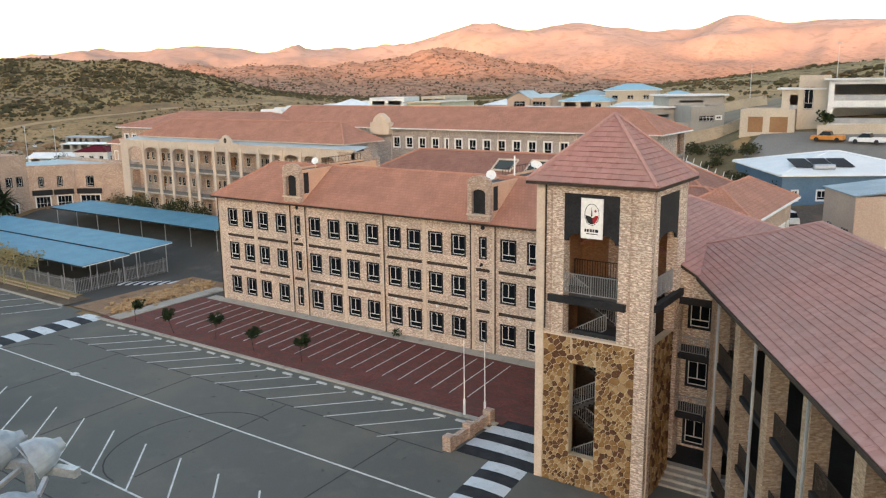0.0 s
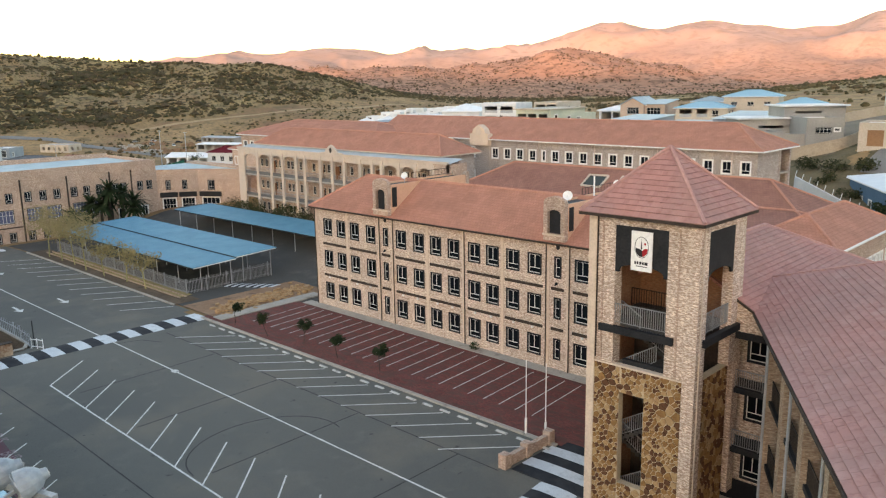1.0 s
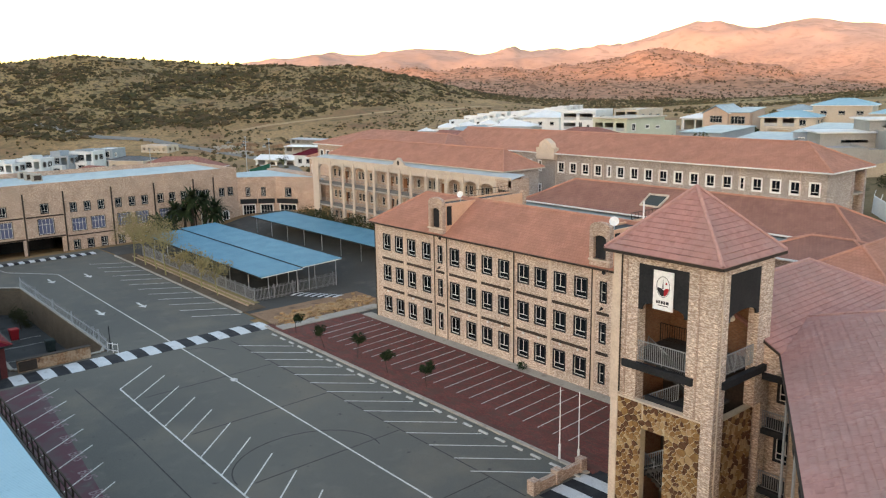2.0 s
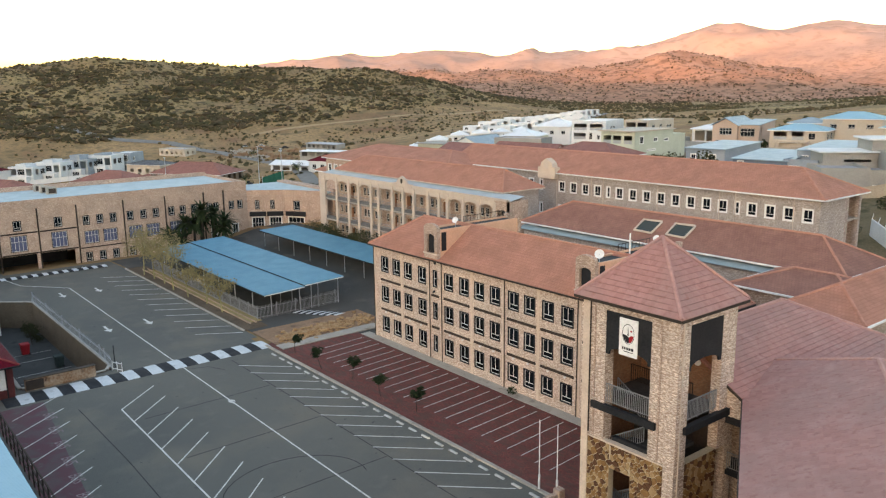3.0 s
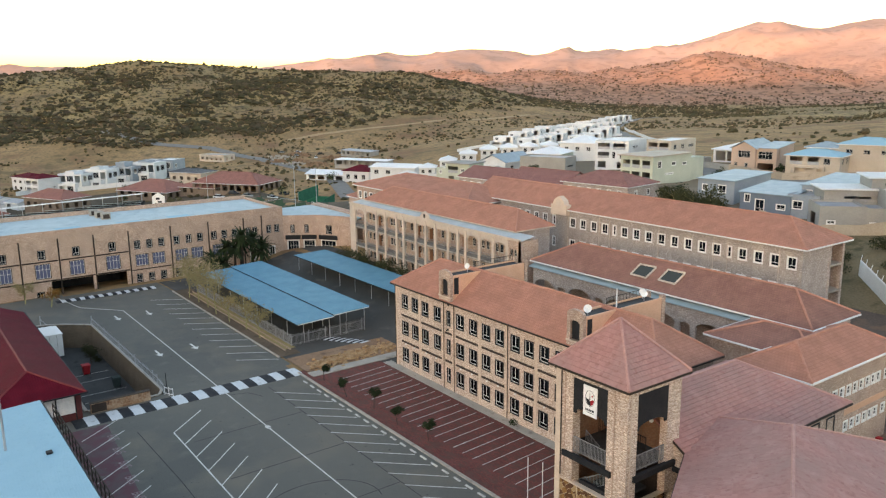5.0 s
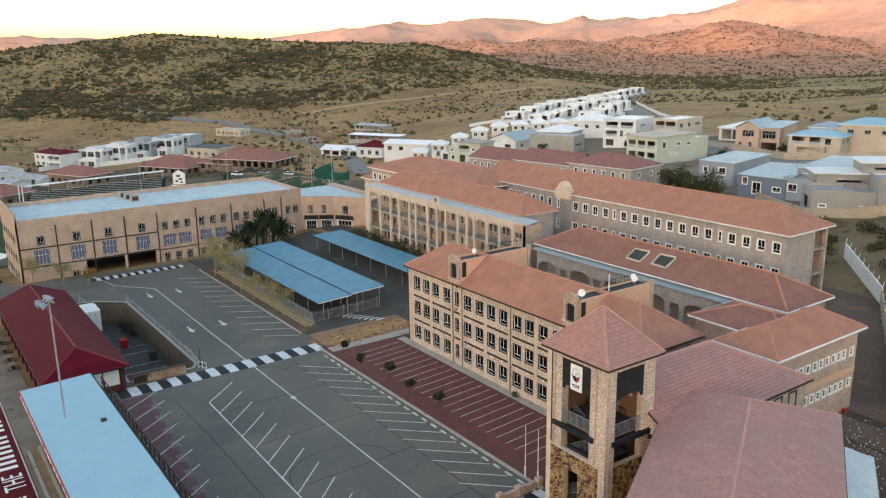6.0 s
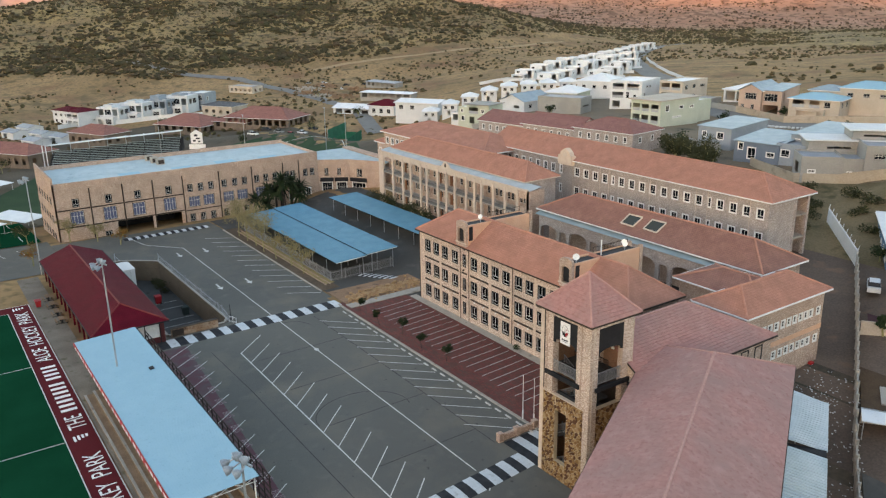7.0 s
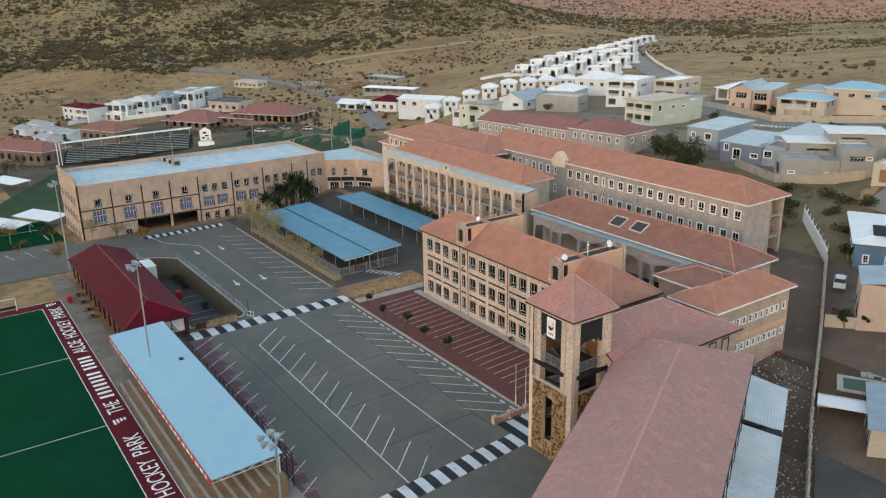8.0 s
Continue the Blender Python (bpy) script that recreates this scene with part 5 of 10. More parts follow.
def north_block():
    b = thing("north_block", (-66, 99, 4), "long brick classroom block with white-framed windows and a terracotta roof", "school building")
    y, x0, x1 = 94.6, -99.0, -32.7
    fm = wall_frame((0, y, 0), (1, 0, 0))
    cols, a = [], -34.1
    for k in range(2):
        for i in range(4):
            cols.append((a, 1.4))
            a -= 2.35
        a += 0.35
        cols.append((a, 0.8))
        a -= 2.0
        for i in range(4):
            cols.append((a, 1.4))
            a -= 2.35
    a -= 2.0
    for i in range(9):
        cols.append((a, 1.2) if i % 4 else (a, 0.8))
        a -= 2.2
    sills = (13.2, 9.55, 5.9)
    holes = [(cx - w / 2, z, cx + w / 2, z + 1.75) for cx, w in cols for z in sills]
    part("front_wall", panel(Shape(), fm, x0, x1, 3.0, 16.1, -0.28, 0, holes), BRICK_G, b)
    for cx, w in cols:
        for z in sills[:2]:
            add_window(b, fm, cx, z, w, 1.75, "pale")
    part("end_wall", Shape().box(x1 - 0.28, y + 0.28, 2.5, x1, 101.2, 16.1).box(x0, 104.6, 3, x1, 104.9, 16.1), BRICK_B, b)
    for xx in (-36, -43.6, -45.8, -55.2, -64.7, -66.9, -73.8):
        part("downpipe", Shape().tube((xx + 0.2, y - 0.1, 4), (xx + 0.2, y - 0.1, 16.1), 0.05), CREAM, b)
    for z in (5.9, 9.5, 13.1):
        part("stair_balcony", Shape().box(x1 - 1.5, 101.2, z - 0.25, x1 + 0.1, 104.6, z), CONC, b)
    part("stair_pier", Shape().box(x1 - 0.4, 104.2, 2.5, x1 + 0.1, 104.7, 16.1).box(x1 - 0.3, 101.0, 2.5, x1 + 0.1, 101.4, 16.1), BRICK_B, b)
    hip_roof(b, -99.4, -32.0, 94.1, 105.4, 16.2, 19.1, TILE, hips=(False, True))
    # curved gable in the middle of the front
    fg = wall_frame((-75.2, 94.0, 0), (1, 0, 0))
    prof = [(-1.8, 15.2), (1.8, 15.2), (1.8, 16.9), (1.3, 17.0), (1.1, 17.6), (0.45, 18.05), (0, 18.3), (-0.45, 18.05), (-1.1, 17.6), (-1.3, 17.0), (-1.8, 16.9)]
    gb = part("curved_gable", Shape().plate(prof, fg, -0.9, 0.25), BRICK_L, b, "pale curved brick gable")
    part("round_panel", Shape().tube((-75.2, 93.8, 17.3), (-75.2, 93.7, 17.3), 0.6, n=18), CREAM, gb)
    # left part
    hip_roof(b, -131.0, -91.0, 86.6, 103.6, 15.6, 18.1, TILE)
    fl = wall_frame((0, 87.2, 0), (1, 0, 0))
    hl = [(-129.6 + i * 2.2, 12.7, -128.2 + i * 2.2, 14.4) for i in range(8)]
    part("west_front_wall", panel(Shape(), fl, -130.3, -99.3, 1.0, 15.5, -0.28, 0, hl), BRICK_W, b)
    for i in range(8):
        add_window(b, fl, -128.9 + i * 2.2, 12.7, 1.4, 1.7, "pale")
    part("west_end_wall", Shape().box(-130.3, 87.5, 0.5, -130.0, 103.0, 15.5).box(-130.0, 102.7, 0.5, -99.3, 103.0, 15.5), BRICK_W, b)
    part("party_gable", Shape().plate(((94.4, 15.5), (105.1, 15.5), (99.75, 18.9)), wall_frame((-99.1, 0, 0), (0, 1, 0)), -0.3, 0), BRICK_W, b)
    part("porch_wall", Shape().box(-136.0, 88.5, 0.0, -130.4, 97.0, 12.3), BRICK_W, b)
    hip_roof(b, -136.6, -130.35, 88.0, 97.6, 12.4, 14.3, TILE, hips=(True, False))
    fp = wall_frame((0, 88.5, 0), (1, 0, 0))
    for i in range(2):
        add_window(b, fp, -134.6 + i * 2.6, 9.2, 1.2, 1.8, "pale")


north_block()


SHEETG = ribbed("pale_grey_sheet", (0.36, 0.41, 0.43), (0.44, 0.49, 0.50), 0.25, 0.6)
FASCIA = plain("grey_fascia", (0.10, 0.097, 0.095), (0.15, 0.145, 0.14), 0.7, 9.0, 0.6, 0.004)


def gallery_block():
    b = thing("gallery_block", (-90, 80, 2.7), "cream brick block with tall piers, galleries and terracotta roof", "school building")
    y = 76.6
    hip_roof(b, -113.4, -69.2, 79.0, 87.2, 14.95, 17.5, TILE, gutter=CREAM)
    part("canopy_strip", Shape().slab([(-115.0, 76.75, 14.3), (-65.4, 76.75, 14.3), (-65.4, 79.4, 14.75), (-115.0, 79.4, 14.75)], 0.06), SHEETG, b, "pale grey sheet roof over the galleries")
    fm = wall_frame((0, y, 0), (1, 0, 0))
    xs = [-115.0, -113.2, -109.1, -105.2, -102.1, -98.4, -96.2, -92.3, -89.4, -86.6, -83.0, -80.4, -78.4, -74.9, -71.6, -68.3, -65.6]
    arched = {1, 2, 3, 4, 12, 13, 14}
    for i, (a, c) in enumerate(zip(xs, xs[1:])):
        s = Shape()
        if i in arched:
            arch_wall(s, fm, a, c, 12.6, 12.7, 0.75, 14.2, -0.3, 0, 0.3)
        elif i == 15:
            panel(s, fm, a, c, 2.6, 14.2, -0.3, 0, [(a + 0.5, 11.4, c - 0.6, 12.9), (a + 0.5, 7.6, c - 0.6, 9.3)])
        elif i == 0:
            panel(s, fm, a, c, 2.6, 14.2, -0.3, 0, [])
        else:
            panel(s, fm, a, c, 13.3, 14.2, -0.3, 0)
        part("arcade_head", s, CREAM if i != 15 else BRICK_W, b)
    for x in xs[1:-1]:
        part("pier", Shape().box(x - 0.28, y - 0.12, 2.6, x + 0.28, y + 0.32, 14.0), CREAM, b)
    part("parapet", Shape().box(-115.1, y - 0.08, 14.2, -65.5, y + 0.25, 14.5), CREAM, b)
    fg = wall_frame((-89.4, y - 0.1, 0), (1, 0, 0))
    prof = [(-2.6, 14.2), (2.6, 14.2), (2.6, 14.6), (1.4, 14.7), (1.1, 15.1), (0.45, 15.6), (0.0, 15.8), (-0.45, 15.6), (-1.1, 15.1), (-1.4, 14.7), (-2.6, 14.6)]
    gb = part("curved_gable", Shape().plate(prof, fg, -0.25, 0.1), CREAM, b)
    part("round_vent", Shape().plate([(0.28 * math.cos(w), 15.0 + 0.38 * math.sin(w)) for w in np.linspace(0, 6.283, 15)[:-1]], fg, 0.1, 0.13), BROWN, gb, "dark oval vent")
    for z in (6.4, 10.1):
        part("gallery_floor", Shape().box(-113, y, z - 0.25, -68.4, 79.2, z), CONC, b)
        for a, c in zip(xs[1:-1], xs[2:-1]):
            part("gallery_parapet", Shape().box(a + 0.28, y + 0.02, z - 0.3, c - 0.28, y + 0.14, z + 0.5), FASCIA, b, "grey gallery fascia")
            rl = Shape()
            railing(rl, (a + 0.28, y + 0.1, z + 0.5), (c - 0.28, y + 0.1, z + 0.5), 0.6, 0.3)
            part("balustrade", rl, GREYM, b)
    fi = wall_frame((0, 79.2, 0), (1, 0, 0))
    wn_ = []
    for i, (a, c) in enumerate(zip(xs[1:-2], xs[2:-1])):
        for z in (3.6, 7.3, 11.0):
            if c - a > 2.9:
                for q in (0.36, 0.7):
                    wn_.append((a + (c - a) * q, z))
            else:
                wn_.append(((a + c) / 2, z))
    hl = [(q - 0.5, z, q + 0.5, z + 1.5) for q, z in wn_]
    part("inner_wall", panel(Shape(), fi, -113, -66, 2.6, 14.6, -0.25, 0, hl), BRICK_W, b)
    for q, z in wn_:
        add_window(b, fi, q, z, 1.0, 1.5, "cream")
    for z in (2.75, 6.42, 10.12):
        for x in (-108.6, -95.6, -91.7, -82.4):
            part("door", Shape().box(x, 79.1, z, x + 0.9, 79.17, z + 2.1), plain_door, b, "brown wooden door")
    part("rear_wall", Shape().box(-112.6, 79.5, 2.0, -69.8, 86.6, 14.9), BRICK_B, b)
    part("end_wall", Shape().box(-65.9, y, 2.6, -65.6, 80.3, 14.2), BRICK_W, b)


plain_door = plain("brown_door", (0.20, 0.085, 0.04), (0.26, 0.115, 0.055), 0.6, 9.0, 1.0, 0.004)
gallery_block()


# ---- the long west wing with its flat roof ----
def west_wing():
    b = thing("west_wing", (-149, 43, -1), "long tan brick wing with curtained windows and a pale flat roof", "school building")
    x, y0, y1, zb, top = -136.9, 15.0, 72.5, -3.0, 11.4
    fm = wall_frame((x, 0, 0), (0, 1, 0))
    win = []
    for yc in (25.2, 31.0, 37.4):
        win += [(yc, 6.3, 1.3, 1.75, "dark"), (yc, 2.75, 2.6, 2.75, "curtain")]
    win += [(18.9, 6.3, 1.3, 1.75, "dark"), (18.9, 2.75, 2.6, 2.75, "curtain"), (24.4, -1.3, 1.3, 1.75, "dark")]
    for q in (42.0, 44.3, 46.6, 49.6, 52.0, 54.3, 57.2, 59.4, 61.6):
        win += [(q, 6.1, 1.15, 1.7, "dark")]
        if q < 56:
            win += [(q, -0.45, 1.15, 1.7, "dark")]
    for q in (42.7, 45.9, 50.4, 53.6, 58.0, 60.6):
        win += [(q, 2.75, 2.45, 2.3, "curtain")]
    for q in (64.6, 66.0, 69.2, 71.0):
        win += [(q, 6.0, 1.1, 1.7, "dark")]
    for q in (65.4, 69.8):
        win += [(q, 0.6, 1.4, 2.6, "pale")]
    holes = [(q - w / 2, z, q + w / 2, z + h) for q, z, w, h, _ in win] + [(26.4, zb + 0.6, 33.6, 2.1), (34.3, zb + 0.6, 39.7, 2.1)]
    part("front_wall", panel(Shape(), fm, y0, y1, zb, top, -0.3, 0, holes), BRICK_W, b)
    for q, z, w, h, st in win:
        add_window(b, fm, q, z, w, h, st)
    # back sheet and soffit have the drive-through's shade put into their colour
    part("undercroft", Shape().box(x - 8, 26.0, zb, x - 7.7, 40.2, 2.2).box(x - 7.7, 26.0, 2.1, x - 0.3, 40.2, 2.4), DARK, b, "drive-through lining, coloured dark for its shade")
    fe = wall_frame((0, y0, 0), (1, 0, 0))
    ew = [(-141.0 - 3.2 * i, z, 1.1, 1.5) for i in range(6) for z in (-0.8, 2.9, 6.6)]
    part("end_wall", panel(Shape(), fe, -157.5, x, zb - 2, 12.6, -0.3, 0, [(a - w / 2, z, a + w / 2, z + h) for a, z, w, h in ew]), BRICK_W, b)
    for a, z, w, h in ew:
        add_window(b, fe, a, z, w, h, "dark")
    part("rear_wall", Shape().box(-157.5, y0 + 0.3, zb - 2, -157.2, y1, 11.6).box(-157.2, y1 - 0.3, zb - 1, x - 0.3, y1, 11.3), BRICK_W, b)
    part("flat_roof", Shape().box(-157.2, y0 + 0.3, 10.4, x - 0.3, y1 - 0.3, 10.75), BITUM, b, "pale blue-grey flat roof")
    for q in (21.7, 28.1, 34.2, 40.5, 48.5, 56.1, 63.6, 67.6):
        part("downpipe", Shape().box(x, q - 0.12, zb, x + 0.1, q + 0.12, 9.9), BROWN, b, "dark brown downpipe box")
    for a, c in ((15.2, 21.5), (21.9, 27.9), (28.3, 34.0), (34.4, 40.3)):
        part("string_band", Shape().box(x + 0.002, a, 5.75, x + 0.06, c, 6.0), BROWN, b)
        part("string_band", Shape().box(x + 0.002, a, 2.15, x + 0.06, c, 2.4), BROWN, b)
    part("string_band", Shape().box(x + 0.002, 40.7, 1.95, x + 0.06, 48.3, 2.15), BROWN, b)
    for q in (42.8, 46.8):
        ac = part("air_conditioner", Shape().box(x + 0.002, q - 0.45, -1.6, x + 0.4, q + 0.45, -0.9), SIGNW, b, "white air-conditioner unit")
    for i, (xx, yy) in enumerate(((-154.6, 38.6), (-151.2, 38.9), (-148.4, 39.4))):
        u = part("roof_unit", Shape().box(xx - 0.8, yy - 0.8, 10.75, xx + 0.8, yy + 0.8, 12.0), CONC, b, "square roof ventilation unit")
        part("louvre", Shape().box(xx + 0.8, yy - 0.6, 10.95, xx + 0.83, yy + 0.6, 11.8), BROWN, u)
    for xx, yy in ((-140, 19.5), (-141.5, 31), (-141, 42), (-142, 52), (-141, 62)):
        part("roof_patch", Shape().box(xx - 1.6, yy - 2.2, 10.76, xx + 1.6, yy + 2.2, 10.8), PALER if yy > 30 else BITUM, b, "paler roof sheet")


west_wing()


def corner_block():
    b = thing("corner_block", (-137, 78, 0), "two-storey brick corner block with dark shopfront canopies", "school building")
    s = Shape()
    fm = wall_frame((-137.0, 72.5, 0), (4.2, 6.2, 0))
    L1 = math.hypot(4.2, 6.2)
    part("front_wall", panel(s, fm, 0, L1, -1.5, 9.4, -0.3, 0, [(0.8, 0.6, 3.4, 4.1), (4.2, 0.6, 6.9, 4.1), (1.6, 5.6, 2.5, 7.4), (4.6, 5.6, 5.5, 7.4)]), BRICK_W, b)
    for a in (2.1, 5.55):
        add_window(b, fm, a, 0.6, 2.6, 3.5, "pale")
        part("canopy", Shape().plate(((a - 1.6, 4.2), (a + 1.6, 4.2), (a + 1.6, 5.1), (a - 1.6, 5.1)), fm, 0, 0.35), DARK, b, "dark canopy board")
    for a in (2.05, 5.05):
        add_window(b, fm, a, 5.6, 0.9, 1.8, "dark")
    f2 = wall_frame((-132.8, 78.7, 0), (1, 0.62, 0))
    part("east_wall", panel(Shape(), f2, 0, 9.0, -1.0, 9.4, -0.3, 0, [(0.6, 0.8, 4.4, 4.1), (2.0, 5.4, 3.4, 7.3)]), BRICK_W, b)
    part("yard_door", Shape().plate(((5.6, 0), (8.2, 0), (8.2, 2.9), (5.6, 2.9)), f2, 0.002, 0.08), BROWN, b, "dark double yard door")
    add_window(b, f2, 2.5, 0.8, 3.8, 3.3, "pale")
    add_window(b, f2, 2.7, 5.4, 1.4, 1.9, "dark")
    part("canopy", Shape().plate(((0.3, 4.2), (4.7, 4.2), (4.7, 5.1), (0.3, 5.1)), f2, 0, 0.35), DARK, b, "dark canopy board")
    part("roof", Shape().prism([(-137.0, 72.7), (-132.9, 78.8), (-125.2, 83.5), (-128, 88), (-150, 88), (-150, 72.7)], 8.6, 8.9), BITUM, b, "pale blue-grey flat roof")
    part("back_wall", Shape().box(-150, 86, -1, -126, 88, 9.3), BRICK_W, b)


corner_block()


# ---- painted lines ----
def stripe(s, p, q, w=0.11, z=0.032):
    p, q = Vector((*p, 0)), Vector((*q, 0))
    d = (q - p).normalized()
    n = Vector((-d.y, d.x, 0)) * w / 2
    s.slab([p - n + Vector((0, 0, z)), q - n + Vector((0, 0, z)), q + n + Vector((0, 0, z)), p + n + Vector((0, 0, z))], 0.008)


def line(p, q, w=0.11, z=0.032, label="white painted road line", group="painted lines"):
    s = Shape()
    stripe(s, p, q, w, z)
    return solid("painted_line", s, LINE, label, "road marking", group, kind="structure")


line((-116.5, 33.4), (-22.5, 33.4), 0.14, label="long white centre line of the car park")
line((-116.5, 33.4), (-123.0, 28.0), 0.14, label="white edge line bending to the drive")
line((-123.0, 28.0), (-133.0, 26.0), 0.12, label="white edge line of the drive")
line((-19.5, 32.9), (-15.0, 28.4), 0.13, label="white line beside the entrance")
line((-63.3, 24.63), (-19.8, 24.11), 0.14, label="white base line of the angled bays")
line((-63.3, 24.63), (-67.5, 29.1), 0.12, label="white end line of the angled bays")
solid("line_star", Shape().prism([(-58.4 + 0.5 * math.cos(w), 33.4 + 0.32 * math.sin(w)) for w in np.linspace(0, 6.283, 9)[:-1]], 0.03, 0.045), LINE, "pale round paint mark on the centre line", "road marking", kind="structure")
for i in range(1, 13):
    x = -63.3 + i * 3.6
    y = 24.63 - 0.012 * (x + 63.3)
    line((x, y), (x - 4.3, y + 4.4), group="angled bay lines")
for i in range(13):
    x = -67.35 + i * 2.88
    line((x, 38.25), (x + 4.1, 42.5), 0.10, group="kerbside bay lines")
line((-30.5, 37.8), (-26.1, 42.3), 0.10, group="kerbside bay lines")
for i in range(24):
    x = -29.05 - i * 1.612
    line((x, 46.5), (x - 0.6, 53.9), 0.075, 0.072, group="red paving bay lines")
for i in range(13):
    x = -70.8 + i * 3.57
    y = 20.48 - 0.0955 * (x + 67.23)
    line((x + 3.75, y - 4.75), (x, y), 0.10, group="bus bay lines")
for i in range(12):
    x = -120.3 + i * 3.55
    line((x, 39.0), (x + 3.1, 43.8), group="far lot bay lines")
for x, y in ((-112.5, 31.4), (-112.4, 36.4), (-90.7, 31.4), (-90.6, 36.4)):
    s = Shape()
    s.slab([(x - 1.6, y - 0.14, 0.035), (x + 0.3, y - 0.14, 0.035), (x + 0.3, y + 0.14, 0.035), (x - 1.6, y + 0.14, 0.035)], 0.008)
    s.slab([(x + 0.3, y - 0.55, 0.035), (x + 1.5, y, 0.035), (x + 0.3, y + 0.55, 0.035)], 0.008)
    solid("direction_arrow", s, LINE, "white painted direction arrow", "road marking", "direction arrows", kind="structure")
for i in range(24):
    x = -68.5 + i * 1.86
    ws = Shape().hexa([(x, 42.66, 0.02), (x + 1.0, 42.66, 0.02), (x + 1.0, 42.9, 0.02), (x, 42.9, 0.02), (x + 0.04, 42.71, 0.12), (x + 0.96, 42.71, 0.12), (x + 0.96, 42.85, 0.12), (x + 0.04, 42.85, 0.12)])
    solid("wheel_stop", ws, STOPP, "white painted concrete wheel stop on asphalt", "wheel stop", "wheel stops")
solid("bus_bay_paving", Shape().prism([(-70.2, 13.6), (-22, 13.6), (-22, 15.3), (-70.2, 19.4)], -0.05, 0.026), PURPLE, "faded purple block paving of the bus bays", "pavement", kind="structure")
# tar seams and tyre marks
def curve_seam(pts, w=0.09):
    s = Shape()
    for p, q in zip(pts, pts[1:]):
        stripe(s, p, q, w, 0.028)
    return solid("asphalt_seam_line", s, SEAM, "dark worn seam in the asphalt", "asphalt seam", "asphalt seams", kind="structure")


curve_seam([(-69.5, 38.4), (-47.4, 38.35), (-25.5, 38.2)])
for xs in (-59.9, -49.8, -39.3, -29.0):
    curve_seam([(xs, 38.2), (xs + 0.2, 25.6)])
curve_seam([(-39.6 + 4.7 * math.cos(w), 30.2 + 5.6 * math.sin(w)) for w in np.linspace(1.3, 4.7, 20)])
curve_seam([(-70, 33.2), (-69.2, 35.6), (-67, 36.6)])
curve_seam([(-66, 21.5), (-52, 21.7), (-40, 21.5), (-24, 21.3)])


# ---- striped speed humps ----
STRIPEW = plain("worn_white_paint", (0.50, 0.54, 0.56), (0.62, 0.65, 0.66), 0.8, 12.0, 0.7, 0.003, stain=(0.38, 0.40, 0.40))
def hump(x0, x1, y0, y1, n, label, along="y", slant=0.0):
    h = thing("speed_hump", ((x0 + x1) / 2, (y0 + y1) / 2, 0), label, "speed hump", "speed humps")
    for i in range(n):
        a, c = i / n, (i + 1) / n
        if along == "y":
            ya, yb = y0 + (y1 - y0) * a, y0 + (y1 - y0) * c
            o = lambda u, y, z: (x0 + (x1 - x0) * u + slant * (y - y0) / (y1 - y0), y, z)
        else:
            ya, yb = x0 + (x1 - x0) * a, x0 + (x1 - x0) * c
            o = lambda u, x, z: (x + slant * u, y0 + (y1 - y0) * u, z + gz(x, y0))
        prof = [(0, 0.03), (0.2, 0.09), (0.5, 0.12), (0.8, 0.09), (1, 0.03)]
        s = Shape()
        for (u, z), (u2, z2) in zip(prof, prof[1:]):
            q = [o(u, ya, z), o(u2, ya, z2), o(u2, yb, z2), o(u, yb, z)]
            if along == "x":
                q.reverse()
            s.slab(q, 0.06)
        part("stripe", s, STRIPEW if i % 2 else BLACKP, h, "white painted stripe" if i % 2 else "black painted stripe")
    return h


hump(-73.7, -70.7, 16.3, 43.9, 22, "black and white striped speed hump across the drive")
hump(-20.6, -17.9, 17.0, 38.85, 20, "black and white striped hump before the tower", "y", -1.95)
hump(-25.0, -19.5, 38.9, 44.5, 5, "broad black and white striped crossing beside the tower")
hump(-83.3, -76.7, 54.0, 55.8, 14, "small black and white hump in the yard", "x", 0.9).rotation_euler = (0, 0, 0.61)
hump(-130.3, -128.3, 25.5, 42.5, 22, "black and white striped strip before the wing", "y")

# ---- flag poles and low planter wall ----
for x, y in ((-27.4, 43.6), (-25.95, 43.95)):
    p = thing("flag_pole", (x, y, 0), "slim white flag pole at the car park's edge", "flag pole", "flag poles")
    part("pole", Shape().tube((x, y, 0), (x, y, 5.6), 0.045, 0.035), WHITE, p)
    part("sleeve", Shape().tube((x, y, 0), (x, y, 1.3), 0.085), WHITE, p)
pw = thing("planter_wall", (-25.4, 41.1, 0), "low brick wall with square end piers", "low wall")
part("wall", Shape().box(-25.6, 38.9, 0, -25.25, 43.5, 0.75), BRICK_W, pw)
for yy in (38.8, 41.1, 43.6):
    part("pier", Shape().box(-25.72, yy - 0.3, 0, -25.12, yy + 0.3, 1.0), BRICK_W, pw)


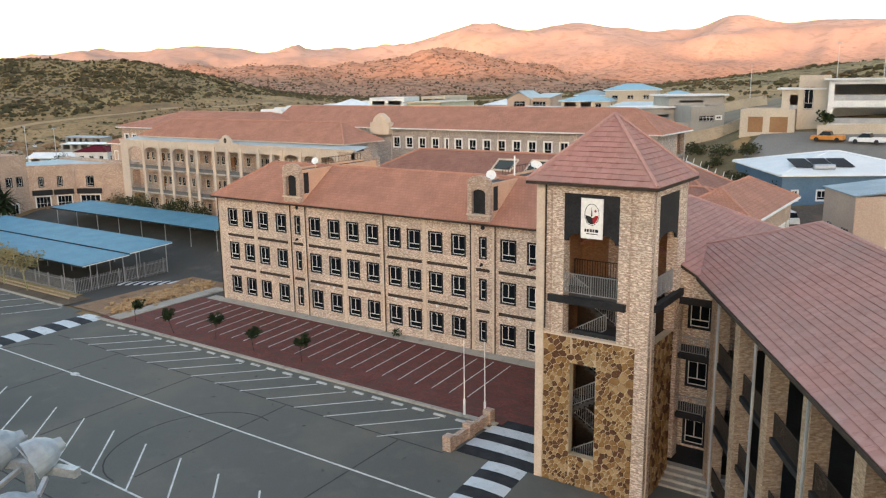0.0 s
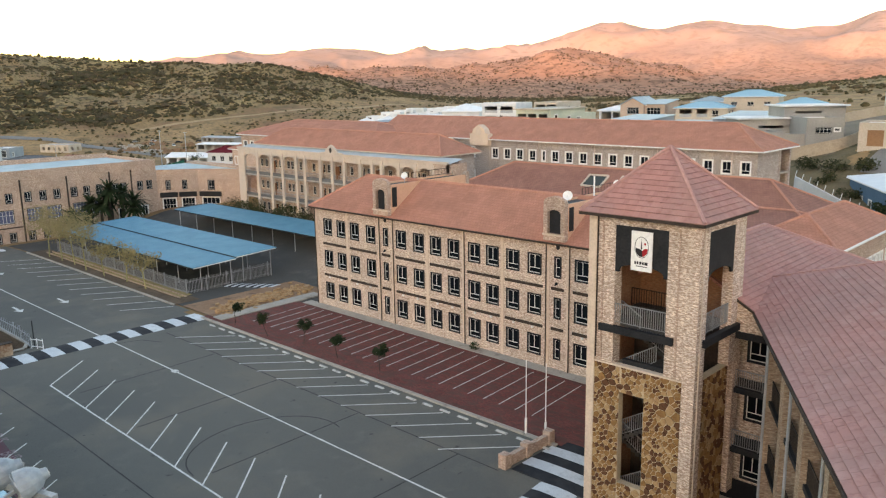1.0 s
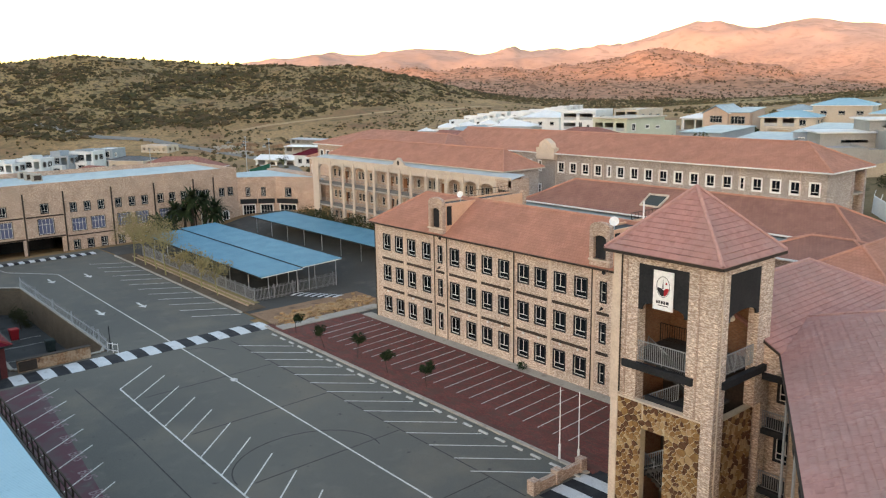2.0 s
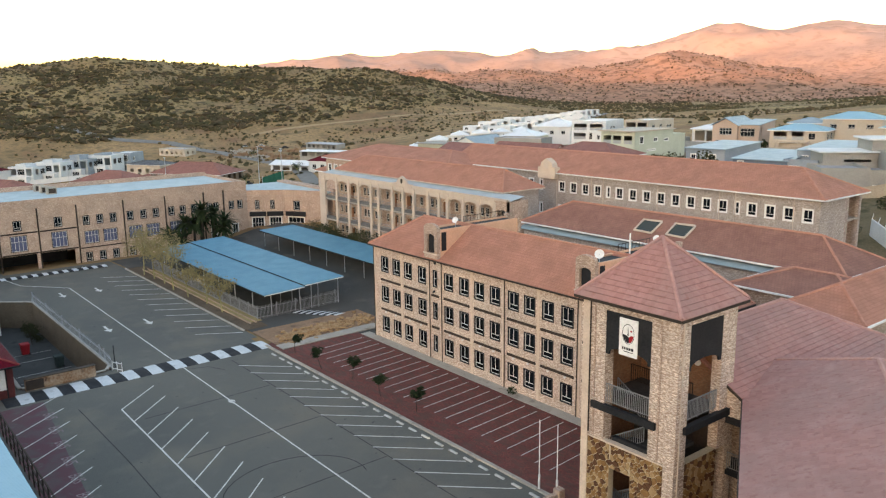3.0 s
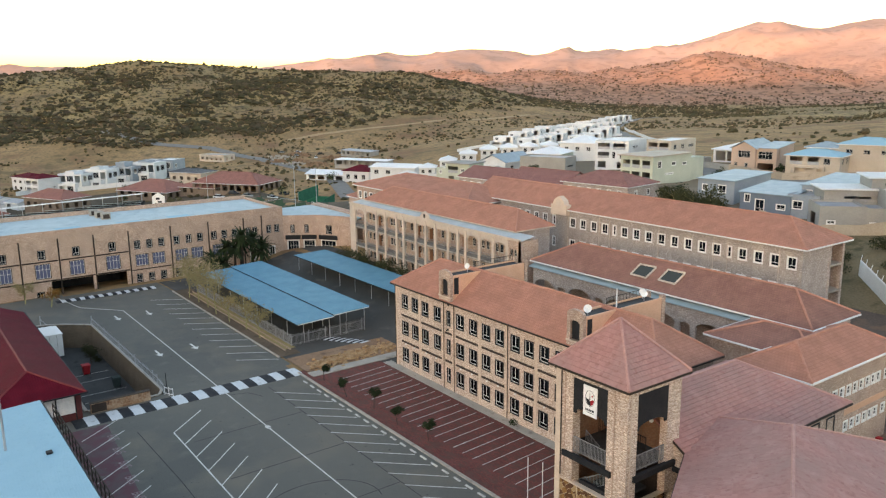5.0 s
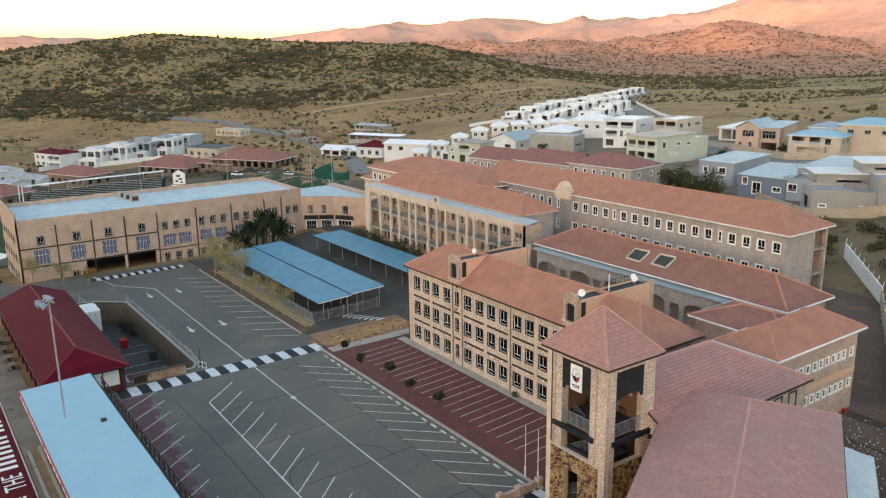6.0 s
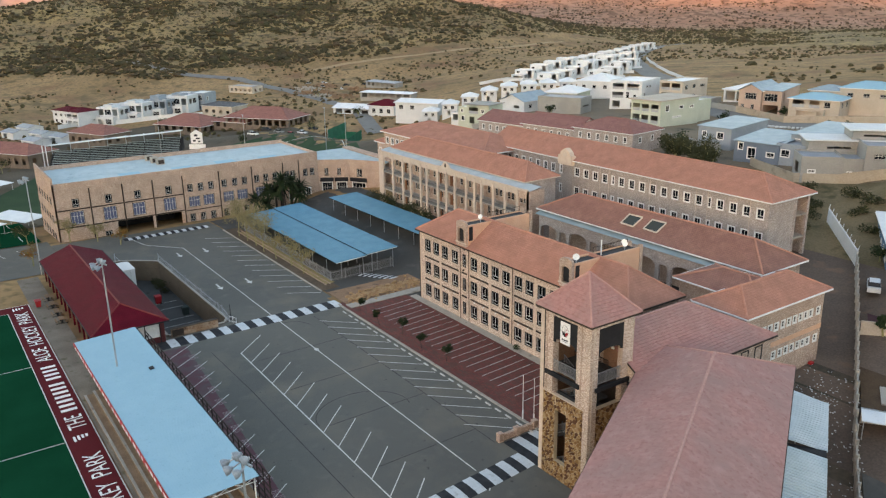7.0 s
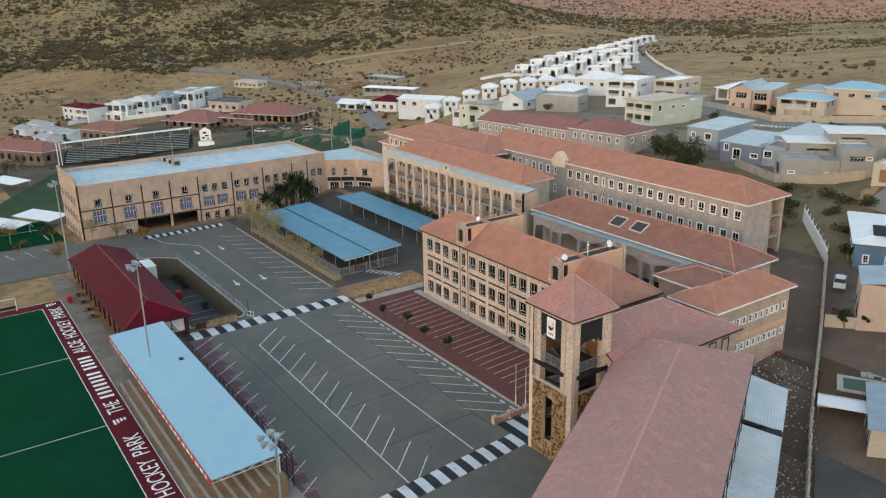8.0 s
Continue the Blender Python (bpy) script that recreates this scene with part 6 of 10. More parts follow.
# ---- carports ----
def carport(x0, x1, y0, y1, z0, z1, rows, label):
    c = thing("carport", ((x0 + x1) / 2, (y0 + y1) / 2, gz((x0 + x1) / 2, (y0 + y1) / 2)), label, "carport", "carports")
    k = rows
    for r in range(k):
        ya, yb = y0 + (y1 - y0) * r / k, y0 + (y1 - y0) * (r + 1) / k
        dz = 0.42 * r
        part("roof_sheet", Shape().slab([(x0, ya, z0 + dz), (x1, ya, z0 + dz), (x1, yb + 0.15, z1 + dz), (x0, yb + 0.15, z1 + dz)], 0.05), BLUER, c, "blue profiled roof sheet")
        part("edge_beam", Shape().beam((x0, ya, z0 + dz - 0.12), (x1, ya, z0 + dz - 0.12), 0.09, 0.16), DARK, c)
        part("end_beam", Shape().beam((x1 - 0.05, ya, z0 + dz - 0.1), (x1 - 0.05, yb, z1 + dz - 0.1), 0.08, 0.14), WHITE, c)
        n = int((x1 - x0) / 5.4)
        for i in range(n + 1):
            xx = x0 + 0.5 + (x1 - x0 - 1) * i / n
            for yy in ((ya + 1.2, yb - 0.6) if k > 1 else (ya + 0.8, yb - 0.9)):
                g = gz(xx, yy)
                part("post", Shape().tube((xx, yy, g), (xx, yy, z0 + dz + 0.0), 0.06), STEEL, c)
    return c


carport(-122, -81.8, 48.6, 60.6, 3.1, 3.35, 2, "double carport with blue sheet roofs on steel posts")
carport(-120.5, -81.5, 66.9, 73.6, 4.3, 4.5, 1, "long carport with a blue sheet roof on steel posts")


def palisade(pts, label, h=1.8, step=0.2, mat=GREYM):
    f = thing("palisade_fence", (*pts[0], gz(*pts[0])), label, "fence")
    picket = Shape().box(-0.02, -0.02, 0, 0.02, 0.02, h).data("picket", mat)
    post = Shape().box(-0.05, -0.05, 0, 0.05, 0.05, h + 0.12).data("post", mat)
    for p, q in zip(pts, pts[1:]):
        n = max(2, round(math.hypot(q[0] - p[0], q[1] - p[1]) / step))
        for i in range(n + 1):
            x, y = p[0] + (q[0] - p[0]) * i / n, p[1] + (q[1] - p[1]) * i / n
            stout = i % 14 == 0
            part("post" if stout else "picket", post if stout else picket, None, f, at=Matrix.Translation((x, y, gz(x, y))))
        for zz in (0.3, h - 0.3):
            part("rail", Shape().beam((*p, gz(*p) + zz), (*q, gz(*q) + zz), 0.05), mat, f)
    return f


palisade([(-121, 47.6), (-81.9, 47.6)], "grey palisade fence in front of the carport")
palisade([(-81.9, 47.6), (-82.1, 53.6)], "grey palisade gate at the carport's end")
palisade([(-82.1, 54.0), (-82.5, 60.0)], "grey palisade gate at the carport's end")
palisade([(-115.4, 20.6), (-114.0, 23.5), (-111.4, 26.6), (-110.6, 27.1), (-78.2, 27.45), (-74.9, 27.2)], "pale palisade fence on the yard's retaining wall", 1.5, 0.55, STEEL)
YARD_BRICK = brick("stained_brown_brick", (0.15, 0.105, 0.07), (0.24, 0.175, 0.12), (0.17, 0.135, 0.10), odd=(0.10, 0.075, 0.055), spread=0.6)
YARD_TAR = plain("dark_yard_paving", (0.058, 0.06, 0.06), (0.09, 0.09, 0.086), 0.9, 6.0, 0.25, 0.006, stain=(0.045, 0.045, 0.042))
YARD_RIM = ((-115.2, 18.5), (-115.2, 21.0), (-113.9, 23.4), (-111.3, 26.5), (-110.6, 26.95), (-76.6, 27.3), (-75.2, 26.6), (-75.2, 18.5), (-115.2, 18.5))
yw = tagged(new("yard_retaining_wall"), "stained brown brick retaining wall round the sunken yard", "wall", kind="structure")
BASE[yw.name] = Matrix.Identity(4)
for p, q in zip(YARD_RIM, YARD_RIM[1:]):
    d = Vector((q[0] - p[0], q[1] - p[1], 0)).normalized()
    o = Vector((-d.y, d.x, 0)) * 0.15
    part("wall_length", Shape().beam((p[0] + o.x, p[1] + o.y, YARD_Z / 2 - 0.1), (q[0] + o.x, q[1] + o.y, YARD_Z / 2 - 0.1), 0.3, -YARD_Z + 0.4), YARD_BRICK, yw)
    part("coping", Shape().beam((p[0] + o.x, p[1] + o.y, 0.15), (q[0] + o.x, q[1] + o.y, 0.15), 0.36, 0.1), CONC, yw, "weathered concrete coping")
wb = thing("rusty_bench_wall", (-73.8, 22, 0), "low wall faced with rusty orange panels", "low wall")
part("wall", Shape().box(-74.7, 18.7, 0, -74.2, 25.4, 1.2), plain("rusty_panel", (0.24, 0.11, 0.05), (0.52, 0.40, 0.29), 0.8, 5.0, 0.75, 0.01, stain=(0.07, 0.04, 0.028)), wb)
part("cap", Shape().box(-74.78, 18.66, 1.2, -74.12, 25.44, 1.26), BROWN, wb, "rusted cap")
part("end_panel", Shape().box(-74.2, 18.75, 0.1, -74.14, 20.4, 1.1), BROWN, wb, "blackened end panel")
solid("sunken_yard", Shape().box(-115.2, 18.5, YARD_Z - 0.3, -75.2, 27.3, YARD_Z), YARD_TAR, "dark paved yard sunk beside the clubhouse", "pavement", kind="structure")
for xx, ya, yb in ((-98.9, 21.0, 26.3), (-95.8, 21.0, 26.4), (-90.4, 20.6, 26.6), (-87.6, 20.6, 26.6)):
    line((xx, ya), (xx, yb), 0.09, YARD_Z + 0.012, group="yard bay lines")


def wheeled_bin(x, y, z, k, mat, label):
    b = thing("yard_bin", (x, y, z), label, "bin", "yard bins")
    part("body", Shape().hexa([(x - 0.36 * k, y - 0.34 * k, z + 0.06), (x + 0.36 * k, y - 0.34 * k, z + 0.06), (x + 0.36 * k, y + 0.34 * k, z + 0.06), (x - 0.36 * k, y + 0.34 * k, z + 0.06), (x - 0.45 * k, y - 0.45 * k, z + 1.15 * k), (x + 0.45 * k, y - 0.45 * k, z + 1.15 * k), (x + 0.45 * k, y + 0.45 * k, z + 1.15 * k), (x - 0.45 * k, y + 0.45 * k, z + 1.15 * k)]), mat, b)
    part("lid", Shape().hexa([(x - 0.5 * k, y - 0.5 * k, z + 1.15 * k), (x + 0.5 * k, y - 0.5 * k, z + 1.15 * k), (x + 0.5 * k, y + 0.5 * k, z + 1.15 * k), (x - 0.5 * k, y + 0.5 * k, z + 1.15 * k), (x - 0.44 * k, y - 0.44 * k, z + 1.26 * k), (x + 0.44 * k, y - 0.44 * k, z + 1.26 * k), (x + 0.44 * k, y + 0.44 * k, z + 1.26 * k), (x - 0.44 * k, y + 0.44 * k, z + 1.26 * k)]), mat, b)
    for o in (-0.34, 0.34):
        part("wheel", Shape().tube((x + o * k - 0.04, y + 0.36 * k, z + 0.1), (x + o * k + 0.04, y + 0.36 * k, z + 0.1), 0.1, n=10), DARK, b)
    return b


wheeled_bin(-99.2, 23.4, YARD_Z, 1.15, REDP, "red wheeled bin standing in the sunken yard")
wheeled_bin(-91.4, 25.6, YARD_Z, 1.15, plain("dark_green_bin", (0.035, 0.05, 0.048), (0.055, 0.075, 0.07), 0.6, 6.0, 0.8), "dark green bin beside the retaining wall")
gp = thing("gate_stub", (-74.6, 27.6, 0), "short white gate leaf at the fence's end", "gate")
for zz in (0.25, 0.95):
    part("gate_rail", Shape().beam((-74.9, 27.3, zz), (-73.6, 27.9, zz), 0.06), WHITE, gp)
for u in (0.0, 0.5, 1.0):
    part("gate_bar", Shape().tube((-74.9 + 1.3 * u, 27.3 + 0.6 * u, 0.02), (-74.9 + 1.3 * u, 27.3 + 0.6 * u, 1.1), 0.035), WHITE, gp)
pp = thing("dark_post", (-75.0, 27.6, 0.02), "slim dark post beside the gate", "post")
part("pole", Shape().tube((-75.0, 27.6, 0.02), (-75.0, 27.6, 2.7), 0.06, 0.05), DARK, pp)

# ---- rubble edge ----
def rubble():
    s = Shape()
    rng = random.Random(11)
    for i in range(420):
        u = rng.random()
        x = -72.5 + (-76.5 + 72.5) * u + rng.gauss(0, 0.9) + (3.0 * u)
        y = 46.0 + 13.0 * u + rng.gauss(0, 0.5)
        r = rng.uniform(0.12, 0.4)
        z = gz(x, y) + 0.0
        c = [(x + r * rng.uniform(0.6, 1.1) * math.cos(w), y + r * rng.uniform(0.6, 1.1) * math.sin(w)) for w in np.linspace(0, 6.283, 6)[:-1]]
        s.prism(c, z, z + r * rng.uniform(0.5, 1.0))
    return solid("rubble_bank", s, plain("orange_rubble", (0.34, 0.19, 0.09), (0.45, 0.30, 0.17), 0.95, 4.0, 1.0, 0.01), "bank of broken orange stone beside the block", "rubble", kind="stuff")


rubble()
solid("rubble_bed", drape(-77.5, -69.5, 44.6, 60, 0.06, 2.5), EARTH, "orange-brown earth strip under the rubble", "verge", kind="structure")
solid("rubble_path", Shape().box(-70.6, 44.4, 0.0, -68.9, 58.0, 0.16), CONC, "pale paved path beside the block", "pavement", kind="structure")


def heap(x, y, r, n, mat, label, seed):
    """A low heap of broken stone and scrap tipped on the plain."""
    s, rg = Shape(), random.Random(seed)
    for _ in range(n):
        u, w = r * rg.random() ** 0.6, rg.uniform(0, 6.283)
        cx, cy, q = x + u * math.cos(w) * 1.8, y + u * math.sin(w), rg.uniform(0.3, 1.1)
        z = gz(cx, cy) + max(0, (1 - u / r)) * r * 0.22
        a = rg.uniform(0, 1.5)
        s.prism([(cx + q * rg.uniform(0.5, 1.0) * math.cos(a + k * 1.2566), cy + q * rg.uniform(0.5, 1.0) * math.sin(a + k * 1.2566)) for k in range(5)], z - 0.8, z + q * rg.uniform(0.3, 0.9))
    return solid("tipped_heap", s, mat, label, "rubble heap", "tipped heaps", kind="stuff")


for i, (x, y, r, pale) in enumerate(((-452, 216, 7, 0), (-468, 226, 9, 1), (-440, 224, 6, 0), (-425, 214, 6, 1), (-410, 222, 8, 0), (-476, 244, 7, 0), (-398, 236, 6, 1), (-436, 246, 7, 0))):
    heap(x, y, r, 70, CONC if pale else EARTH, "tipped heap of pale rubble on the plain" if pale else "tipped heap of brown earth and scrap on the plain", i)


# ---- hockey pitch ----
solid("hockey_surround", Shape().box(-101.2, -60, -0.05, 30, 4.2, 0.03), TURFR, "dark red pitch surround", "sports pitch", kind="structure")
solid("hockey_turf", Shape().box(-98.3, -58, 0.0, 30, 0.95, 0.045), TURF, "deep green hockey turf", "sports pitch", kind="structure")
line((-98.3, 0.9), (30, 0.9), 0.12, 0.06, "white side line of the pitch", "pitch lines")
for x in (-98.3, -75.5, -52.6, -29.7):
    line((x, 0.9), (x, -57), 0.1, 0.06, "white cross line of the pitch", "pitch lines")
line((-101.0, 4.1), (30, 4.1), 0.12, 0.06, "white outer line of the surround", "pitch lines")
line((-101.1, -20), (-101.1, 4.1), 0.12, 0.06, "white outer line of the surround", "pitch lines")
solid("pitch_walk", Shape().box(-115, 4.3, -0.05, 25, 7.6, 0.025), WALKP, "stained brown-grey concrete walk beside the pitch", "pavement", kind="structure")


def word(text, x0, x1, y=3.55, height=1.85, z=0.05, paint=SIGNW, label="white painted capital letters on the red surround", group="pitch lettering"):
    """Painted capitals from x0 to x1; where they run down in x their tops point towards the pitch."""
    cu = bpy.data.curves.new("pitch_lettering", "FONT")
    cu.body, cu.size, cu.extrude = text, 2.5, 0.004
    ob = new("pitch_lettering", cu)
    me = bpy.data.meshes.new_from_object(ob.evaluated_get(bpy.context.evaluated_depsgraph_get()))
    bpy.data.objects.remove(ob)
    me.materials.clear()
    me.materials.append(paint)
    wide, high = max(v.co.x for v in me.vertices), max(v.co.y for v in me.vertices)
    me.transform(Matrix.Diagonal((abs(x0 - x1) / wide, height / high, 1, 1)))
    o = new("pitch_lettering", me)
    o.matrix_basis = pose(x0, y, z, 0, 0, 180 if x0 > x1 else 0)
    return tagged(o, label, "lettering", group, "structure")


MAUVE = plain("worn_mauve_paint", (0.22, 0.16, 0.165), (0.31, 0.25, 0.25), 0.9, 14.0, 1.6, 0.0, stain=(0.14, 0.10, 0.105))
for i in range(12):
    x = -66.9 + i * 3.57
    word("BUS", x, x + 1.7, 17.5 - 0.0955 * (x + 55.65), 0.95, 0.03, MAUVE, "worn pale letters in a bus bay", "bay lettering")


def bars(x0, n, step=1.32):
    for i in range(n):
        x = x0 - i * step
        solid("lettering_bar", Shape().box(x - 0.6, 1.75, 0.03, x, 3.5, 0.055), SIGNW, "white painted lettering bar on the surround", "lettering", "pitch lettering", "structure")


for shift in (0.0, 49.0):
    word("THE", -55.0 + shift, -58.6 + shift)
    bars(-60.0 + shift, 7)
    bars(-70.0 + shift, 4)
    word("ALOE", -76.4 + shift, -81.6 + shift)
    word("HOCKEY", -82.9 + shift, -91.2 + shift)
    word("PARK", -92.4 + shift, -97.8 + shift)
for x in (-52.8, -99.6):
    s = Shape()
    for i in range(4):
        s.box(x - 0.6, 1.7 + i * 0.42, 0.03, x + 0.6 - 0.2 * i, 1.95 + i * 0.42, 0.055)
    solid("lettering_emblem", s, SIGNW, "white painted emblem on the red surround", "lettering", "pitch lettering", "structure")


# ---- grandstand along the pitch ----
def grandstand():
    g = thing("grandstand", (-48, 9, 0), "small grandstand with concrete tiers and a pale blue sheet roof", "grandstand")
    for i in range(8):
        tp = part("tier", Shape().box(-62.4, 4.7 + i * 1.02, 0, -26.5, 4.7 + (i + 1) * 1.02, 0.3 + 0.3 * i), plain_tier, g, "brown stained concrete tier")
        part("nosing", Shape().box(-62.4, 4.7 + i * 1.02, 0.3 + 0.3 * i, -26.5, 4.98 + i * 1.02, 0.345 + 0.3 * i), CONC, tp, "pale concrete nosing")
    part("roof_sheet", Shape().slab([(-69.2, 5.5, 4.55), (-27.2, 5.5, 4.55), (-27.2, 12.9, 4.85), (-69.2, 12.9, 4.85)], 0.05), PALER, g, "pale blue profiled roof sheet")
    part("front_banner", Shape().box(-69.2, 5.38, 3.95, -27.2, 5.46, 4.55), REDP, g, "red banner along the roof edge")
    for i in range(28):
        x = -68.0 + i * 1.45
        part("banner_bar", Shape().box(x, 5.35, 4.08, x + (0.9 if i % 3 else 0.5), 5.38, 4.42), SIGNW, g, "white lettering bar")
    for k in range(9):
        x = -68.8 + k * 5.15
        part("rear_post", Shape().tube((x, 12.6, 0), (x, 12.6, 4.75), 0.07), WHITE, g)
        tr = Shape()
        for i in range(6):
            ya, yb = 5.6 + i * 1.2, 5.6 + (i + 1) * 1.2
            za, zb = 4.45 + 0.04 * i, 4.45 + 0.04 * (i + 1)
            tr.beam((x, ya, za), (x, yb, zb), 0.06)
            tr.beam((x, ya, za - 0.55), (x, yb, zb - 0.55), 0.06)
            tr.beam((x, ya, za - 0.55 * (i % 2)), (x, yb, zb - 0.55 * ((i + 1) % 2)), 0.045)
        part("roof_truss", tr, WHITE, g, "white steel lattice truss")
    rr = Shape()
    for z in (0.8, 1.5, 2.2, 2.9, 3.6, 4.2):
        rr.beam((-69, 14.0, z), (-27.4, 14.0, z), 0.09)
    for k in range(28):
        rr.beam((-69 + k * 1.53, 14.0, 0), (-69 + k * 1.53, 14.0, 4.25), 0.09)
    part("rear_rail", rr, BROWN, g, "dark steel rail behind the stand")
    part("rear_gutter", Shape().beam((-69.2, 13.0, 4.75), (-27.2, 13.0, 4.75), 0.14, 0.14), DARK, g)
    part("roof_hatch", Shape().box(-55.6, 11.0, 4.78, -55.0, 11.5, 4.95), DARK, g)


plain_tier = plain("stained_tier", (0.20, 0.13, 0.085), (0.30, 0.20, 0.13), 0.9, 6.0, 0.7, 0.01)
grandstand()
solid("stand_foot", Shape().box(-72, 7.5, -0.05, -24, 14.2, 0.05), PAVE, "grey paving under the grandstand", "pavement", kind="structure")


LAMPG = plain("lamp_housing", (0.22, 0.26, 0.29), (0.31, 0.35, 0.38), 0.35, 9.0, 0.8, 0.0)


def floodlight(x, y, h, label):
    f = thing("floodlight_mast", (x, y, 0), label, "floodlight", "floodlights")
    part("mast", Shape().tube((x, y, 0), (x, y, h), 0.13, 0.075), STEEL, f)
    part("crossarm", Shape().beam((x - 0.9, y - 0.3, h), (x + 0.9, y + 0.3, h), 0.14), STEEL, f)
    for i, (dx, dy, dz) in enumerate(((-0.8, -0.5, -0.15), (0.0, -0.6, -0.2), (0.8, -0.3, -0.15), (-0.4, 0.2, 0.35), (0.4, 0.4, 0.35))):
        a = Vector((x + dx, y + dy, h + dz))
        bell, ax = Shape(), Vector((-0.14, -0.5, -0.17))
        for u0, u1, r0, r1 in ((0.0, 0.2, 0.10, 0.13), (0.2, 0.35, 0.13, 0.22), (0.35, 0.55, 0.22, 0.285), (0.55, 0.8, 0.285, 0.315), (0.8, 1.0, 0.315, 0.325)):
            bell.tube(a + ax * u0, a + ax * u1, r0, r1, n=18)
        hd = part("lamp_head", bell, LAMPG, f, "grey bell-shaped lamp")
        part("lens", Shape().tube(a + Vector((-0.14, -0.5, -0.17)), a + Vector((-0.142, -0.51, -0.175)), 0.31, n=14), STEEL, hd)
        part("bracket", Shape().beam(a, (x + dx * 0.8, y + dy * 0.2, h), 0.07), STEEL, f)


floodlight(-58.6, 8.2, 17.3, "tall grey floodlight mast with bell lamps through the stand")
floodlight(-11.2, 6.3, 16.9, "tall grey floodlight mast with bell lamps beside the hall")
floodlight(-115.7, 8.4, 17.0, "tall grey floodlight mast beyond the pitch corner")


# ---- clubhouse with a maroon roof ----
def clubhouse():
    c = thing("clubhouse", (-92, 13, 0), "long clubhouse under a maroon sheet hip roof", "building")
    hip_roof(c, -112.5, -72.4, 8.0, 18.1, 3.5, 5.5, MAROON, hips=(False, True), gutter=DARK, caps=plain("maroon_ridge", (0.16, 0.028, 0.03), (0.21, 0.042, 0.042), 0.6))
    part("wall", Shape().box(-112, 10.6, 0, -73.6, 17.6, 3.4), PEACH, c)
    PLUM = plain("plum_brick_paint", (0.10, 0.03, 0.03), (0.14, 0.045, 0.042), 0.85, 8.0, 0.5)
    part("end_plinth", Shape().box(-73.6, 10.6, 0, -73.44, 17.62, 0.88), PLUM, c, "dark red end plinth")
    part("end_pier", Shape().box(-73.6, 17.02, 0.88, -73.44, 17.62, 3.4), PLUM, c, "dark red end pier")
    part("yard_wall", Shape().box(-112, 17.602, 0, -73.6, 17.66, 3.4), PLUM, c, "dark red wall to the yard")
    part("end_panel", Shape().box(-73.62, 11.0, 0.9, -73.5, 17.0, 2.9), SIGNW, c, "white boarded end")
    for yy in (11.0, 13.0, 15.0, 17.0):
        part("end_post", Shape().box(-73.5, yy - 0.06, 0, -73.38, yy + 0.06, 3.3), DARK, c)
    for i in range(12):
        x = -111.5 + i * 3.4
        part("veranda_post", Shape().box(x - 0.12, 8.35, 0, x + 0.12, 8.6, 3.3), MAROON, c, "dark red veranda post")
    for i in range(5):
        x = -108 + i * 7
        # flat dark plate on the solid wall stands for the shade of a doorway
        part("opening", Shape().box(x, 10.52, 0.2, x + 3.2, 10.58, 2.6), DARK, c, "dark plate standing for a doorway's shade")


clubhouse()
for i, x in enumerate((-101.5, -97.5, -93.5, -90.0)):
    tb = thing("picnic_set", (x, 7.0, 0), "dark red picnic table with benches", "picnic table", "picnic tables")
    part("top", Shape().box(x - 0.8, 6.7, 0.68, x + 0.8, 7.4, 0.74), plain_tier, tb)
    part("bench", Shape().box(x - 0.8, 6.2, 0.4, x + 0.8, 6.45, 0.45), plain_tier, tb)
    part("bench", Shape().box(x - 0.8, 7.65, 0.4, x + 0.8, 7.9, 0.45), plain_tier, tb)
    for s_ in (-0.6, 0.6):
        part("leg", Shape().box(x + s_ - 0.05, 6.25, 0, x + s_ + 0.05, 7.85, 0.06).box(x + s_ - 0.05, 6.9, 0, x + s_ + 0.05, 7.2, 0.68), DARK, tb)
ct = thing("site_container", (-111.0, 21.3, YARD_Z), "tall white box container in the sunken yard", "container")
part("body", Shape().box(-114.6, 19.9, YARD_Z + 0.15, -109.4, 22.5, -0.1), SIGNW, ct)
part("roof_edge", Shape().box(-114.68, 19.82, -0.1, -109.32, 22.58, 0.0), SIGNW, ct)
part("base", Shape().box(-114.4, 20.0, YARD_Z, -109.6, 22.4, YARD_Z + 0.15), DARK, ct)
for yy in (20.7, 21.7):
    part("door_seam", Shape().box(-109.4, yy - 0.02, YARD_Z + 0.2, -109.38, yy + 0.02, -0.2), CONC, ct)
hg_ = thing("hockey_goal", (-101.8, -4.5, 0.03), "white framed hockey goal on the red surround", "goal")
for yy in (-7.2, -2.6):
    part("post", Shape().tube((-100.3, yy, 0.03), (-100.3, yy, 2.2), 0.06), WHITE, hg_)
    part("brace", Shape().tube((-100.3, yy, 2.2), (-102.3, yy, 0.1), 0.04), WHITE, hg_)
part("crossbar", Shape().tube((-100.3, -7.2, 2.2), (-100.3, -2.6, 2.2), 0.06), WHITE, hg_)
part("backboard", Shape().box(-101.6, -7.2, 0.03, -101.5, -2.6, 0.5), DARK, hg_)
sk_ = thing("red_skip", (-99.2, 5.3, 0), "small red bin beside the pitch", "bin")
part("body", Shape().hexa([(-99.6, 5.0, 0.03), (-98.8, 5.0, 0.03), (-98.8, 5.6, 0.03), (-99.6, 5.6, 0.03), (-99.75, 4.9, 1.0), (-98.65, 4.9, 1.0), (-98.65, 5.7, 1.0), (-99.75, 5.7, 1.0)]), REDP, sk_)
part("lid", Shape().box(-99.8, 4.85, 1.0, -98.6, 5.75, 1.06), REDP, sk_)


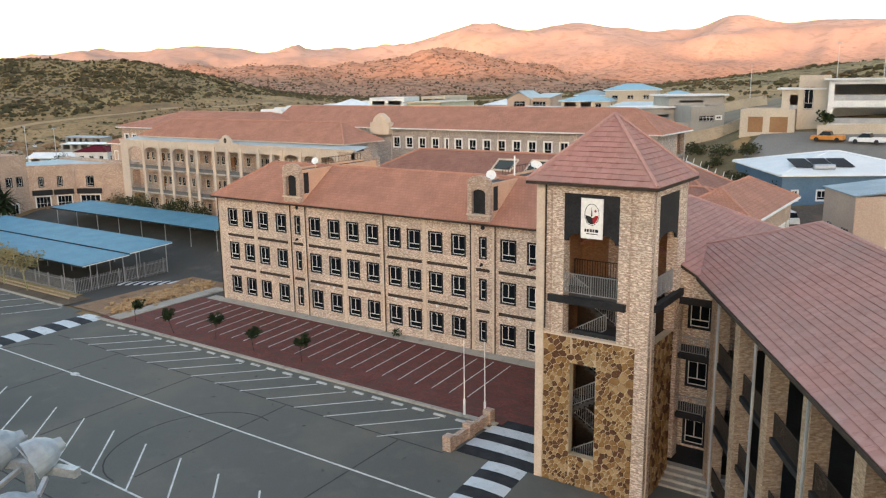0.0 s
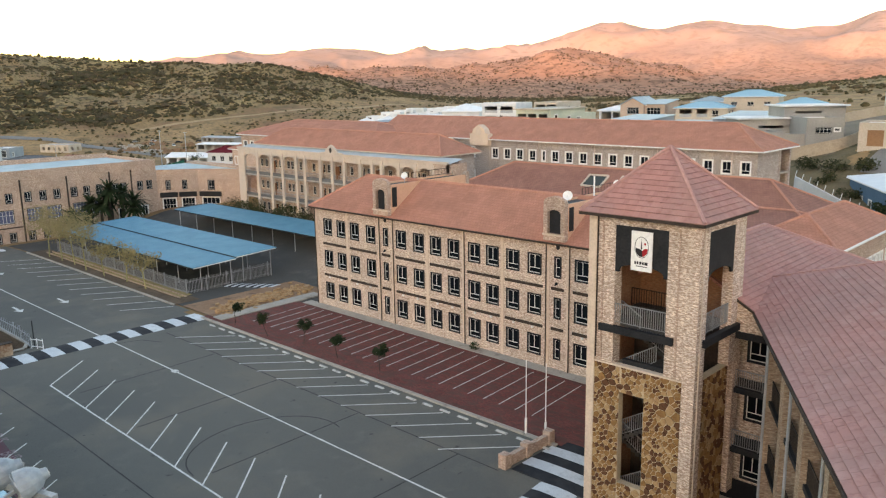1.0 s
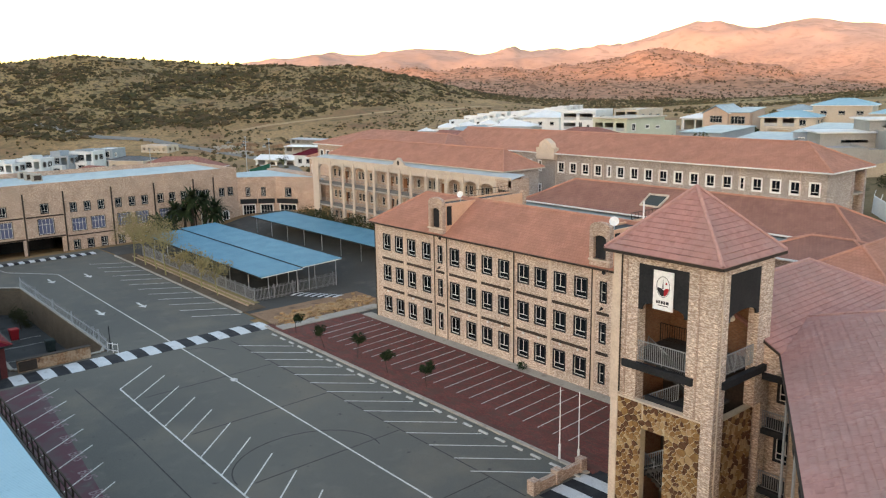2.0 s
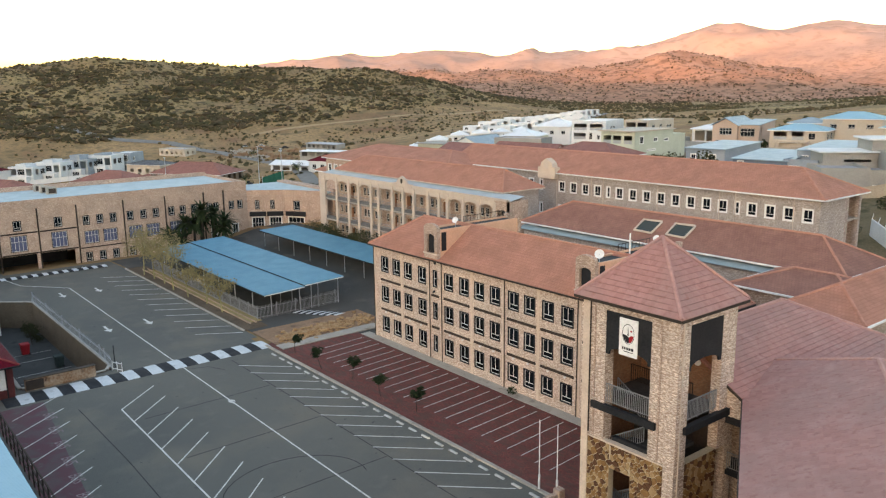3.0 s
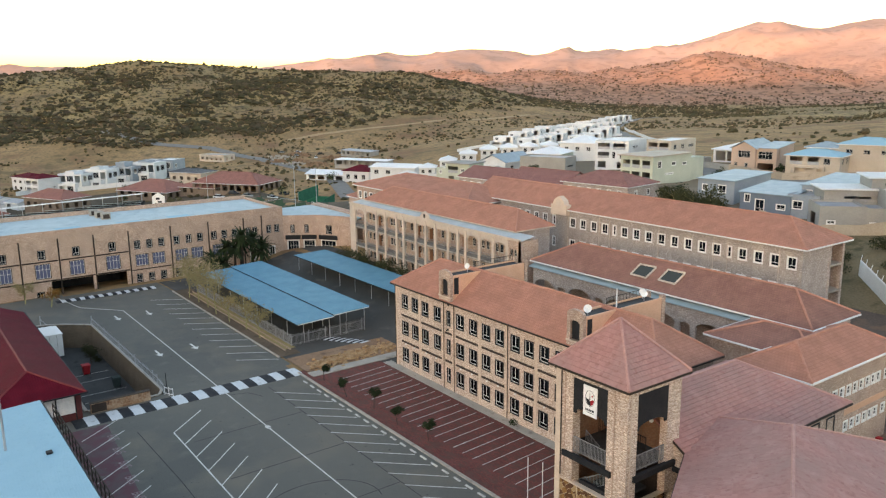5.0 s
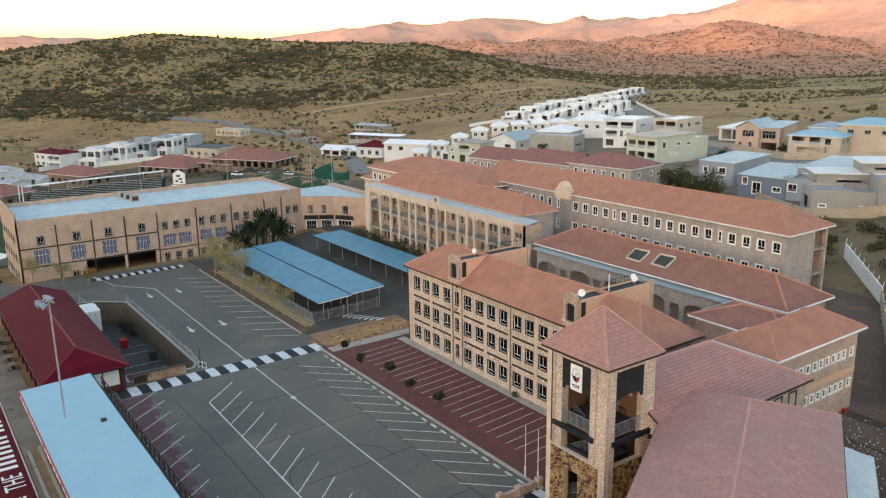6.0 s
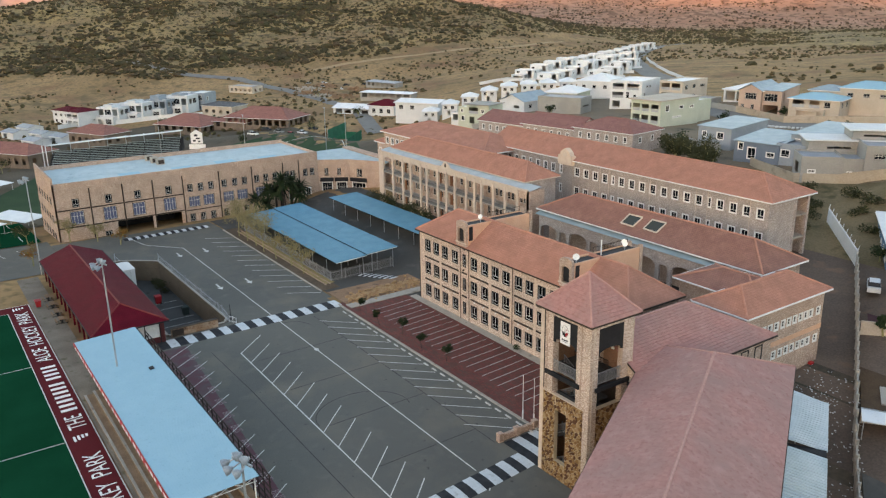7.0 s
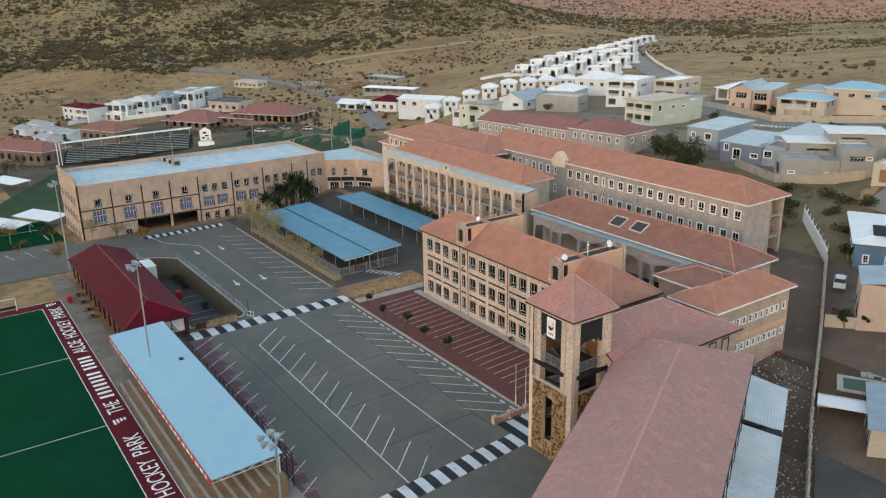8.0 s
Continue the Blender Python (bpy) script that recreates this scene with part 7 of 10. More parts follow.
# ---- neighbouring houses ----
H_WHITE = plain("white_house_plaster", (0.57, 0.59, 0.595), (0.67, 0.685, 0.685), 0.8, 6.0, 0.3)
H_CREAM = plain("cream_house_plaster", (0.44, 0.38, 0.31), (0.52, 0.455, 0.375), 0.85, 6.0, 0.3)
H_GREEN = plain("pale_green_plaster", (0.44, 0.47, 0.38), (0.52, 0.55, 0.45), 0.85, 6.0, 0.3)
H_GREY = plain("grey_house_plaster", (0.24, 0.285, 0.32), (0.31, 0.35, 0.385), 0.85, 6.0, 0.3)
H_STONE = plain("stone_grey_plaster", (0.27, 0.265, 0.25), (0.34, 0.33, 0.305), 0.85, 6.0, 0.3)
H_BLUE = plain("blue_house_plaster", (0.08, 0.15, 0.22), (0.11, 0.19, 0.27), 0.8, 6.0, 0.3)
H_TANL = plain("peach_tan_plaster", (0.43, 0.325, 0.265), (0.50, 0.385, 0.315), 0.85, 6.0, 0.3)
H_TANW = plain("tan_wall_plaster", (0.36, 0.30, 0.23), (0.44, 0.37, 0.29), 0.9, 4.0, 0.3, stain=(0.28, 0.23, 0.18))
H_GREYD = plain("slate_blue_plaster", (0.13, 0.17, 0.22), (0.17, 0.21, 0.26), 0.85, 6.0, 0.3)
H_BROWN = plain("brown_garage_paint", (0.24, 0.13, 0.07), (0.30, 0.17, 0.09), 0.7, 6.0, 0.3)
# wall colour of the salmon halls, darkened to carry the shade on them
HALL_WALL = plain("shaded_hall_brick", (0.15, 0.115, 0.09), (0.23, 0.175, 0.135), 0.9, 6.0, 0.4)
H_PALE = plain("pale_grey_plaster", (0.52, 0.56, 0.57), (0.60, 0.63, 0.64), 0.85, 6.0, 0.3)
R_DARK = ribbed("dark_sheet_roof", (0.05, 0.05, 0.055), (0.08, 0.08, 0.085), 0.3, 0.5)
R_WHITE = ribbed("white_sheet_roof", (0.66, 0.70, 0.72), (0.74, 0.77, 0.78), 0.3, 0.5)
R_BLUE = ribbed("blue_grey_sheet_roof", (0.22, 0.30, 0.345), (0.285, 0.37, 0.415), 0.3, 0.45)
R_GREY = ribbed("grey_sheet_roof", (0.26, 0.29, 0.32), (0.33, 0.36, 0.39), 0.3, 0.5)
R_SALM = brick("salmon_roof_tile", (0.31, 0.14, 0.115), (0.36, 0.17, 0.14), (0.23, 0.105, 0.088), w=0.3, h=0.34, gap=0.02, depth=0.03)
R_PINK = brick("dusky_roof_tile", (0.30, 0.14, 0.12), (0.36, 0.175, 0.15), (0.19, 0.09, 0.08), w=0.3, h=0.34, gap=0.02, depth=0.03)


def house(name, x, y, rot, w, d, h, roof, wall, roofing, label, floors=1, group="", base=None, pitch=0.42, win="bare", sides="fr", balcony=False, garage=False, eave=0.5):
    """A house on its own axes: front towards local -y, its right end towards local +x."""
    g = gz(x, y) if base is None else base
    b = new(name)
    b.matrix_basis = pose(x, y, g, 0, 0, rot)
    BASE[b.name] = Matrix.Identity(4)
    tagged(b, label, "house", group)
    hw, hd, fh = w / 2, d / 2, h / floors
    views = {"f": ((0, -hd, 0), (1, 0, 0), w), "r": ((hw, 0, 0), (0, 1, 0), d), "b": ((0, hd, 0), (-1, 0, 0), w), "l": ((-hw, 0, 0), (0, -1, 0), d)}
    for key in "frbl":
        org, al, span = views[key]
        fm = wall_frame(org, al)
        wins, gar = [], []
        if key in sides:
            n = max(1, round(span / 3.6))
            for f in range(floors):
                for i in range(n):
                    a = -span / 2 + span * (i + 0.5) / n
                    ww = 1.5 if (i + f) % 3 else 1.0
                    if garage and f == 0 and key == "f" and i < 2:
                        if i == 0:
                            gar.append((a, 2.6))
                        continue
                    wins.append((a, f * fh + 0.95, ww, min(1.5, fh - 1.4)))
        holes = [(a - ww / 2, z, a + ww / 2, z + hh) for a, z, ww, hh in wins]
        a0, a1 = (-span / 2, span / 2) if key in "fb" else (-span / 2 + 0.25, span / 2 - 0.25)
        part("wall", panel(Shape(), fm, a0, a1, -2.5, h, -0.25, 0, holes), wall, b)
        for a, z, ww, hh in wins:
            add_window(b, fm, a, z, ww, hh, win)
        for a, ww in gar:
            part("garage_door", Shape().plate(((a - 1.3, 0), (a + 1.3, 0), (a + 1.3, 2.2), (a - 1.3, 2.2)), fm, 0.002, 0.06), BROWN, b, "brown garage door")
        if balcony and key == "f" and floors > 1:
            for f in range(1, floors):
                bs_ = Shape().plate(((-span * 0.35, f * fh - 0.2), (span * 0.35, f * fh - 0.2), (span * 0.35, f * fh), (-span * 0.35, f * fh)), fm, 0.0, 1.3)
                bp = part("balcony", bs_, wall, b)
                part("balcony_rail", Shape().plate(((-span * 0.35, f * fh), (span * 0.35, f * fh), (span * 0.35, f * fh + 0.8), (-span * 0.35, f * fh + 0.8)), fm, 1.2, 1.26), wall, bp)
    e = eave
    if roof == "hip":
        al = "x" if w >= d else "y"
        hip_roof(b, -hw - e, hw + e, -hd - e, hd + e, h, h + (min(w, d) / 2 + e) * pitch, roofing, along=al, caps=roofing)
    elif roof == "gable":
        al = "x" if w >= d else "y"
        top = h + (min(w, d) / 2 + e) * pitch
        hip_roof(b, -hw - e, hw + e, -hd - e, hd + e, h, top, roofing, along=al, hips=(False, False), caps=roofing)
        t2 = h + (min(w, d) / 2) * pitch - 0.15
        if al == "x":
            for sx in (-hw, hw - 0.25):
                part("gable", Shape().plate(((-hd, h), (hd, h), (0, t2)), wall_frame((sx + 0.25, 0, 0), (0, 1, 0)), -0.25, 0), wall, b)
        else:
            for sy in (-hd, hd - 0.25):
                part("gable", Shape().plate(((-hw, h), (hw, h), (0, t2)), wall_frame((0, sy, 0), (1, 0, 0)), -0.25, 0), wall, b)
    elif roof == "mono":
        part("roof", Shape().slab([(-hw - e, -hd - e, h + 0.1), (hw + e, -hd - e, h + 0.1), (hw + e, hd + e, h + 0.1 + d * 0.12), (-hw - e, hd + e, h + 0.1 + d * 0.12)], 0.12), roofing, b)
        part("side_infill", Shape().box(-hw, hd - 0.3, h, hw, hd, h + d * 0.11), wall, b)
    else:
        part("roof", Shape().box(-hw + 0.25, -hd + 0.25, h - 0.5, hw - 0.25, hd - 0.25, h - 0.3), roofing, b)
        if e > 0.6:
            part("roof_edge", Shape().box(-hw - 0.5, -hd - 0.5, h, hw + 0.5, hd + 0.5, h + 0.18), H_WHITE, b, "projecting roof edge")
    return b


RAILG = plain("veranda_rail", (0.30, 0.31, 0.32), (0.40, 0.41, 0.42), 0.5, 9.0, 0.8, 0.0)


def out(x, y):
    """The plots up the valley lie this much further off than the first survey had them."""
    return (40.3 + (x - 40.3) * 1.07, -12.8 + (y + 12.8) * 1.07) if y > 150 and x < -55 and y > -0.735 * x else (x, y)


def villa(name, x, y, rot, label, boxes, group="", base=None, k=1.0):
    """A house of several volumes. Its near corner stands at x, y; local -y is the front, local +x the right end.
    A volume: (x0, x1, y0, y1, z1, wall, (roof kind, roofing, pitch), openings of front, right, left);
    k: its size against the plan; an opening: (distance from the face's left end, sill, width, height, kind w/b window, o open bay, v veranda)."""
    x, y = out(x, y)
    b = new(name)
    b.matrix_basis = pose(x, y, gz(x, y) if base is None else base, 0, 0, rot) @ Matrix.Scale(k, 4)
    BASE[b.name] = Matrix.Identity(4)
    tagged(b, label, "house", group)
    for x0, x1, y0, y1, z1, wall, (kind, roofing, pitch), fr, ri, le in boxes:
        views = (((x0, y0, 0), (1, 0, 0), x1 - x0, fr), ((x1, y0, 0), (0, 1, 0), y1 - y0, ri), ((x1, y1, 0), (-1, 0, 0), x1 - x0, ()), ((x0, y1, 0), (0, -1, 0), y1 - y0, le))
        for k, (org, al, span, ops) in enumerate(views):
            fm = wall_frame(org, al)
            a0, a1 = (0, span) if k % 2 == 0 else (0.25, span - 0.25)
            part("wall", panel(Shape(), fm, a0, a1, -3.0, z1, -0.25, 0, [(a, z, a + w, z + h) for a, z, w, h, _ in ops]), wall, b)
            for a, z, w, h, t in ops:
                if t in "wb":
                    add_window(b, fm, a + w / 2, z, w, h, "pale" if t == "w" else "bare")
                elif t == "g":
                    part("garage_door", Shape().plate(((a, z), (a + w, z), (a + w, z + h), (a, z + h)), fm, -0.2, -0.12), H_BROWN, b, "brown garage door")
                elif t == "v":
                    part("balcony_rail", Shape().plate(((a, z), (a + w, z), (a + w, z + 0.85), (a, z + 0.85)), fm, -0.12, -0.06), RAILG, b)
        xm, ym, dx, dy = (x0 + x1) / 2, (y0 + y1) / 2, (x1 - x0) / 2, (y1 - y0) / 2
        if kind in ("hip", "gable"):
            e = 0.45
            al = "x" if dx >= dy else "y"
            hip_roof(b, x0 - e, x1 + e, y0 - e, y1 + e, z1, z1 + (min(dx, dy) + e) * pitch, roofing, along=al, hips=(kind == "hip",) * 2, caps=roofing)
            if kind == "gable":
                t2 = z1 + min(dx, dy) * pitch - 0.1
                for k in (0, 1):
                    fm = wall_frame((xm, y0 + 0.25 if k == 0 else y1, 0), (1, 0, 0)) if al == "y" else wall_frame((x0 + 0.25 if k == 0 else x1, ym, 0), (0, 1, 0))
                    hw = dx if al == "y" else dy
                    part("gable", Shape().plate(((-hw, z1), (hw, z1), (0, t2)), fm, -0.25, 0), wall, b)
        elif kind == "mono":
            r = (y1 - y0) * pitch
            part("roof", Shape().slab([(x0 - 0.3, y0 - 0.4, z1 + 0.05), (x1 + 0.3, y0 - 0.4, z1 + 0.05), (x1 + 0.3, y1 + 0.3, z1 + r), (x0 - 0.3, y1 + 0.3, z1 + r)], 0.14), roofing, b)
            part("rear_infill", Shape().box(x0, y1 - 0.25, z1, x1, y1, z1 + r - 0.16), wall, b)
            for xx in (x0, x1 - 0.2):
                s = Shape().plate(((0, z1), (y1 - y0, z1), (y1 - y0, z1 + r - 0.17)), wall_frame((xx + 0.2, y0, 0), (0, 1, 0)), -0.2, 0)
                part("side_infill", s, wall, b)
        elif kind == "slab":
            part("roof", Shape().box(x0 - 0.7, y0 - 0.7, z1, x1 + 0.5, y1 + 0.5, z1 + 0.25), roofing, b, "projecting flat roof slab")
        else:
            part("roof", Shape().box(x0 + 0.25, y0 + 0.25, z1 - 0.55, x1 - 0.25, y1 - 0.25, z1 - 0.35), roofing, b)
    return b


def bays(n, span, z, w, h, t, a0=0.6):
    """n equal openings along a face."""
    return tuple((a0 + (span - 2 * a0) * (i + 0.5) / n - w / 2, z, w, h, t) for i in range(n))


FW, FG, FS = ("flat", R_WHITE, 0), ("flat", R_GREY, 0), ("slab", H_WHITE, 0)


# white terrace rows climbing the valley, each house a tall block with a low carport before it
def terrace(p, q, n, label, group, rot=30):
    rng = random.Random(n)
    for i in range(n):
        u = i / max(1, n - 1)
        x, y = p[0] + (q[0] - p[0]) * u, p[1] + (q[1] - p[1]) * u
        k = rng.uniform(0.9, 1.1)
        villa("terrace_house", x, y, rot, label, (
            (-11, 0, 5.5, 14, 5.4 * k, H_WHITE, FW, ((1.2, 3.1, 1.6, 1.2, "b"), (7.4, 0.4, 2.2, 4.2, "o")), ((2.5, 3.2, 1.2, 1.1, "b"),), ()),
            (-11, -3.6, 0, 5.5, 3.0 * k, H_WHITE, FW, ((1.0, 0.2, 5.2, 2.3, "o"),), ((1.0, 0.6, 3.2, 1.8, "o"),), ())), group)
        x, y = out(x, y)
        wl = Shape().beam((x - 12, y - 9.0, gz(x - 12, y - 9.0) + 0.7), (x + 5.0, y + 0.5, gz(x + 5, y + 0.5) + 0.7), 0.25, 1.6)
        solid("plot_wall", wl, H_WHITE, "low white plot wall before a terrace house", "wall", group + " walls")


terrace((-276, 258), (-420, 512), 14, "two-storey white flat-roofed terrace house with a dark carport", "upper terrace")
terrace((-238, 240), (-330, 392), 9, "white flat-roofed terrace house with open carport below the first row", "lower terrace")
terrace((-222, 256), (-262, 318), 4, "white flat-roofed terrace house beside the curving road", "road terrace")
for i in range(-2, 6):
    x, y = -221.7 + 4.3 * i, 183.5 + 6.6 * i
    villa("white_villa", x, y, 50, "two-storey white villa with a white hip roof", ((-6.4, 0, 0, 9, 4.6, H_WHITE, ("hip", R_WHITE, 0.4), ((0.9, 2.5, 1.3, 1.3, "b"), (3.8, 2.5, 1.3, 1.3, "b"), (2.2, 0.1, 1.2, 1.9, "o")), (), ()),), "white villas")
villa("green_villa", -167, 147, 18, "two-storey pale green villa with a dark balcony", ((-8.5, 0, 0, 8, 6.2, H_GREEN, ("slab", H_STONE, 0), ((0.8, 3.4, 3.6, 2.0, "v"), (5.4, 3.6, 1.4, 1.3, "w"), (1.0, 0.2, 2.0, 2.2, "o"), (5, 0.8, 1.6, 1.3, "w")), (), ()),), "green villas")
villa("green_villa", -178, 151, 18, "two-storey pale green villa with white windows", ((-8.5, 0, 0, 8, 5.4, H_GREEN, FW, ((1.0, 3.4, 1.3, 1.3, "w"), (5.2, 3.4, 1.3, 1.3, "w"), (1.2, 0.4, 1.6, 1.9, "w"), (4.8, 0.2, 2.6, 2.1, "o")), (), ()), (-12.5, -8.5, 1, 8, 3.0, H_WHITE, FW, ((0.8, 0.3, 2.2, 2.0, "o"),), (), ())), "green villas")
villa("gabled_house", -168.7, 163, 12, "white house with a blue-grey sheet gable roof", ((-11, 0, 0, 17, 3.6, H_WHITE, ("gable", R_BLUE, 0.42), ((6.5, 1.2, 2.4, 1.0, "o"),), ((3, 1.2, 1.4, 1.2, "b"),), ()),))
villa("beige_hall", -149, 169.5, 22, "long beige hall with blank walls", ((-16, 0, 0, 9, 5.4, H_STONE, FG, (), ((2.0, 2.2, 4.5, 0.5, "o"),), ()),))
villa("hip_house", -165, 183, 25, "pale green house with a broad white hip roof", ((-12, 0, 0, 14, 5.0, H_GREEN, ("hip", R_WHITE, 0.32), bays(3, 12, 1.4, 2.2, 1.5, "o"), bays(4, 14, 1.4, 1.8, 1.4, "o"), ()),))
villa("hip_house", -170, 205, 25, "white house with a broad white hip roof", ((-14, 0, 0, 15, 6.4, H_WHITE, ("hip", R_WHITE, 0.34), bays(3, 14, 3.6, 1.4, 1.3, "b"), (), ()),))
villa("white_apartments", -140, 187, 19, "three-storey white block with deep balconies", (
    (-11.5, 0, 0, 16, 9.2, H_WHITE, FW, ((0.9, 6.2, 4.2, 2.0, "v"), (6.2, 6.2, 4.2, 2.0, "v"), (0.9, 3.3, 4.0, 2.0, "v"), (6.0, 3.4, 1.0, 2.0, "b"), (8.6, 3.4, 0.9, 1.3, "b"), (1.0, 0.2, 2.8, 2.1, "o"), (7.6, 0.2, 2.6, 2.1, "o")), ((4.0, 6.6, 1.2, 0.7, "b"), (6.4, 6.6, 1.2, 0.7, "b"), (2.0, 3.4, 0.8, 1.6, "b")), ()),
    (0.002, 3.4, 5.5, 12, 2.8, H_WHITE, FW, (), ((1.2, 0.2, 3.0, 2.0, "o"),), ())))
villa("cream_apartments", -130, 194, 10, "three-storey cream block with rounded balcony arches", (
    (-8.5, 0, 0, 17, 8.2, H_CREAM, FW, ((0.7, 5.2, 3.2, 2.2, "v"), (4.5, 5.2, 3.2, 2.2, "v"), (0.7, 2.2, 3.2, 2.1, "v"), (4.5, 2.2, 3.2, 2.1, "v")), ((2.0, 5.4, 1.6, 1.3, "b"), (7.0, 5.4, 1.6, 1.3, "b"), (2.0, 2.2, 1.6, 1.3, "b"), (7.0, 2.2, 1.6, 1.3, "b"), (12, 5.6, 3.0, 0.8, "b")), ()),
    (0.002, 8, 3, 12, 2.8, H_STONE, FG, bays(3, 8, 0.3, 2.0, 2.0, "o"), (), ())))
villa("shade_house", -109, 209, 5, "open house with a white hip roof over dark bays", ((-17, 0, 0, 13, 3.8, H_WHITE, ("hip", R_WHITE, 0.3), bays(4, 17, 0.2, 3.4, 3.0, "o"), bays(3, 13, 0.3, 3.0, 2.8, "o"), ()),))
villa("peach_gable_house", -96.5, 194, 12, "two-storey peach house with a timbered gable and dark glazing", (
    (-12.5, -5.6, 0, 15, 6.8, H_TANL, ("gable", R_BLUE, 0.55), ((2.0, 4.2, 3.4, 1.9, "b"), (1.0, 0.4, 0.9, 2.3, "b"), (4.0, 0.4, 0.9, 2.3, "b")), (), ()),
    (-5.6, 0, 1.2, 15, 7.0, H_TANL, ("mono", R_BLUE, 0.08), ((0.5, 3.8, 3.9, 2.2, "b"), (0.4, 0.1, 4.4, 2.6, "o")), ((1.5, 3.2, 1.0, 3.2, "o"),), ())))
villa("blue_roof_house", -77.5, 190, 14, "two-storey cream house with a pale blue hip roof and balcony", (
    (-13.5, 0, 1.5, 11, 5.4, H_CREAM, ("hip", PALER, 0.28), ((1, 3.0, 3.2, 2.0, "v"), (5.5, 3.0, 2.8, 2.0, "v"), (9.5, 3.2, 1.6, 1.6, "b"), (1.5, 0.1, 5.0, 2.2, "o")), bays(2, 9.5, 3.2, 1.2, 1.4, "b"), ()),
    (-11.5, -3.5, 0, 1.5, 2.8, H_CREAM, FW, ((0.8, 0.1, 4.6, 2.3, "o"), (6.2, 0.1, 1.2, 2.2, "o")), (), ())))
villa("long_cream_house", -60, 205, 14, "long cream house with pale blue hip roofs", (
    (-25, -11, 0, 10, 6.4, H_CREAM, ("hip", PALER, 0.3), bays(3, 14, 3.9, 1.6, 1.1, "b"), (), ()),
    (-11, 0, -1.5, 8, 4.4, H_CREAM, ("hip", PALER, 0.3), bays(3, 11, 1.2, 1.2, 1.4, "b"), bays(2, 9.5, 1.2, 1.2, 1.4, "b"), ()),
    (-34, -25, 3, 11, 5.0, H_CREAM, ("hip", R_BLUE, 0.3), bays(2, 9, 1.2, 1.4, 1.2, "b"), (), ())))
villa("flat_green_house", -104, 154, 5, "two-storey pale green house with colonnaded balconies", (
    (-10, 0, 0, 18, 7.0, H_GREEN, ("slab", H_CREAM, 0), ((0.6, 4.0, 2.4, 2.0, "v"), (3.6, 4.0, 2.4, 2.0, "v"), (6.8, 4.0, 2.4, 2.0, "v"), (0.6, 0.8, 2.4, 2.2, "v"), (3.6, 0.8, 2.4, 2.2, "v"), (6.8, 0.8, 2.4, 2.2, "v")), ((2.2, 3.9, 1.8, 2.0, "w"), (8.6, 4.2, 2.0, 1.1, "w"), (13.6, 4.0, 2.2, 0.9, "w"), (5.6, 1.9, 4.2, 0.6, "w")), ()),
    (-8, -1, 18, 26, 5.6, H_GREEN, FW, (), (), ())))
villa("grey_mono_house", -77, 146, 4, "grey house with a shallow blue-grey sheet roof", ((-8.5, 0, 0, 15, 5.0, H_GREY, ("mono", R_BLUE, 0.05), ((1.0, 2.4, 1.3, 1.5, "w"), (4.8, 2.2, 1.9, 1.8, "w")), (), ()),))
villa("grey_gable_house", -61, 140, 6, "dark blue-grey house with white framed windows", ((-10, 0, 0, 13, 4.2, H_GREYD, ("mono", R_BLUE, 0.08), ((0.8, 2.2, 1.3, 1.7, "w"), (3.0, 0.5, 2.0, 2.6, "w"), (7.2, 1.3, 1.9, 1.2, "w")), (), ((4, 1.2, 1.8, 1.3, "w"),)),), "grey houses")
villa("grey_gable_house", -53.5, 147, 6, "blue-grey house with a sheet roof and small white windows", ((-9, 0, 0, 16, 4.6, H_GREY, ("mono", R_BLUE, 0.06), ((0.9, 2.4, 1.2, 1.3, "w"), (3.6, 2.8, 1.4, 0.9, "w"), (6.2, 2.8, 1.4, 0.9, "w")), (), ()), (-9, -3, -6, 0, 3.4, H_GREY, FG, ((1.0, 0.6, 2.0, 1.7, "w"),), (), ())), "grey houses")
villa("flat_stone_house", -45.5, 137, 42, "low stone-grey flat-roofed house with a projecting roof slab", (
    (-7.5, 0, 0, 8, 4.2, H_STONE, FG, ((1.2, 1.0, 1.5, 0.8, "w"),), (), ((2, 0.4, 3.5, 2.2, "o"),)),
    (0.002, 7.4, 1.0, 8, 3.8, H_STONE, FG, ((0.8, 0.7, 1.0, 0.7, "w"), (2.6, 0.7, 3.2, 0.7, "w")), (), ()),
    (-5, 9, 8.002, 15, 6.0, H_STONE, FS, ((3.4, 4.4, 6.0, 0.45, "o"),), (), ())), "stone grey houses")
villa("flat_stone_house", -38.5, 143.5, 40, "stone-grey flat-roofed house with a wide white roof slab", (
    (-6, 0, 0, 8, 4.6, H_STONE, FG, ((1.5, 2.0, 2.6, 1.0, "b"), (4.4, 2.2, 1.2, 0.8, "w")), (), ()),
    (-7, 3.5, 8.002, 16, 6.2, H_STONE, FS, ((2, 5.0, 4.5, 0.4, "o"),), ((2, 2.4, 3.0, 2.4, "b"),), ())), "stone grey houses")
for i, (x, y, zb) in enumerate(((-127.5, 128.2, 9.6), (-110.2, 129.6, 10.5), (-92.6, 131.2, 11.4))):
    villa("brick_row_house", x, y, 7, "brick building under a dusky pink tiled hip roof", ((-17.2, 0, 0, 11.5, 3.5, BRICK_B, ("hip" if i == 2 else "gable", R_PINK, 0.38), bays(6, 17, 1.0, 1.1, 1.6, "w"), bays(2, 11, 1.0, 1.2, 1.5, "w"), ()),), "pink roofed row", zb)
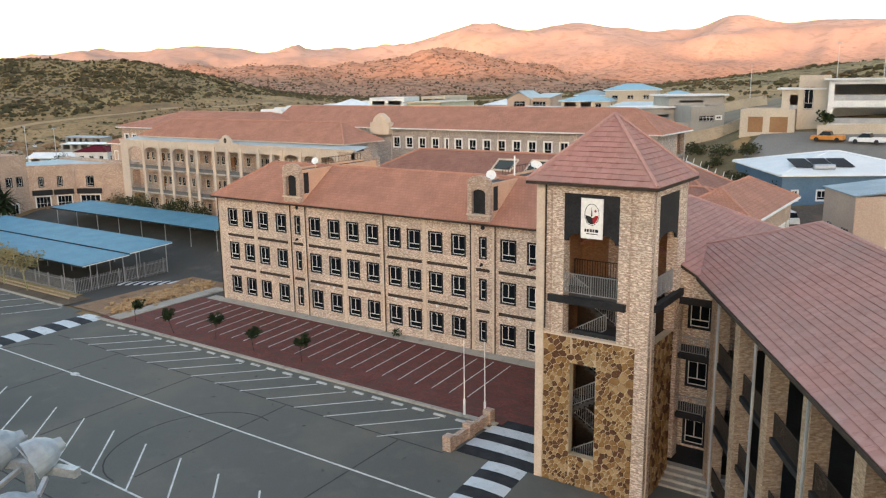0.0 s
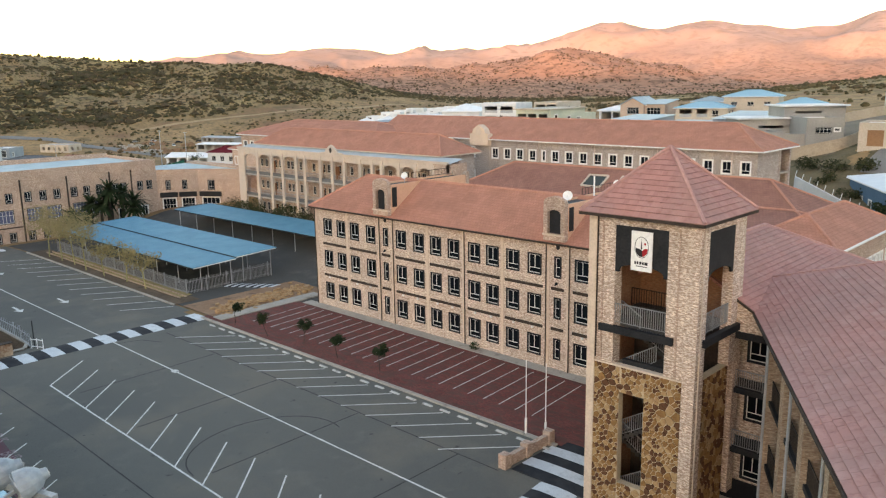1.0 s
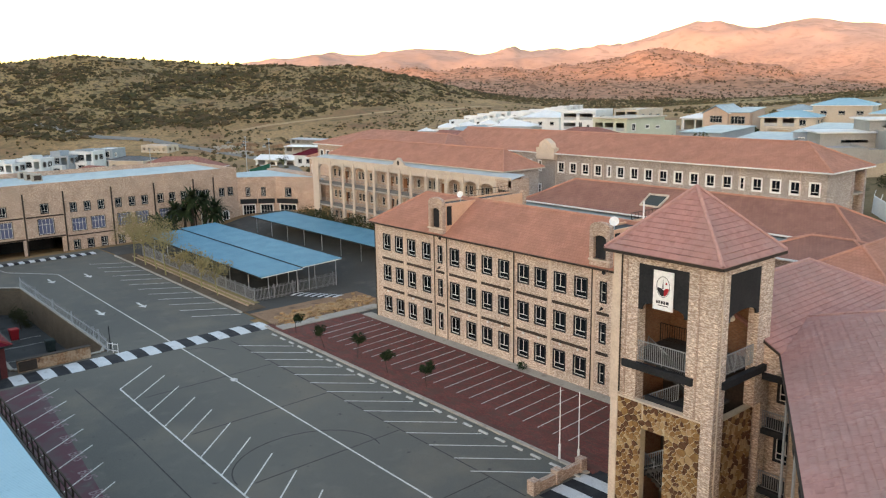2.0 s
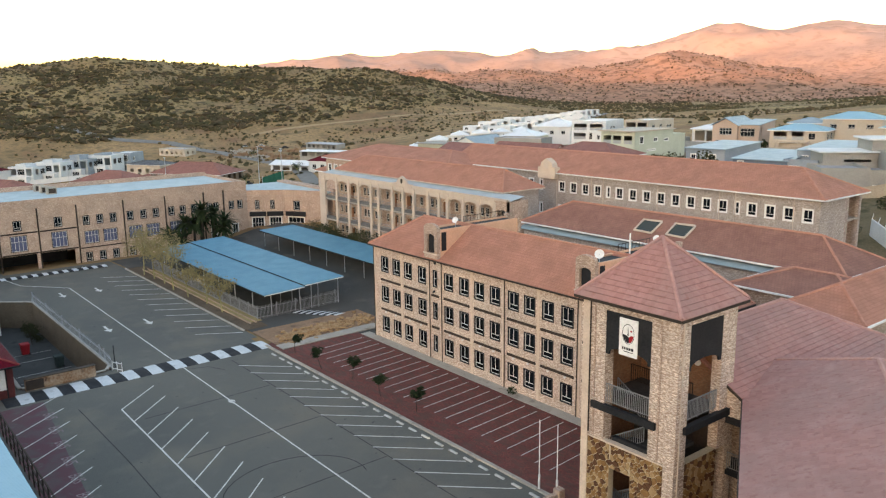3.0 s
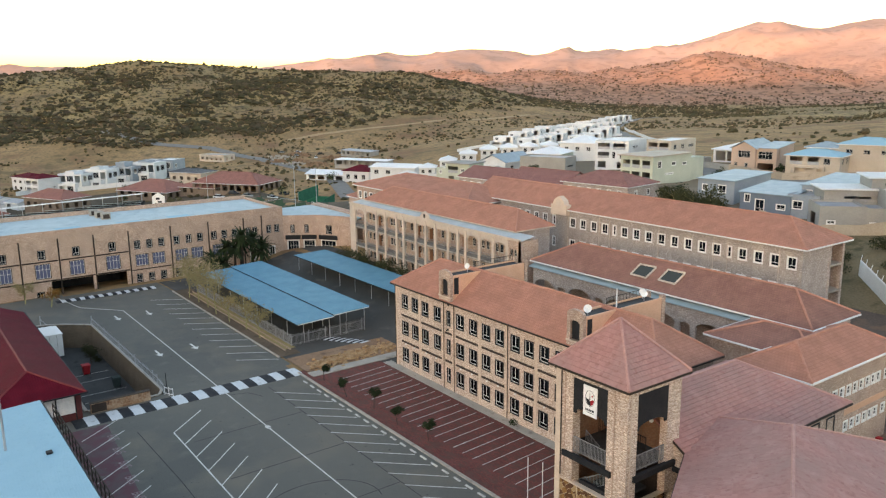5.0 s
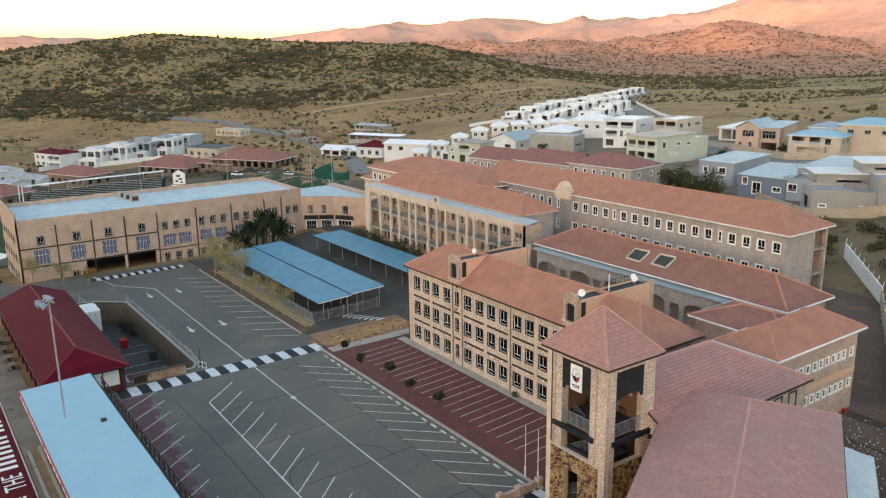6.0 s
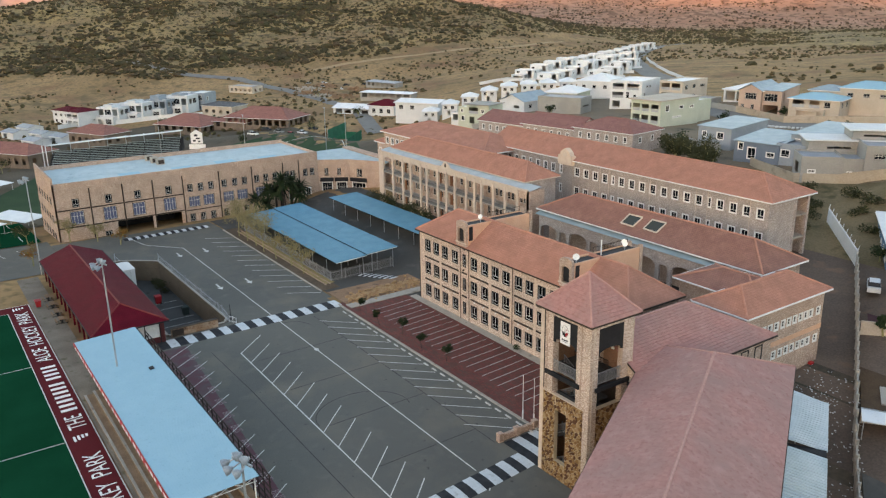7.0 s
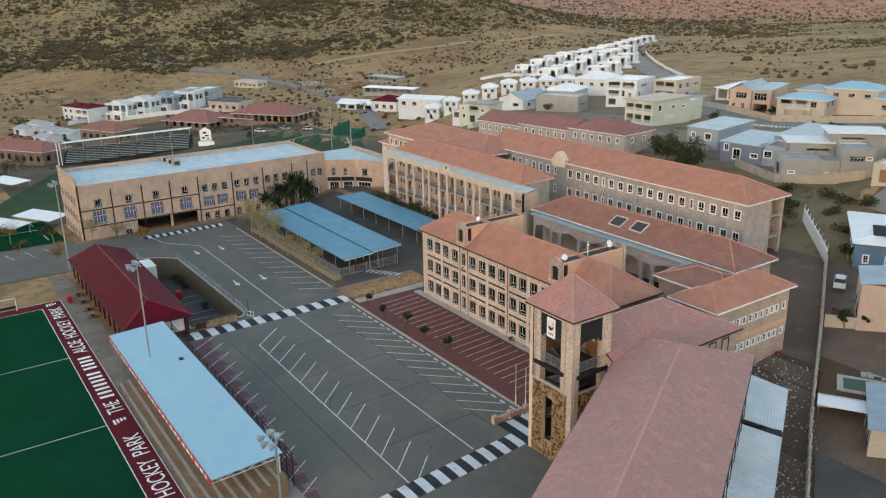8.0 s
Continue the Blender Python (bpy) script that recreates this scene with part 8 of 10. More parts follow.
# the hillside above
villa("mansion", -23.5, 133.5, 8, "cream flat-roofed house with two brown garage doors", (
    (-9.5, -1.5, 0, 9, 3.6, H_CREAM, FW, ((1.2, 0.1, 2.2, 2.4, "g"), (4.4, 0.1, 2.6, 2.4, "g")), (), ()),
    (-3.8, 2.0, 3.0, 11, 6.6, H_CREAM, FS, ((1.2, 3.4, 3.4, 2.4, "v"),), (), ())), "hillside mansions", 14.2)
villa("mansion", -9.2, 133.0, 8, "white mansion with two glazed balconies over a garden wall", (
    (-11.2, -1.0, 2, 14, 8.0, H_WHITE, FS, ((0.8, 5.0, 8.4, 2.4, "v"), (0.8, 1.6, 8.4, 2.4, "v")), ((2, 5.2, 3.0, 2.4, "b"), (7, 5.2, 3.0, 2.4, "b")), ()),
    (-15.5, -11.202, 5, 14, 8.8, H_CREAM, FW, ((0.8, 3.6, 1.4, 3.4, "b"),), (), ()),
    (-0.998, 3.5, 3, 13, 8.8, H_WHITE, FW, ((0.8, 4.6, 2.2, 2.8, "b"),), (), ())), "hillside mansions", 14.2)
villa("mansion", 9, 137, 8, "white modern mansion with a tall glazed stair", ((-13, 0, 0, 13, 8.4, H_WHITE, FW, ((1.0, 4.8, 4.2, 2.4, "b"), (7.0, 4.8, 4.2, 2.4, "v"), (1.0, 0.8, 4.2, 2.6, "b"), (7, 0.2, 4.2, 2.4, "o")), (), ()),), "hillside mansions", 14.4)
# across the boundary wall
house("blue_house", -17.0, 119.0, -58, 18.5, 20, 4.3, "hip", H_BLUE, R_WHITE, "dark blue house with a broad white hip roof and solar panels", 1, base=6.5, pitch=0.22, win="pale", sides="fr", eave=0.3)
house("tan_mono_house", -7.2, 94.5, -59, 7.6, 11, 6.0, "mono", H_TANL, R_BLUE, "peach plastered house with a pale sheet roof", 1, base=5.0, sides="f", win="bare", eave=0.2)
house("garden_house", 7.0, 73.5, -60, 11, 12, 3.8, "mono", H_CREAM, R_BLUE, "cream house with a blue-grey sheet roof", 1, base=0.4, sides="f", eave=0.3)
# to the west
villa("maroon_villa", -432.8, 73.8, 22, "white villa with maroon hip roofs and a walled garden", (
    (-26, -11, 2, 13, 7.0, H_WHITE, ("hip", MAROON, 0.3), bays(3, 15, 4.2, 1.8, 1.4, "b") + bays(3, 15, 0.8, 1.8, 1.6, "b"), (), ()),
    (-11, 0, 0, 12, 7.4, H_WHITE, ("hip", MAROON, 0.3), ((1, 4.0, 4, 2.2, "v"), (6, 4.0, 4, 2.2, "v"), (1, 0.4, 4, 2.4, "o"), (6, 0.4, 4, 2.4, "o")), (), ())), k=1.05)
for i, (x, y, k) in enumerate(((-425.8, 91.1, 1.10), (-425.7, 103.9, 1.11), (-427.2, 117.4, 1.13), (-426.1, 129.3, 1.15))):
    villa("modern_villa", x, y, 40, "white modern villa of stacked boxes with large dark windows", (
        (-13, 0, 3, 13, 8.2 + 0.5 * (i % 2), (H_WHITE, H_WHITE, H_GREY, H_PALE)[i], FW, ((0.8, 4.4, 3.4, 2.9, ("o", "v")[i % 2]), (5.0, 4.6, 3.4, 2.6, "b"), (9.4, 4.2, 2.8, 3.2, "o")), ((1.5, 4.6, 2.4, 2.4, "o"), (5, 4.6, 2.8, 2.4, "b")), ()),
        (-9.5, -4.5, 4, 11, 9.4 + 0.4 * (i % 3), (H_WHITE, H_PALE, H_GREY, H_GREY)[i], FG, (), (), ()),
        (-11, -1.5, 0, 3, 4.0, H_WHITE, FW, ((0.8, 0.3, 3.2, 2.4, "o"), (5.2, 0.4, 3.2, 2.4, "b")), (), ())), "modern villas", k=k)
villa("grey_villa", -434.1, 143.8, 40, "grey two-storey villa with white framed windows and white parapets", (
    (-9, 0, 0, 11, 8.6, H_GREY, FW, ((1.0, 4.6, 2.6, 3.0, "w"), (5.0, 4.6, 2.6, 3.0, "w"), (2.0, 0.4, 4.4, 2.4, "o")), ((2, 4.8, 1.6, 1.8, "w"),), ()),
    (-20, -9.002, 2, 12, 8.0, H_GREY, FW, ((1.0, 4.4, 2.4, 2.6, "w"), (5.4, 4.4, 2.4, 2.6, "w")), (), ())), "grey villas", k=1.16)
villa("tan_cottage", -485.5, 193.5, 25, "low tan cottage under construction with bare openings", ((-19, 0, 0, 9, 4.2, H_CREAM, FG, bays(5, 19, 1.2, 1.6, 1.6, "o"), bays(2, 9, 1.2, 1.4, 1.6, "o"), ()),), k=1.14)
villa("dark_roof_house", -389.2, 143.6, 30, "cream house with a dark hip roof", ((-18, 0, 0, 11, 4.4, H_CREAM, ("hip", R_DARK, 0.25), bays(4, 18, 1.0, 1.8, 1.6, "o"), bays(2, 11, 1.0, 1.8, 1.6, "o"), ()),), k=1.16)
villa("salmon_hall", -350.0, 113.3, 30, "wide hall under a salmon tiled hip roof", ((-27, 0, 0, 19, 3.2, HALL_WALL, ("hip", R_SALM, 0.42), bays(6, 27, 0.8, 2.2, 2.2, "o"), bays(4, 17, 0.8, 1.8, 2.2, "o"), ()),), "salmon roofed halls", k=1.11)
villa("salmon_hall", -337.2, 130.7, 30, "small hall under a salmon tiled hip roof", ((-17, 0, 0, 14, 3.0, HALL_WALL, ("hip", R_SALM, 0.42), bays(4, 17, 0.8, 2.0, 2.0, "o"), bays(3, 12, 0.8, 1.6, 2.0, "o"), ()),), "salmon roofed halls", k=1.15)
villa("salmon_hall", -317.6, 144.4, 34, "arcaded hall under a salmon tiled roof", ((-30, 0, 0, 16, 3.2, HALL_WALL, ("hip", R_SALM, 0.45), bays(9, 30, 0.4, 2.2, 2.4, "o"), bays(4, 16, 0.5, 2.0, 2.4, "o"), ()),), "salmon roofed halls", k=1.18)
villa("salmon_hall", -336, 66, 26, "hall under a salmon tiled roof behind the stand", ((-24, 0, 0, 14, 4.6, HALL_WALL, ("hip", R_SALM, 0.42), bays(5, 24, 0.8, 2.0, 2.0, "o"), bays(3, 14, 0.8, 1.8, 2.0, "o"), ()),), "salmon roofed halls", -13.5)
villa("salmon_hall", -310, 32, 32, "hall under a salmon tiled roof beside the field", ((-34, 0, 0, 14, 4.6, HALL_WALL, ("hip", R_SALM, 0.42), bays(8, 34, 0.6, 1.8, 2.4, "o"), bays(3, 14, 0.8, 1.8, 2.2, "o"), ()),), "salmon roofed halls", -14.5)
for x, y in ((-398.4, 49.8), (-382.9, 56.4), (-422.5, 47.2), (-410.5, 38.9), (-376.3, 43.3)):
    villa("white_shed", x, y, 20, "white shed with a sheet roof", ((-11, 0, 0, 8, 3.2, H_WHITE, ("gable", R_GREY, 0.25), ((2.0, 0.2, 3.0, 2.2, "o"),), (), ()),), "white sheds", k=1.05)
villa("marquee", -322.2, 191.6, 30, "white marquee with a shallow peaked roof", ((-17, 0, 0, 8, 2.2, H_WHITE, ("gable", R_WHITE, 0.3), bays(4, 17, 0.2, 3.0, 1.7, "o"), (), ()),), k=1.31)
villa("red_roof_cottage", -307.0, 196.1, 28, "white cottage with a maroon hip roof", ((-11, 0, 0, 9, 3.6, H_WHITE, ("hip", MAROON, 0.4), bays(3, 11, 0.8, 1.4, 1.6, "b"), bays(2, 9, 0.8, 1.4, 1.6, "b"), ()),), k=1.32)
villa("white_hall", -263.9, 193.3, 30, "white house with a low gable roof and blank side", ((-17, 0, 0, 10, 4.6, H_WHITE, ("gable", R_WHITE, 0.16), ((1.5, 2.2, 1.6, 1.4, "b"), (6, 2.2, 1.6, 1.4, "b"), (13, 2.4, 1.0, 1.0, "b")), (), ()),), k=1.27)
villa("shed_ruin", -416.7, 263.7, 12, "long shabby shed with a rusty sheet roof", ((-24, 0, 0, 6, 2.4, H_STONE, ("mono", R_GREY, 0.08), bays(6, 24, 0.3, 2.2, 1.6, "o"), (), ()),), "sheds", k=1.19)
villa("shed_ruin", -351.1, 234.2, 28, "long open shed with a pale sheet roof", ((-28, 0, 0, 6, 2.4, H_STONE, ("mono", R_WHITE, 0.06), bays(7, 28, 0.2, 3.0, 1.9, "o"), (), ()),), "sheds", k=1.21)


# ---- plot walls between the houses ----
def plot_wall(pts, h, mat, label, thick=0.25):
    pts = [out(*p) for p in pts]
    w = thing("plot_wall", (*pts[0], gz(*pts[0])), label, "wall", "plot walls")
    for p, q in zip(pts, pts[1:]):
        n = max(1, round(math.hypot(q[0] - p[0], q[1] - p[1]) / 8))
        for i in range(n):
            a = (p[0] + (q[0] - p[0]) * i / n, p[1] + (q[1] - p[1]) * i / n)
            c = (p[0] + (q[0] - p[0]) * (i + 1) / n, p[1] + (q[1] - p[1]) * (i + 1) / n)
            part("wall_length", Shape().beam((*a, gz(*a) + h / 2 - 0.5), (*c, gz(*c) + h / 2 - 0.5), thick, h + 1.0), mat, w)


plot_wall(((-66, 138), (-63.7, 136.6), (-52.2, 131.9), (-45, 134.5), (-37.0, 138.2), (-34.0, 140.5)), 1.8, H_TANW, "tan plastered wall below the grey houses")
plot_wall(((-108, 191), (-97, 187), (-87, 182), (-73, 186), (-57, 192), (-44, 198)), 2.2, H_TANW, "tan plastered wall along the winding road")
plot_wall(((-125, 195), (-108, 191)), 2.0, H_STONE, "grey block wall beside the open house")
plot_wall(((-301, 245), (-292, 256), (-276, 253), (-262, 240)), 1.6, H_WHITE, "white wall round a cul-de-sac")
plot_wall(((-432, 63), (-436, 70), (-439, 91), (-429, 89)), 2.2, H_WHITE, "white garden wall with gate openings")
plot_wall(((-429, 89), (-423, 113), (-413, 131), (-410, 140)), 2.4, H_WHITE, "white garden wall before the modern villas")
plot_wall(((-170, 143), (-158, 147), (-146, 150), (-133, 150)), 1.8, H_STONE, "grey plot wall behind the pink roofed row")
plot_wall(((-98, 150), (-86, 146), (-78, 144)), 1.8, H_STONE, "grey plot wall beside the green house")
plot_wall(((-168, 252), (-206, 284), (-254, 326), (-330, 404)), 1.4, H_WHITE, "white wall along the curving valley road")
plot_wall(((-21.5, 132.2), (-14, 132.6), (-9, 132.6)), 1.6, H_CREAM, "cream wall before the mansions")


# ---- roads and fields out there ----
def road(name, pts, w, mat, label, dz=0.12, cat="road"):
    pts = pts if cat == "track" else [out(*p) for p in pts]
    s = Shape()
    fine_ = []
    for p, q in zip(pts, pts[1:]):
        n = max(1, int(math.hypot(q[0] - p[0], q[1] - p[1]) / 9))
        fine_ += [(p[0] + (q[0] - p[0]) * i / n, p[1] + (q[1] - p[1]) * i / n) for i in range(n)]
    fine_.append(pts[-1])
    edge = []
    for i, p in enumerate(fine_):
        a, c = fine_[max(0, i - 1)], fine_[min(len(fine_) - 1, i + 1)]
        d = Vector((c[0] - a[0], c[1] - a[1], 0)).normalized()
        l, r = (p[0] - d.y * w / 2, p[1] + d.x * w / 2), (p[0] + d.y * w / 2, p[1] - d.x * w / 2)
        edge.append(((*l, gz(*l) + dz), (*p, gz(*p) + dz + 0.05), (*r, gz(*r) + dz)))
    for a, c in zip(edge, edge[1:]):
        s.face(a[1], c[1], c[0], a[0])
        s.face(a[2], c[2], c[1], a[1])
    return solid(name, s, mat, label, cat, kind="structure")


ROADT = plain("grey_road", (0.17, 0.165, 0.155), (0.22, 0.215, 0.20), 0.9, 5.0, 0.2, 0.0)
road("valley_road", [(-150, 222), (-184, 256), (-214, 281), (-262, 322), (-338, 400), (-398, 478), (-448, 556), (-470, 620)], 11, ROADT, "grey road curving up the valley", 0.3)
road("west_road", [(-640, 150), (-585, 178), (-548, 208), (-530, 212), (-470, 215), (-400, 205), (-335, 192), (-270, 165)], 8, ROADT, "grey road past the western houses", 0.3)
road("hill_road", [(-140, 212), (-118, 190), (-98, 182), (-76, 179), (-62, 190), (-64, 215), (-30, 250)], 10, ROADT, "grey road winding past the hillside houses", 0.3)
road("mansion_road", [(-30, 129.5), (-16, 128.6), (0, 128.6), (24, 131)], 9, ROADT, "grey road before the mansions", 0.25)
road("dirt_track", [(-543, 266), (-545, 297), (-540, 337), (-531, 379), (-537, 442), (-562, 547)], 6, plain("sandy_track", (0.33, 0.23, 0.13), (0.40, 0.28, 0.165), 0.95, 3.0, 0.2, 0), "sandy track over the plain", 0.25, "track")
for i in range(34):
    u = i / 33
    x, y = out(-100 + 38 * u, 178.0 - 2.5 * math.sin(u * 3.1))
    solid("kerb_block", Shape().box(x, y - 0.25, gz(x, y), x + 0.7, y + 0.25, gz(x, y) + 0.55), H_WHITE, "white painted kerb block beside the road", "kerb", "kerb blocks", "structure")
fs_ = Shape()
for i in range(16):
    for j in range(12):
        q = []
        for a, c in ((i, j), (i + 1, j), (i + 1, j + 1), (i, j + 1)):
            x, y = -293 + 0.42 * 7 * a + 0.91 * 8 * c, 36 + 0.91 * 7 * a - 0.42 * 8 * c
            q.append((x, y, gz(x, y) + 0.15))
        fs_.face(*q[::-1])
solid("sports_field", fs_, plain("field_grass", (0.012, 0.04, 0.016), (0.022, 0.055, 0.022), 0.95, 6.0, 0.1, 0), "green sports field with worn touchlines", "sports field", kind="structure")
TOWNG = plain("town_yard", (0.06, 0.053, 0.041), (0.125, 0.097, 0.068), 0.95, 2.0, 0.06, 0.0, stain=(0.055, 0.055, 0.038))
solid("town_yards", drape(-405, -162, 12, 146, 0.08, 6), TOWNG, "dark trodden yards round the halls", "ground", kind="structure")
solid("scrub_bank", drape(-90, -18, 106, 140, 0.05, 4), plain("bank_grass", (0.11, 0.092, 0.05), (0.19, 0.145, 0.085), 0.95, 3.0, 0.15, 0.0, stain=(0.075, 0.07, 0.035)), "olive-brown weedy bank above the campus", "verge", kind="structure")
solid("upper_yards", drape(-205, -28, 136, 224, 0.06, 5), plain("upper_yard_ground", (0.15, 0.125, 0.095), (0.23, 0.175, 0.12), 0.95, 2.0, 0.05, 0.0, stain=(0.10, 0.09, 0.065)), "trodden grey-brown ground round the upper houses", "ground", kind="structure")
solid("neighbour_plots", drape(-16, 40, 40, 128, -0.01, 4), TOWNG, "dark plots beyond the boundary wall", "ground", kind="structure")
for i, (x, y, w, d, rot) in enumerate(((-160.5, 3.0, 11, 5, 30), (-166, 11.0, 13, 6, 30), (-262, 14, 16, 7, 24))):
    cn = new("car_canopy")
    cn.matrix_basis = pose(x, y, gz(x, y), 0, 0, rot)
    BASE[cn.name] = Matrix.Identity(4)
    tagged(cn, "white sheet canopy over parking bays", "canopy", "car canopies")
    part("sheet", Shape().slab([(-w / 2, -d / 2, 2.6), (w / 2, -d / 2, 2.6), (w / 2, d / 2, 2.9), (-w / 2, d / 2, 2.9)], 0.06), R_WHITE, cn)
    for xx in (-w / 2 + 0.5, 0, w / 2 - 0.5):
        part("post", Shape().tube((xx, d / 2 - 0.5, -0.6), (xx, d / 2 - 0.5, 2.8), 0.07), STEEL, cn)
for k, (a0, c0, a1, c1) in enumerate(((70, 22, 108, 22), (70, 76, 108, 76), (70, 22, 70, 76), (108, 22, 108, 76), (89, 22, 89, 76))):
    s = Shape()
    n = 8
    pt = [(-293 + 0.42 * (a0 + (a1 - a0) * i / n) + 0.91 * (c0 + (c1 - c0) * i / n), 36 + 0.91 * (a0 + (a1 - a0) * i / n) - 0.42 * (c0 + (c1 - c0) * i / n)) for i in range(n + 1)]
    for u, v in zip(pt, pt[1:]):
        s.beam((*u, gz(*u) + 0.25), (*v, gz(*v) + 0.25), 0.22, 0.04)
    solid("field_line", s, LINE, "white line of the sports field", "pitch line", "field lines", "structure")
nt_ = thing("court_net", (-246, 137, gz(-246, 137)), "tall green shade-net fence round a court", "fence")
netting = plain("green_netting", (0.012, 0.10, 0.062), (0.02, 0.14, 0.085), 0.9, 3.0, 0.3, 0.0)
for p, q in (((-229, 121), (-243, 136)), ((-243, 136), (-262, 153)), ((-262, 153), (-273, 146))):
    g = max(gz(*p), gz(*q))
    part("net_panel", Shape().beam((*p, g + 1.0), (*q, g + 1.0), 0.06, 4.0), netting, nt_)
    part("post", Shape().tube((*p, gz(*p)), (*p, g + 3.2), 0.08), STEEL, nt_)
solid("lower_court", drape(-175, -140, -8, 12, 0.2, 6), TURF, "dark green ball court beside the wing", "sports pitch", kind="structure")
for p, q in (((-172, 9), (-143, 9)), ((-172, -5), (-143, -5)), ((-158, 9), (-158, -5))):
    s = Shape()
    s.beam((*p, gz(*p) + 0.35), (*q, gz(*q) + 0.35), 0.15, 0.03)
    solid("court_line", s, LINE, "white line of the ball court", "pitch line", "court lines", "structure")
solid("pool_slab", drape(-140, -116, -30, 13, 0.06, 6), ASPHALT, "grey asphalt of the lower car park", "car park", kind="structure")
for i in range(9):
    y = -22 + i * 3.6
    line((-135, y), (-130, y + 1.5), 0.12, gz(-132, y) + 0.09, group="lower car park lines")


def bleachers():
    a, n = Vector((0.42, 0.907, 0)), Vector((0.907, -0.42, 0))
    o = Vector((-303, 38, 0))
    b = thing("bleachers", (-292, 63, gz(-292, 63)), "open steel bleachers with green seats under a white roof", "grandstand")
    g0 = -14.2
    green = plain("green_seat", (0.36, 0.45, 0.45), (0.44, 0.53, 0.52), 0.7, 4.0, 0.6)
    back0, back1 = o - n * 7.0, o + a * 50 - n * 7.0
    # solid dark wedge stands for the shade between and under the benches
    part("seat_shade_wedge", Shape().hexa([(o.x, o.y, g0 - 1), (o.x + a.x * 50, o.y + a.y * 50, g0 + 3.2), (back1.x, back1.y, g0 + 3.2), (back0.x, back0.y, g0 - 1), (o.x, o.y, g0), (o.x + a.x * 50, o.y + a.y * 50, g0 + 4.3), (back1.x, back1.y, g0 + 8.6), (back0.x, back0.y, g0 + 4.4)]), DARK, b, "solid dark wedge standing for the shade under the seats")
    for k in range(7):
        c0, c1 = o + a * (1 + 6.9 * k), o + a * (7.5 + 6.9 * k)
        for i in range(9):
            m0, m1 = c0 - n * (i * 0.75), c1 - n * (i * 0.75)
            z = g0 + 0.6 * k + 0.6 + i * 0.55
            part("bench", Shape().beam((m0.x, m0.y, z), (m1.x, m1.y, z), 0.6, 0.1), green, b)
    r0, r1 = o - n * 0.5, o + a * 50 - n * 0.5
    t0_, t1_ = o - n * 7.5, o + a * 50 - n * 7.5
    zr = g0 + 8.2
    part("roof", Shape().slab([(r0.x, r0.y, zr), (r1.x, r1.y, zr + 3.8), (t1_.x, t1_.y, zr + 3.2), (t0_.x, t0_.y, zr - 0.6)], 0.25), R_WHITE, b, "thin white roof")
    for k in range(8):
        c = o - n * 6.5 + a * (7 * k)
        part("post", Shape().tube((c.x, c.y, g0 - 2 + 0.5 * k), (c.x, c.y, zr + 0.5 * k), 0.14), STEEL, b)
    for k in (-0.6, -0.2):
        c = o + a * k * 3 - n * 1.0
        part("end_post", Shape().tube((c.x, c.y, g0 - 2), (c.x, c.y, zr), 0.2), SIGNW, b, "white leaning end post")
    sb = thing("scoreboard", (-277, 88, gz(-277, 88)), "white arched scoreboard with dark emblem shapes", "sign")
    f = wall_frame((-277, 88, gz(-277, 88)), (0.6, 0.8, 0))
    part("board", Shape().plate(((-2.3, 2.2), (2.3, 2.2), (2.3, 6.2), (0, 7.6), (-2.3, 6.2)), f, -0.2, 0.2), SIGNW, sb)
    part("foot_board", Shape().plate(((-3.2, 0), (3.2, 0), (3.2, 1.9), (-3.2, 1.9)), f, -0.2, 0.2), SIGNW, sb)
    for p_ in ((-0.9, 5.0, 1.4, 0.8), (-0.2, 3.9, 1.5, 0.6), (-1.4, 3.0, 1.0, 0.7), (0.5, 2.7, 0.9, 0.6)):
        part("emblem_shape", Shape().plate(((p_[0], p_[1]), (p_[0] + p_[2], p_[1]), (p_[0] + p_[2], p_[1] + p_[3]), (p_[0], p_[1] + p_[3])), f, 0.2, 0.24), DARK, sb)


bleachers()


# ---- boundary wall and the neighbours' gardens ----
def boundary():
    w = thing("boundary_wall", (-13, 85, 3), "pale precast boundary wall stepping down the slope", "wall", kind="structure")
    pts = [(14, 38.3), (6.1, 52.1), (-3.6, 68.5), (-13.2, 85.6), (-24.4, 104.9)]
    for p, q in zip(pts, pts[1:]):
        L = math.hypot(q[0] - p[0], q[1] - p[1])
        n = round(L / 2.4)
        for i in range(n):
            a, c = (p[0] + (q[0] - p[0]) * i / n, p[1] + (q[1] - p[1]) * i / n), (p[0] + (q[0] - p[0]) * (i + 1) / n, p[1] + (q[1] - p[1]) * (i + 1) / n)
            g = min(gz(*a), gz(*c))
            s = Shape().beam((*a, g + 0.95), (*c, g + 0.95), 0.14, 2.5)
            pn = part("wall_panel", s, CONC, w)
            part("post", Shape().box(a[0] - 0.14, a[1] - 0.14, g - 0.4, a[0] + 0.14, a[1] + 0.14, g + 2.45), CONC, pn)
    s = Shape()
    a, c = (-24.4, 104.9), (-36.5, 117.5)
    s.beam((*a, gz(*a) + 0.8), (*c, gz(*c) + 0.8), 0.2, 3.2)
    part("tall_wall_panel", s, H_WHITE, w, "tall white plastered end of the wall")
    for i in range(9):
        u = i / 8
        x, y = a[0] + (c[0] - a[0]) * u, a[1] + (c[1] - a[1]) * u
        part("wire_post", Shape().beam((x, y, gz(x, y) + 2.2), (x + 0.25, y - 0.1, gz(x, y) + 3.2), 0.06), SIGNW, w)


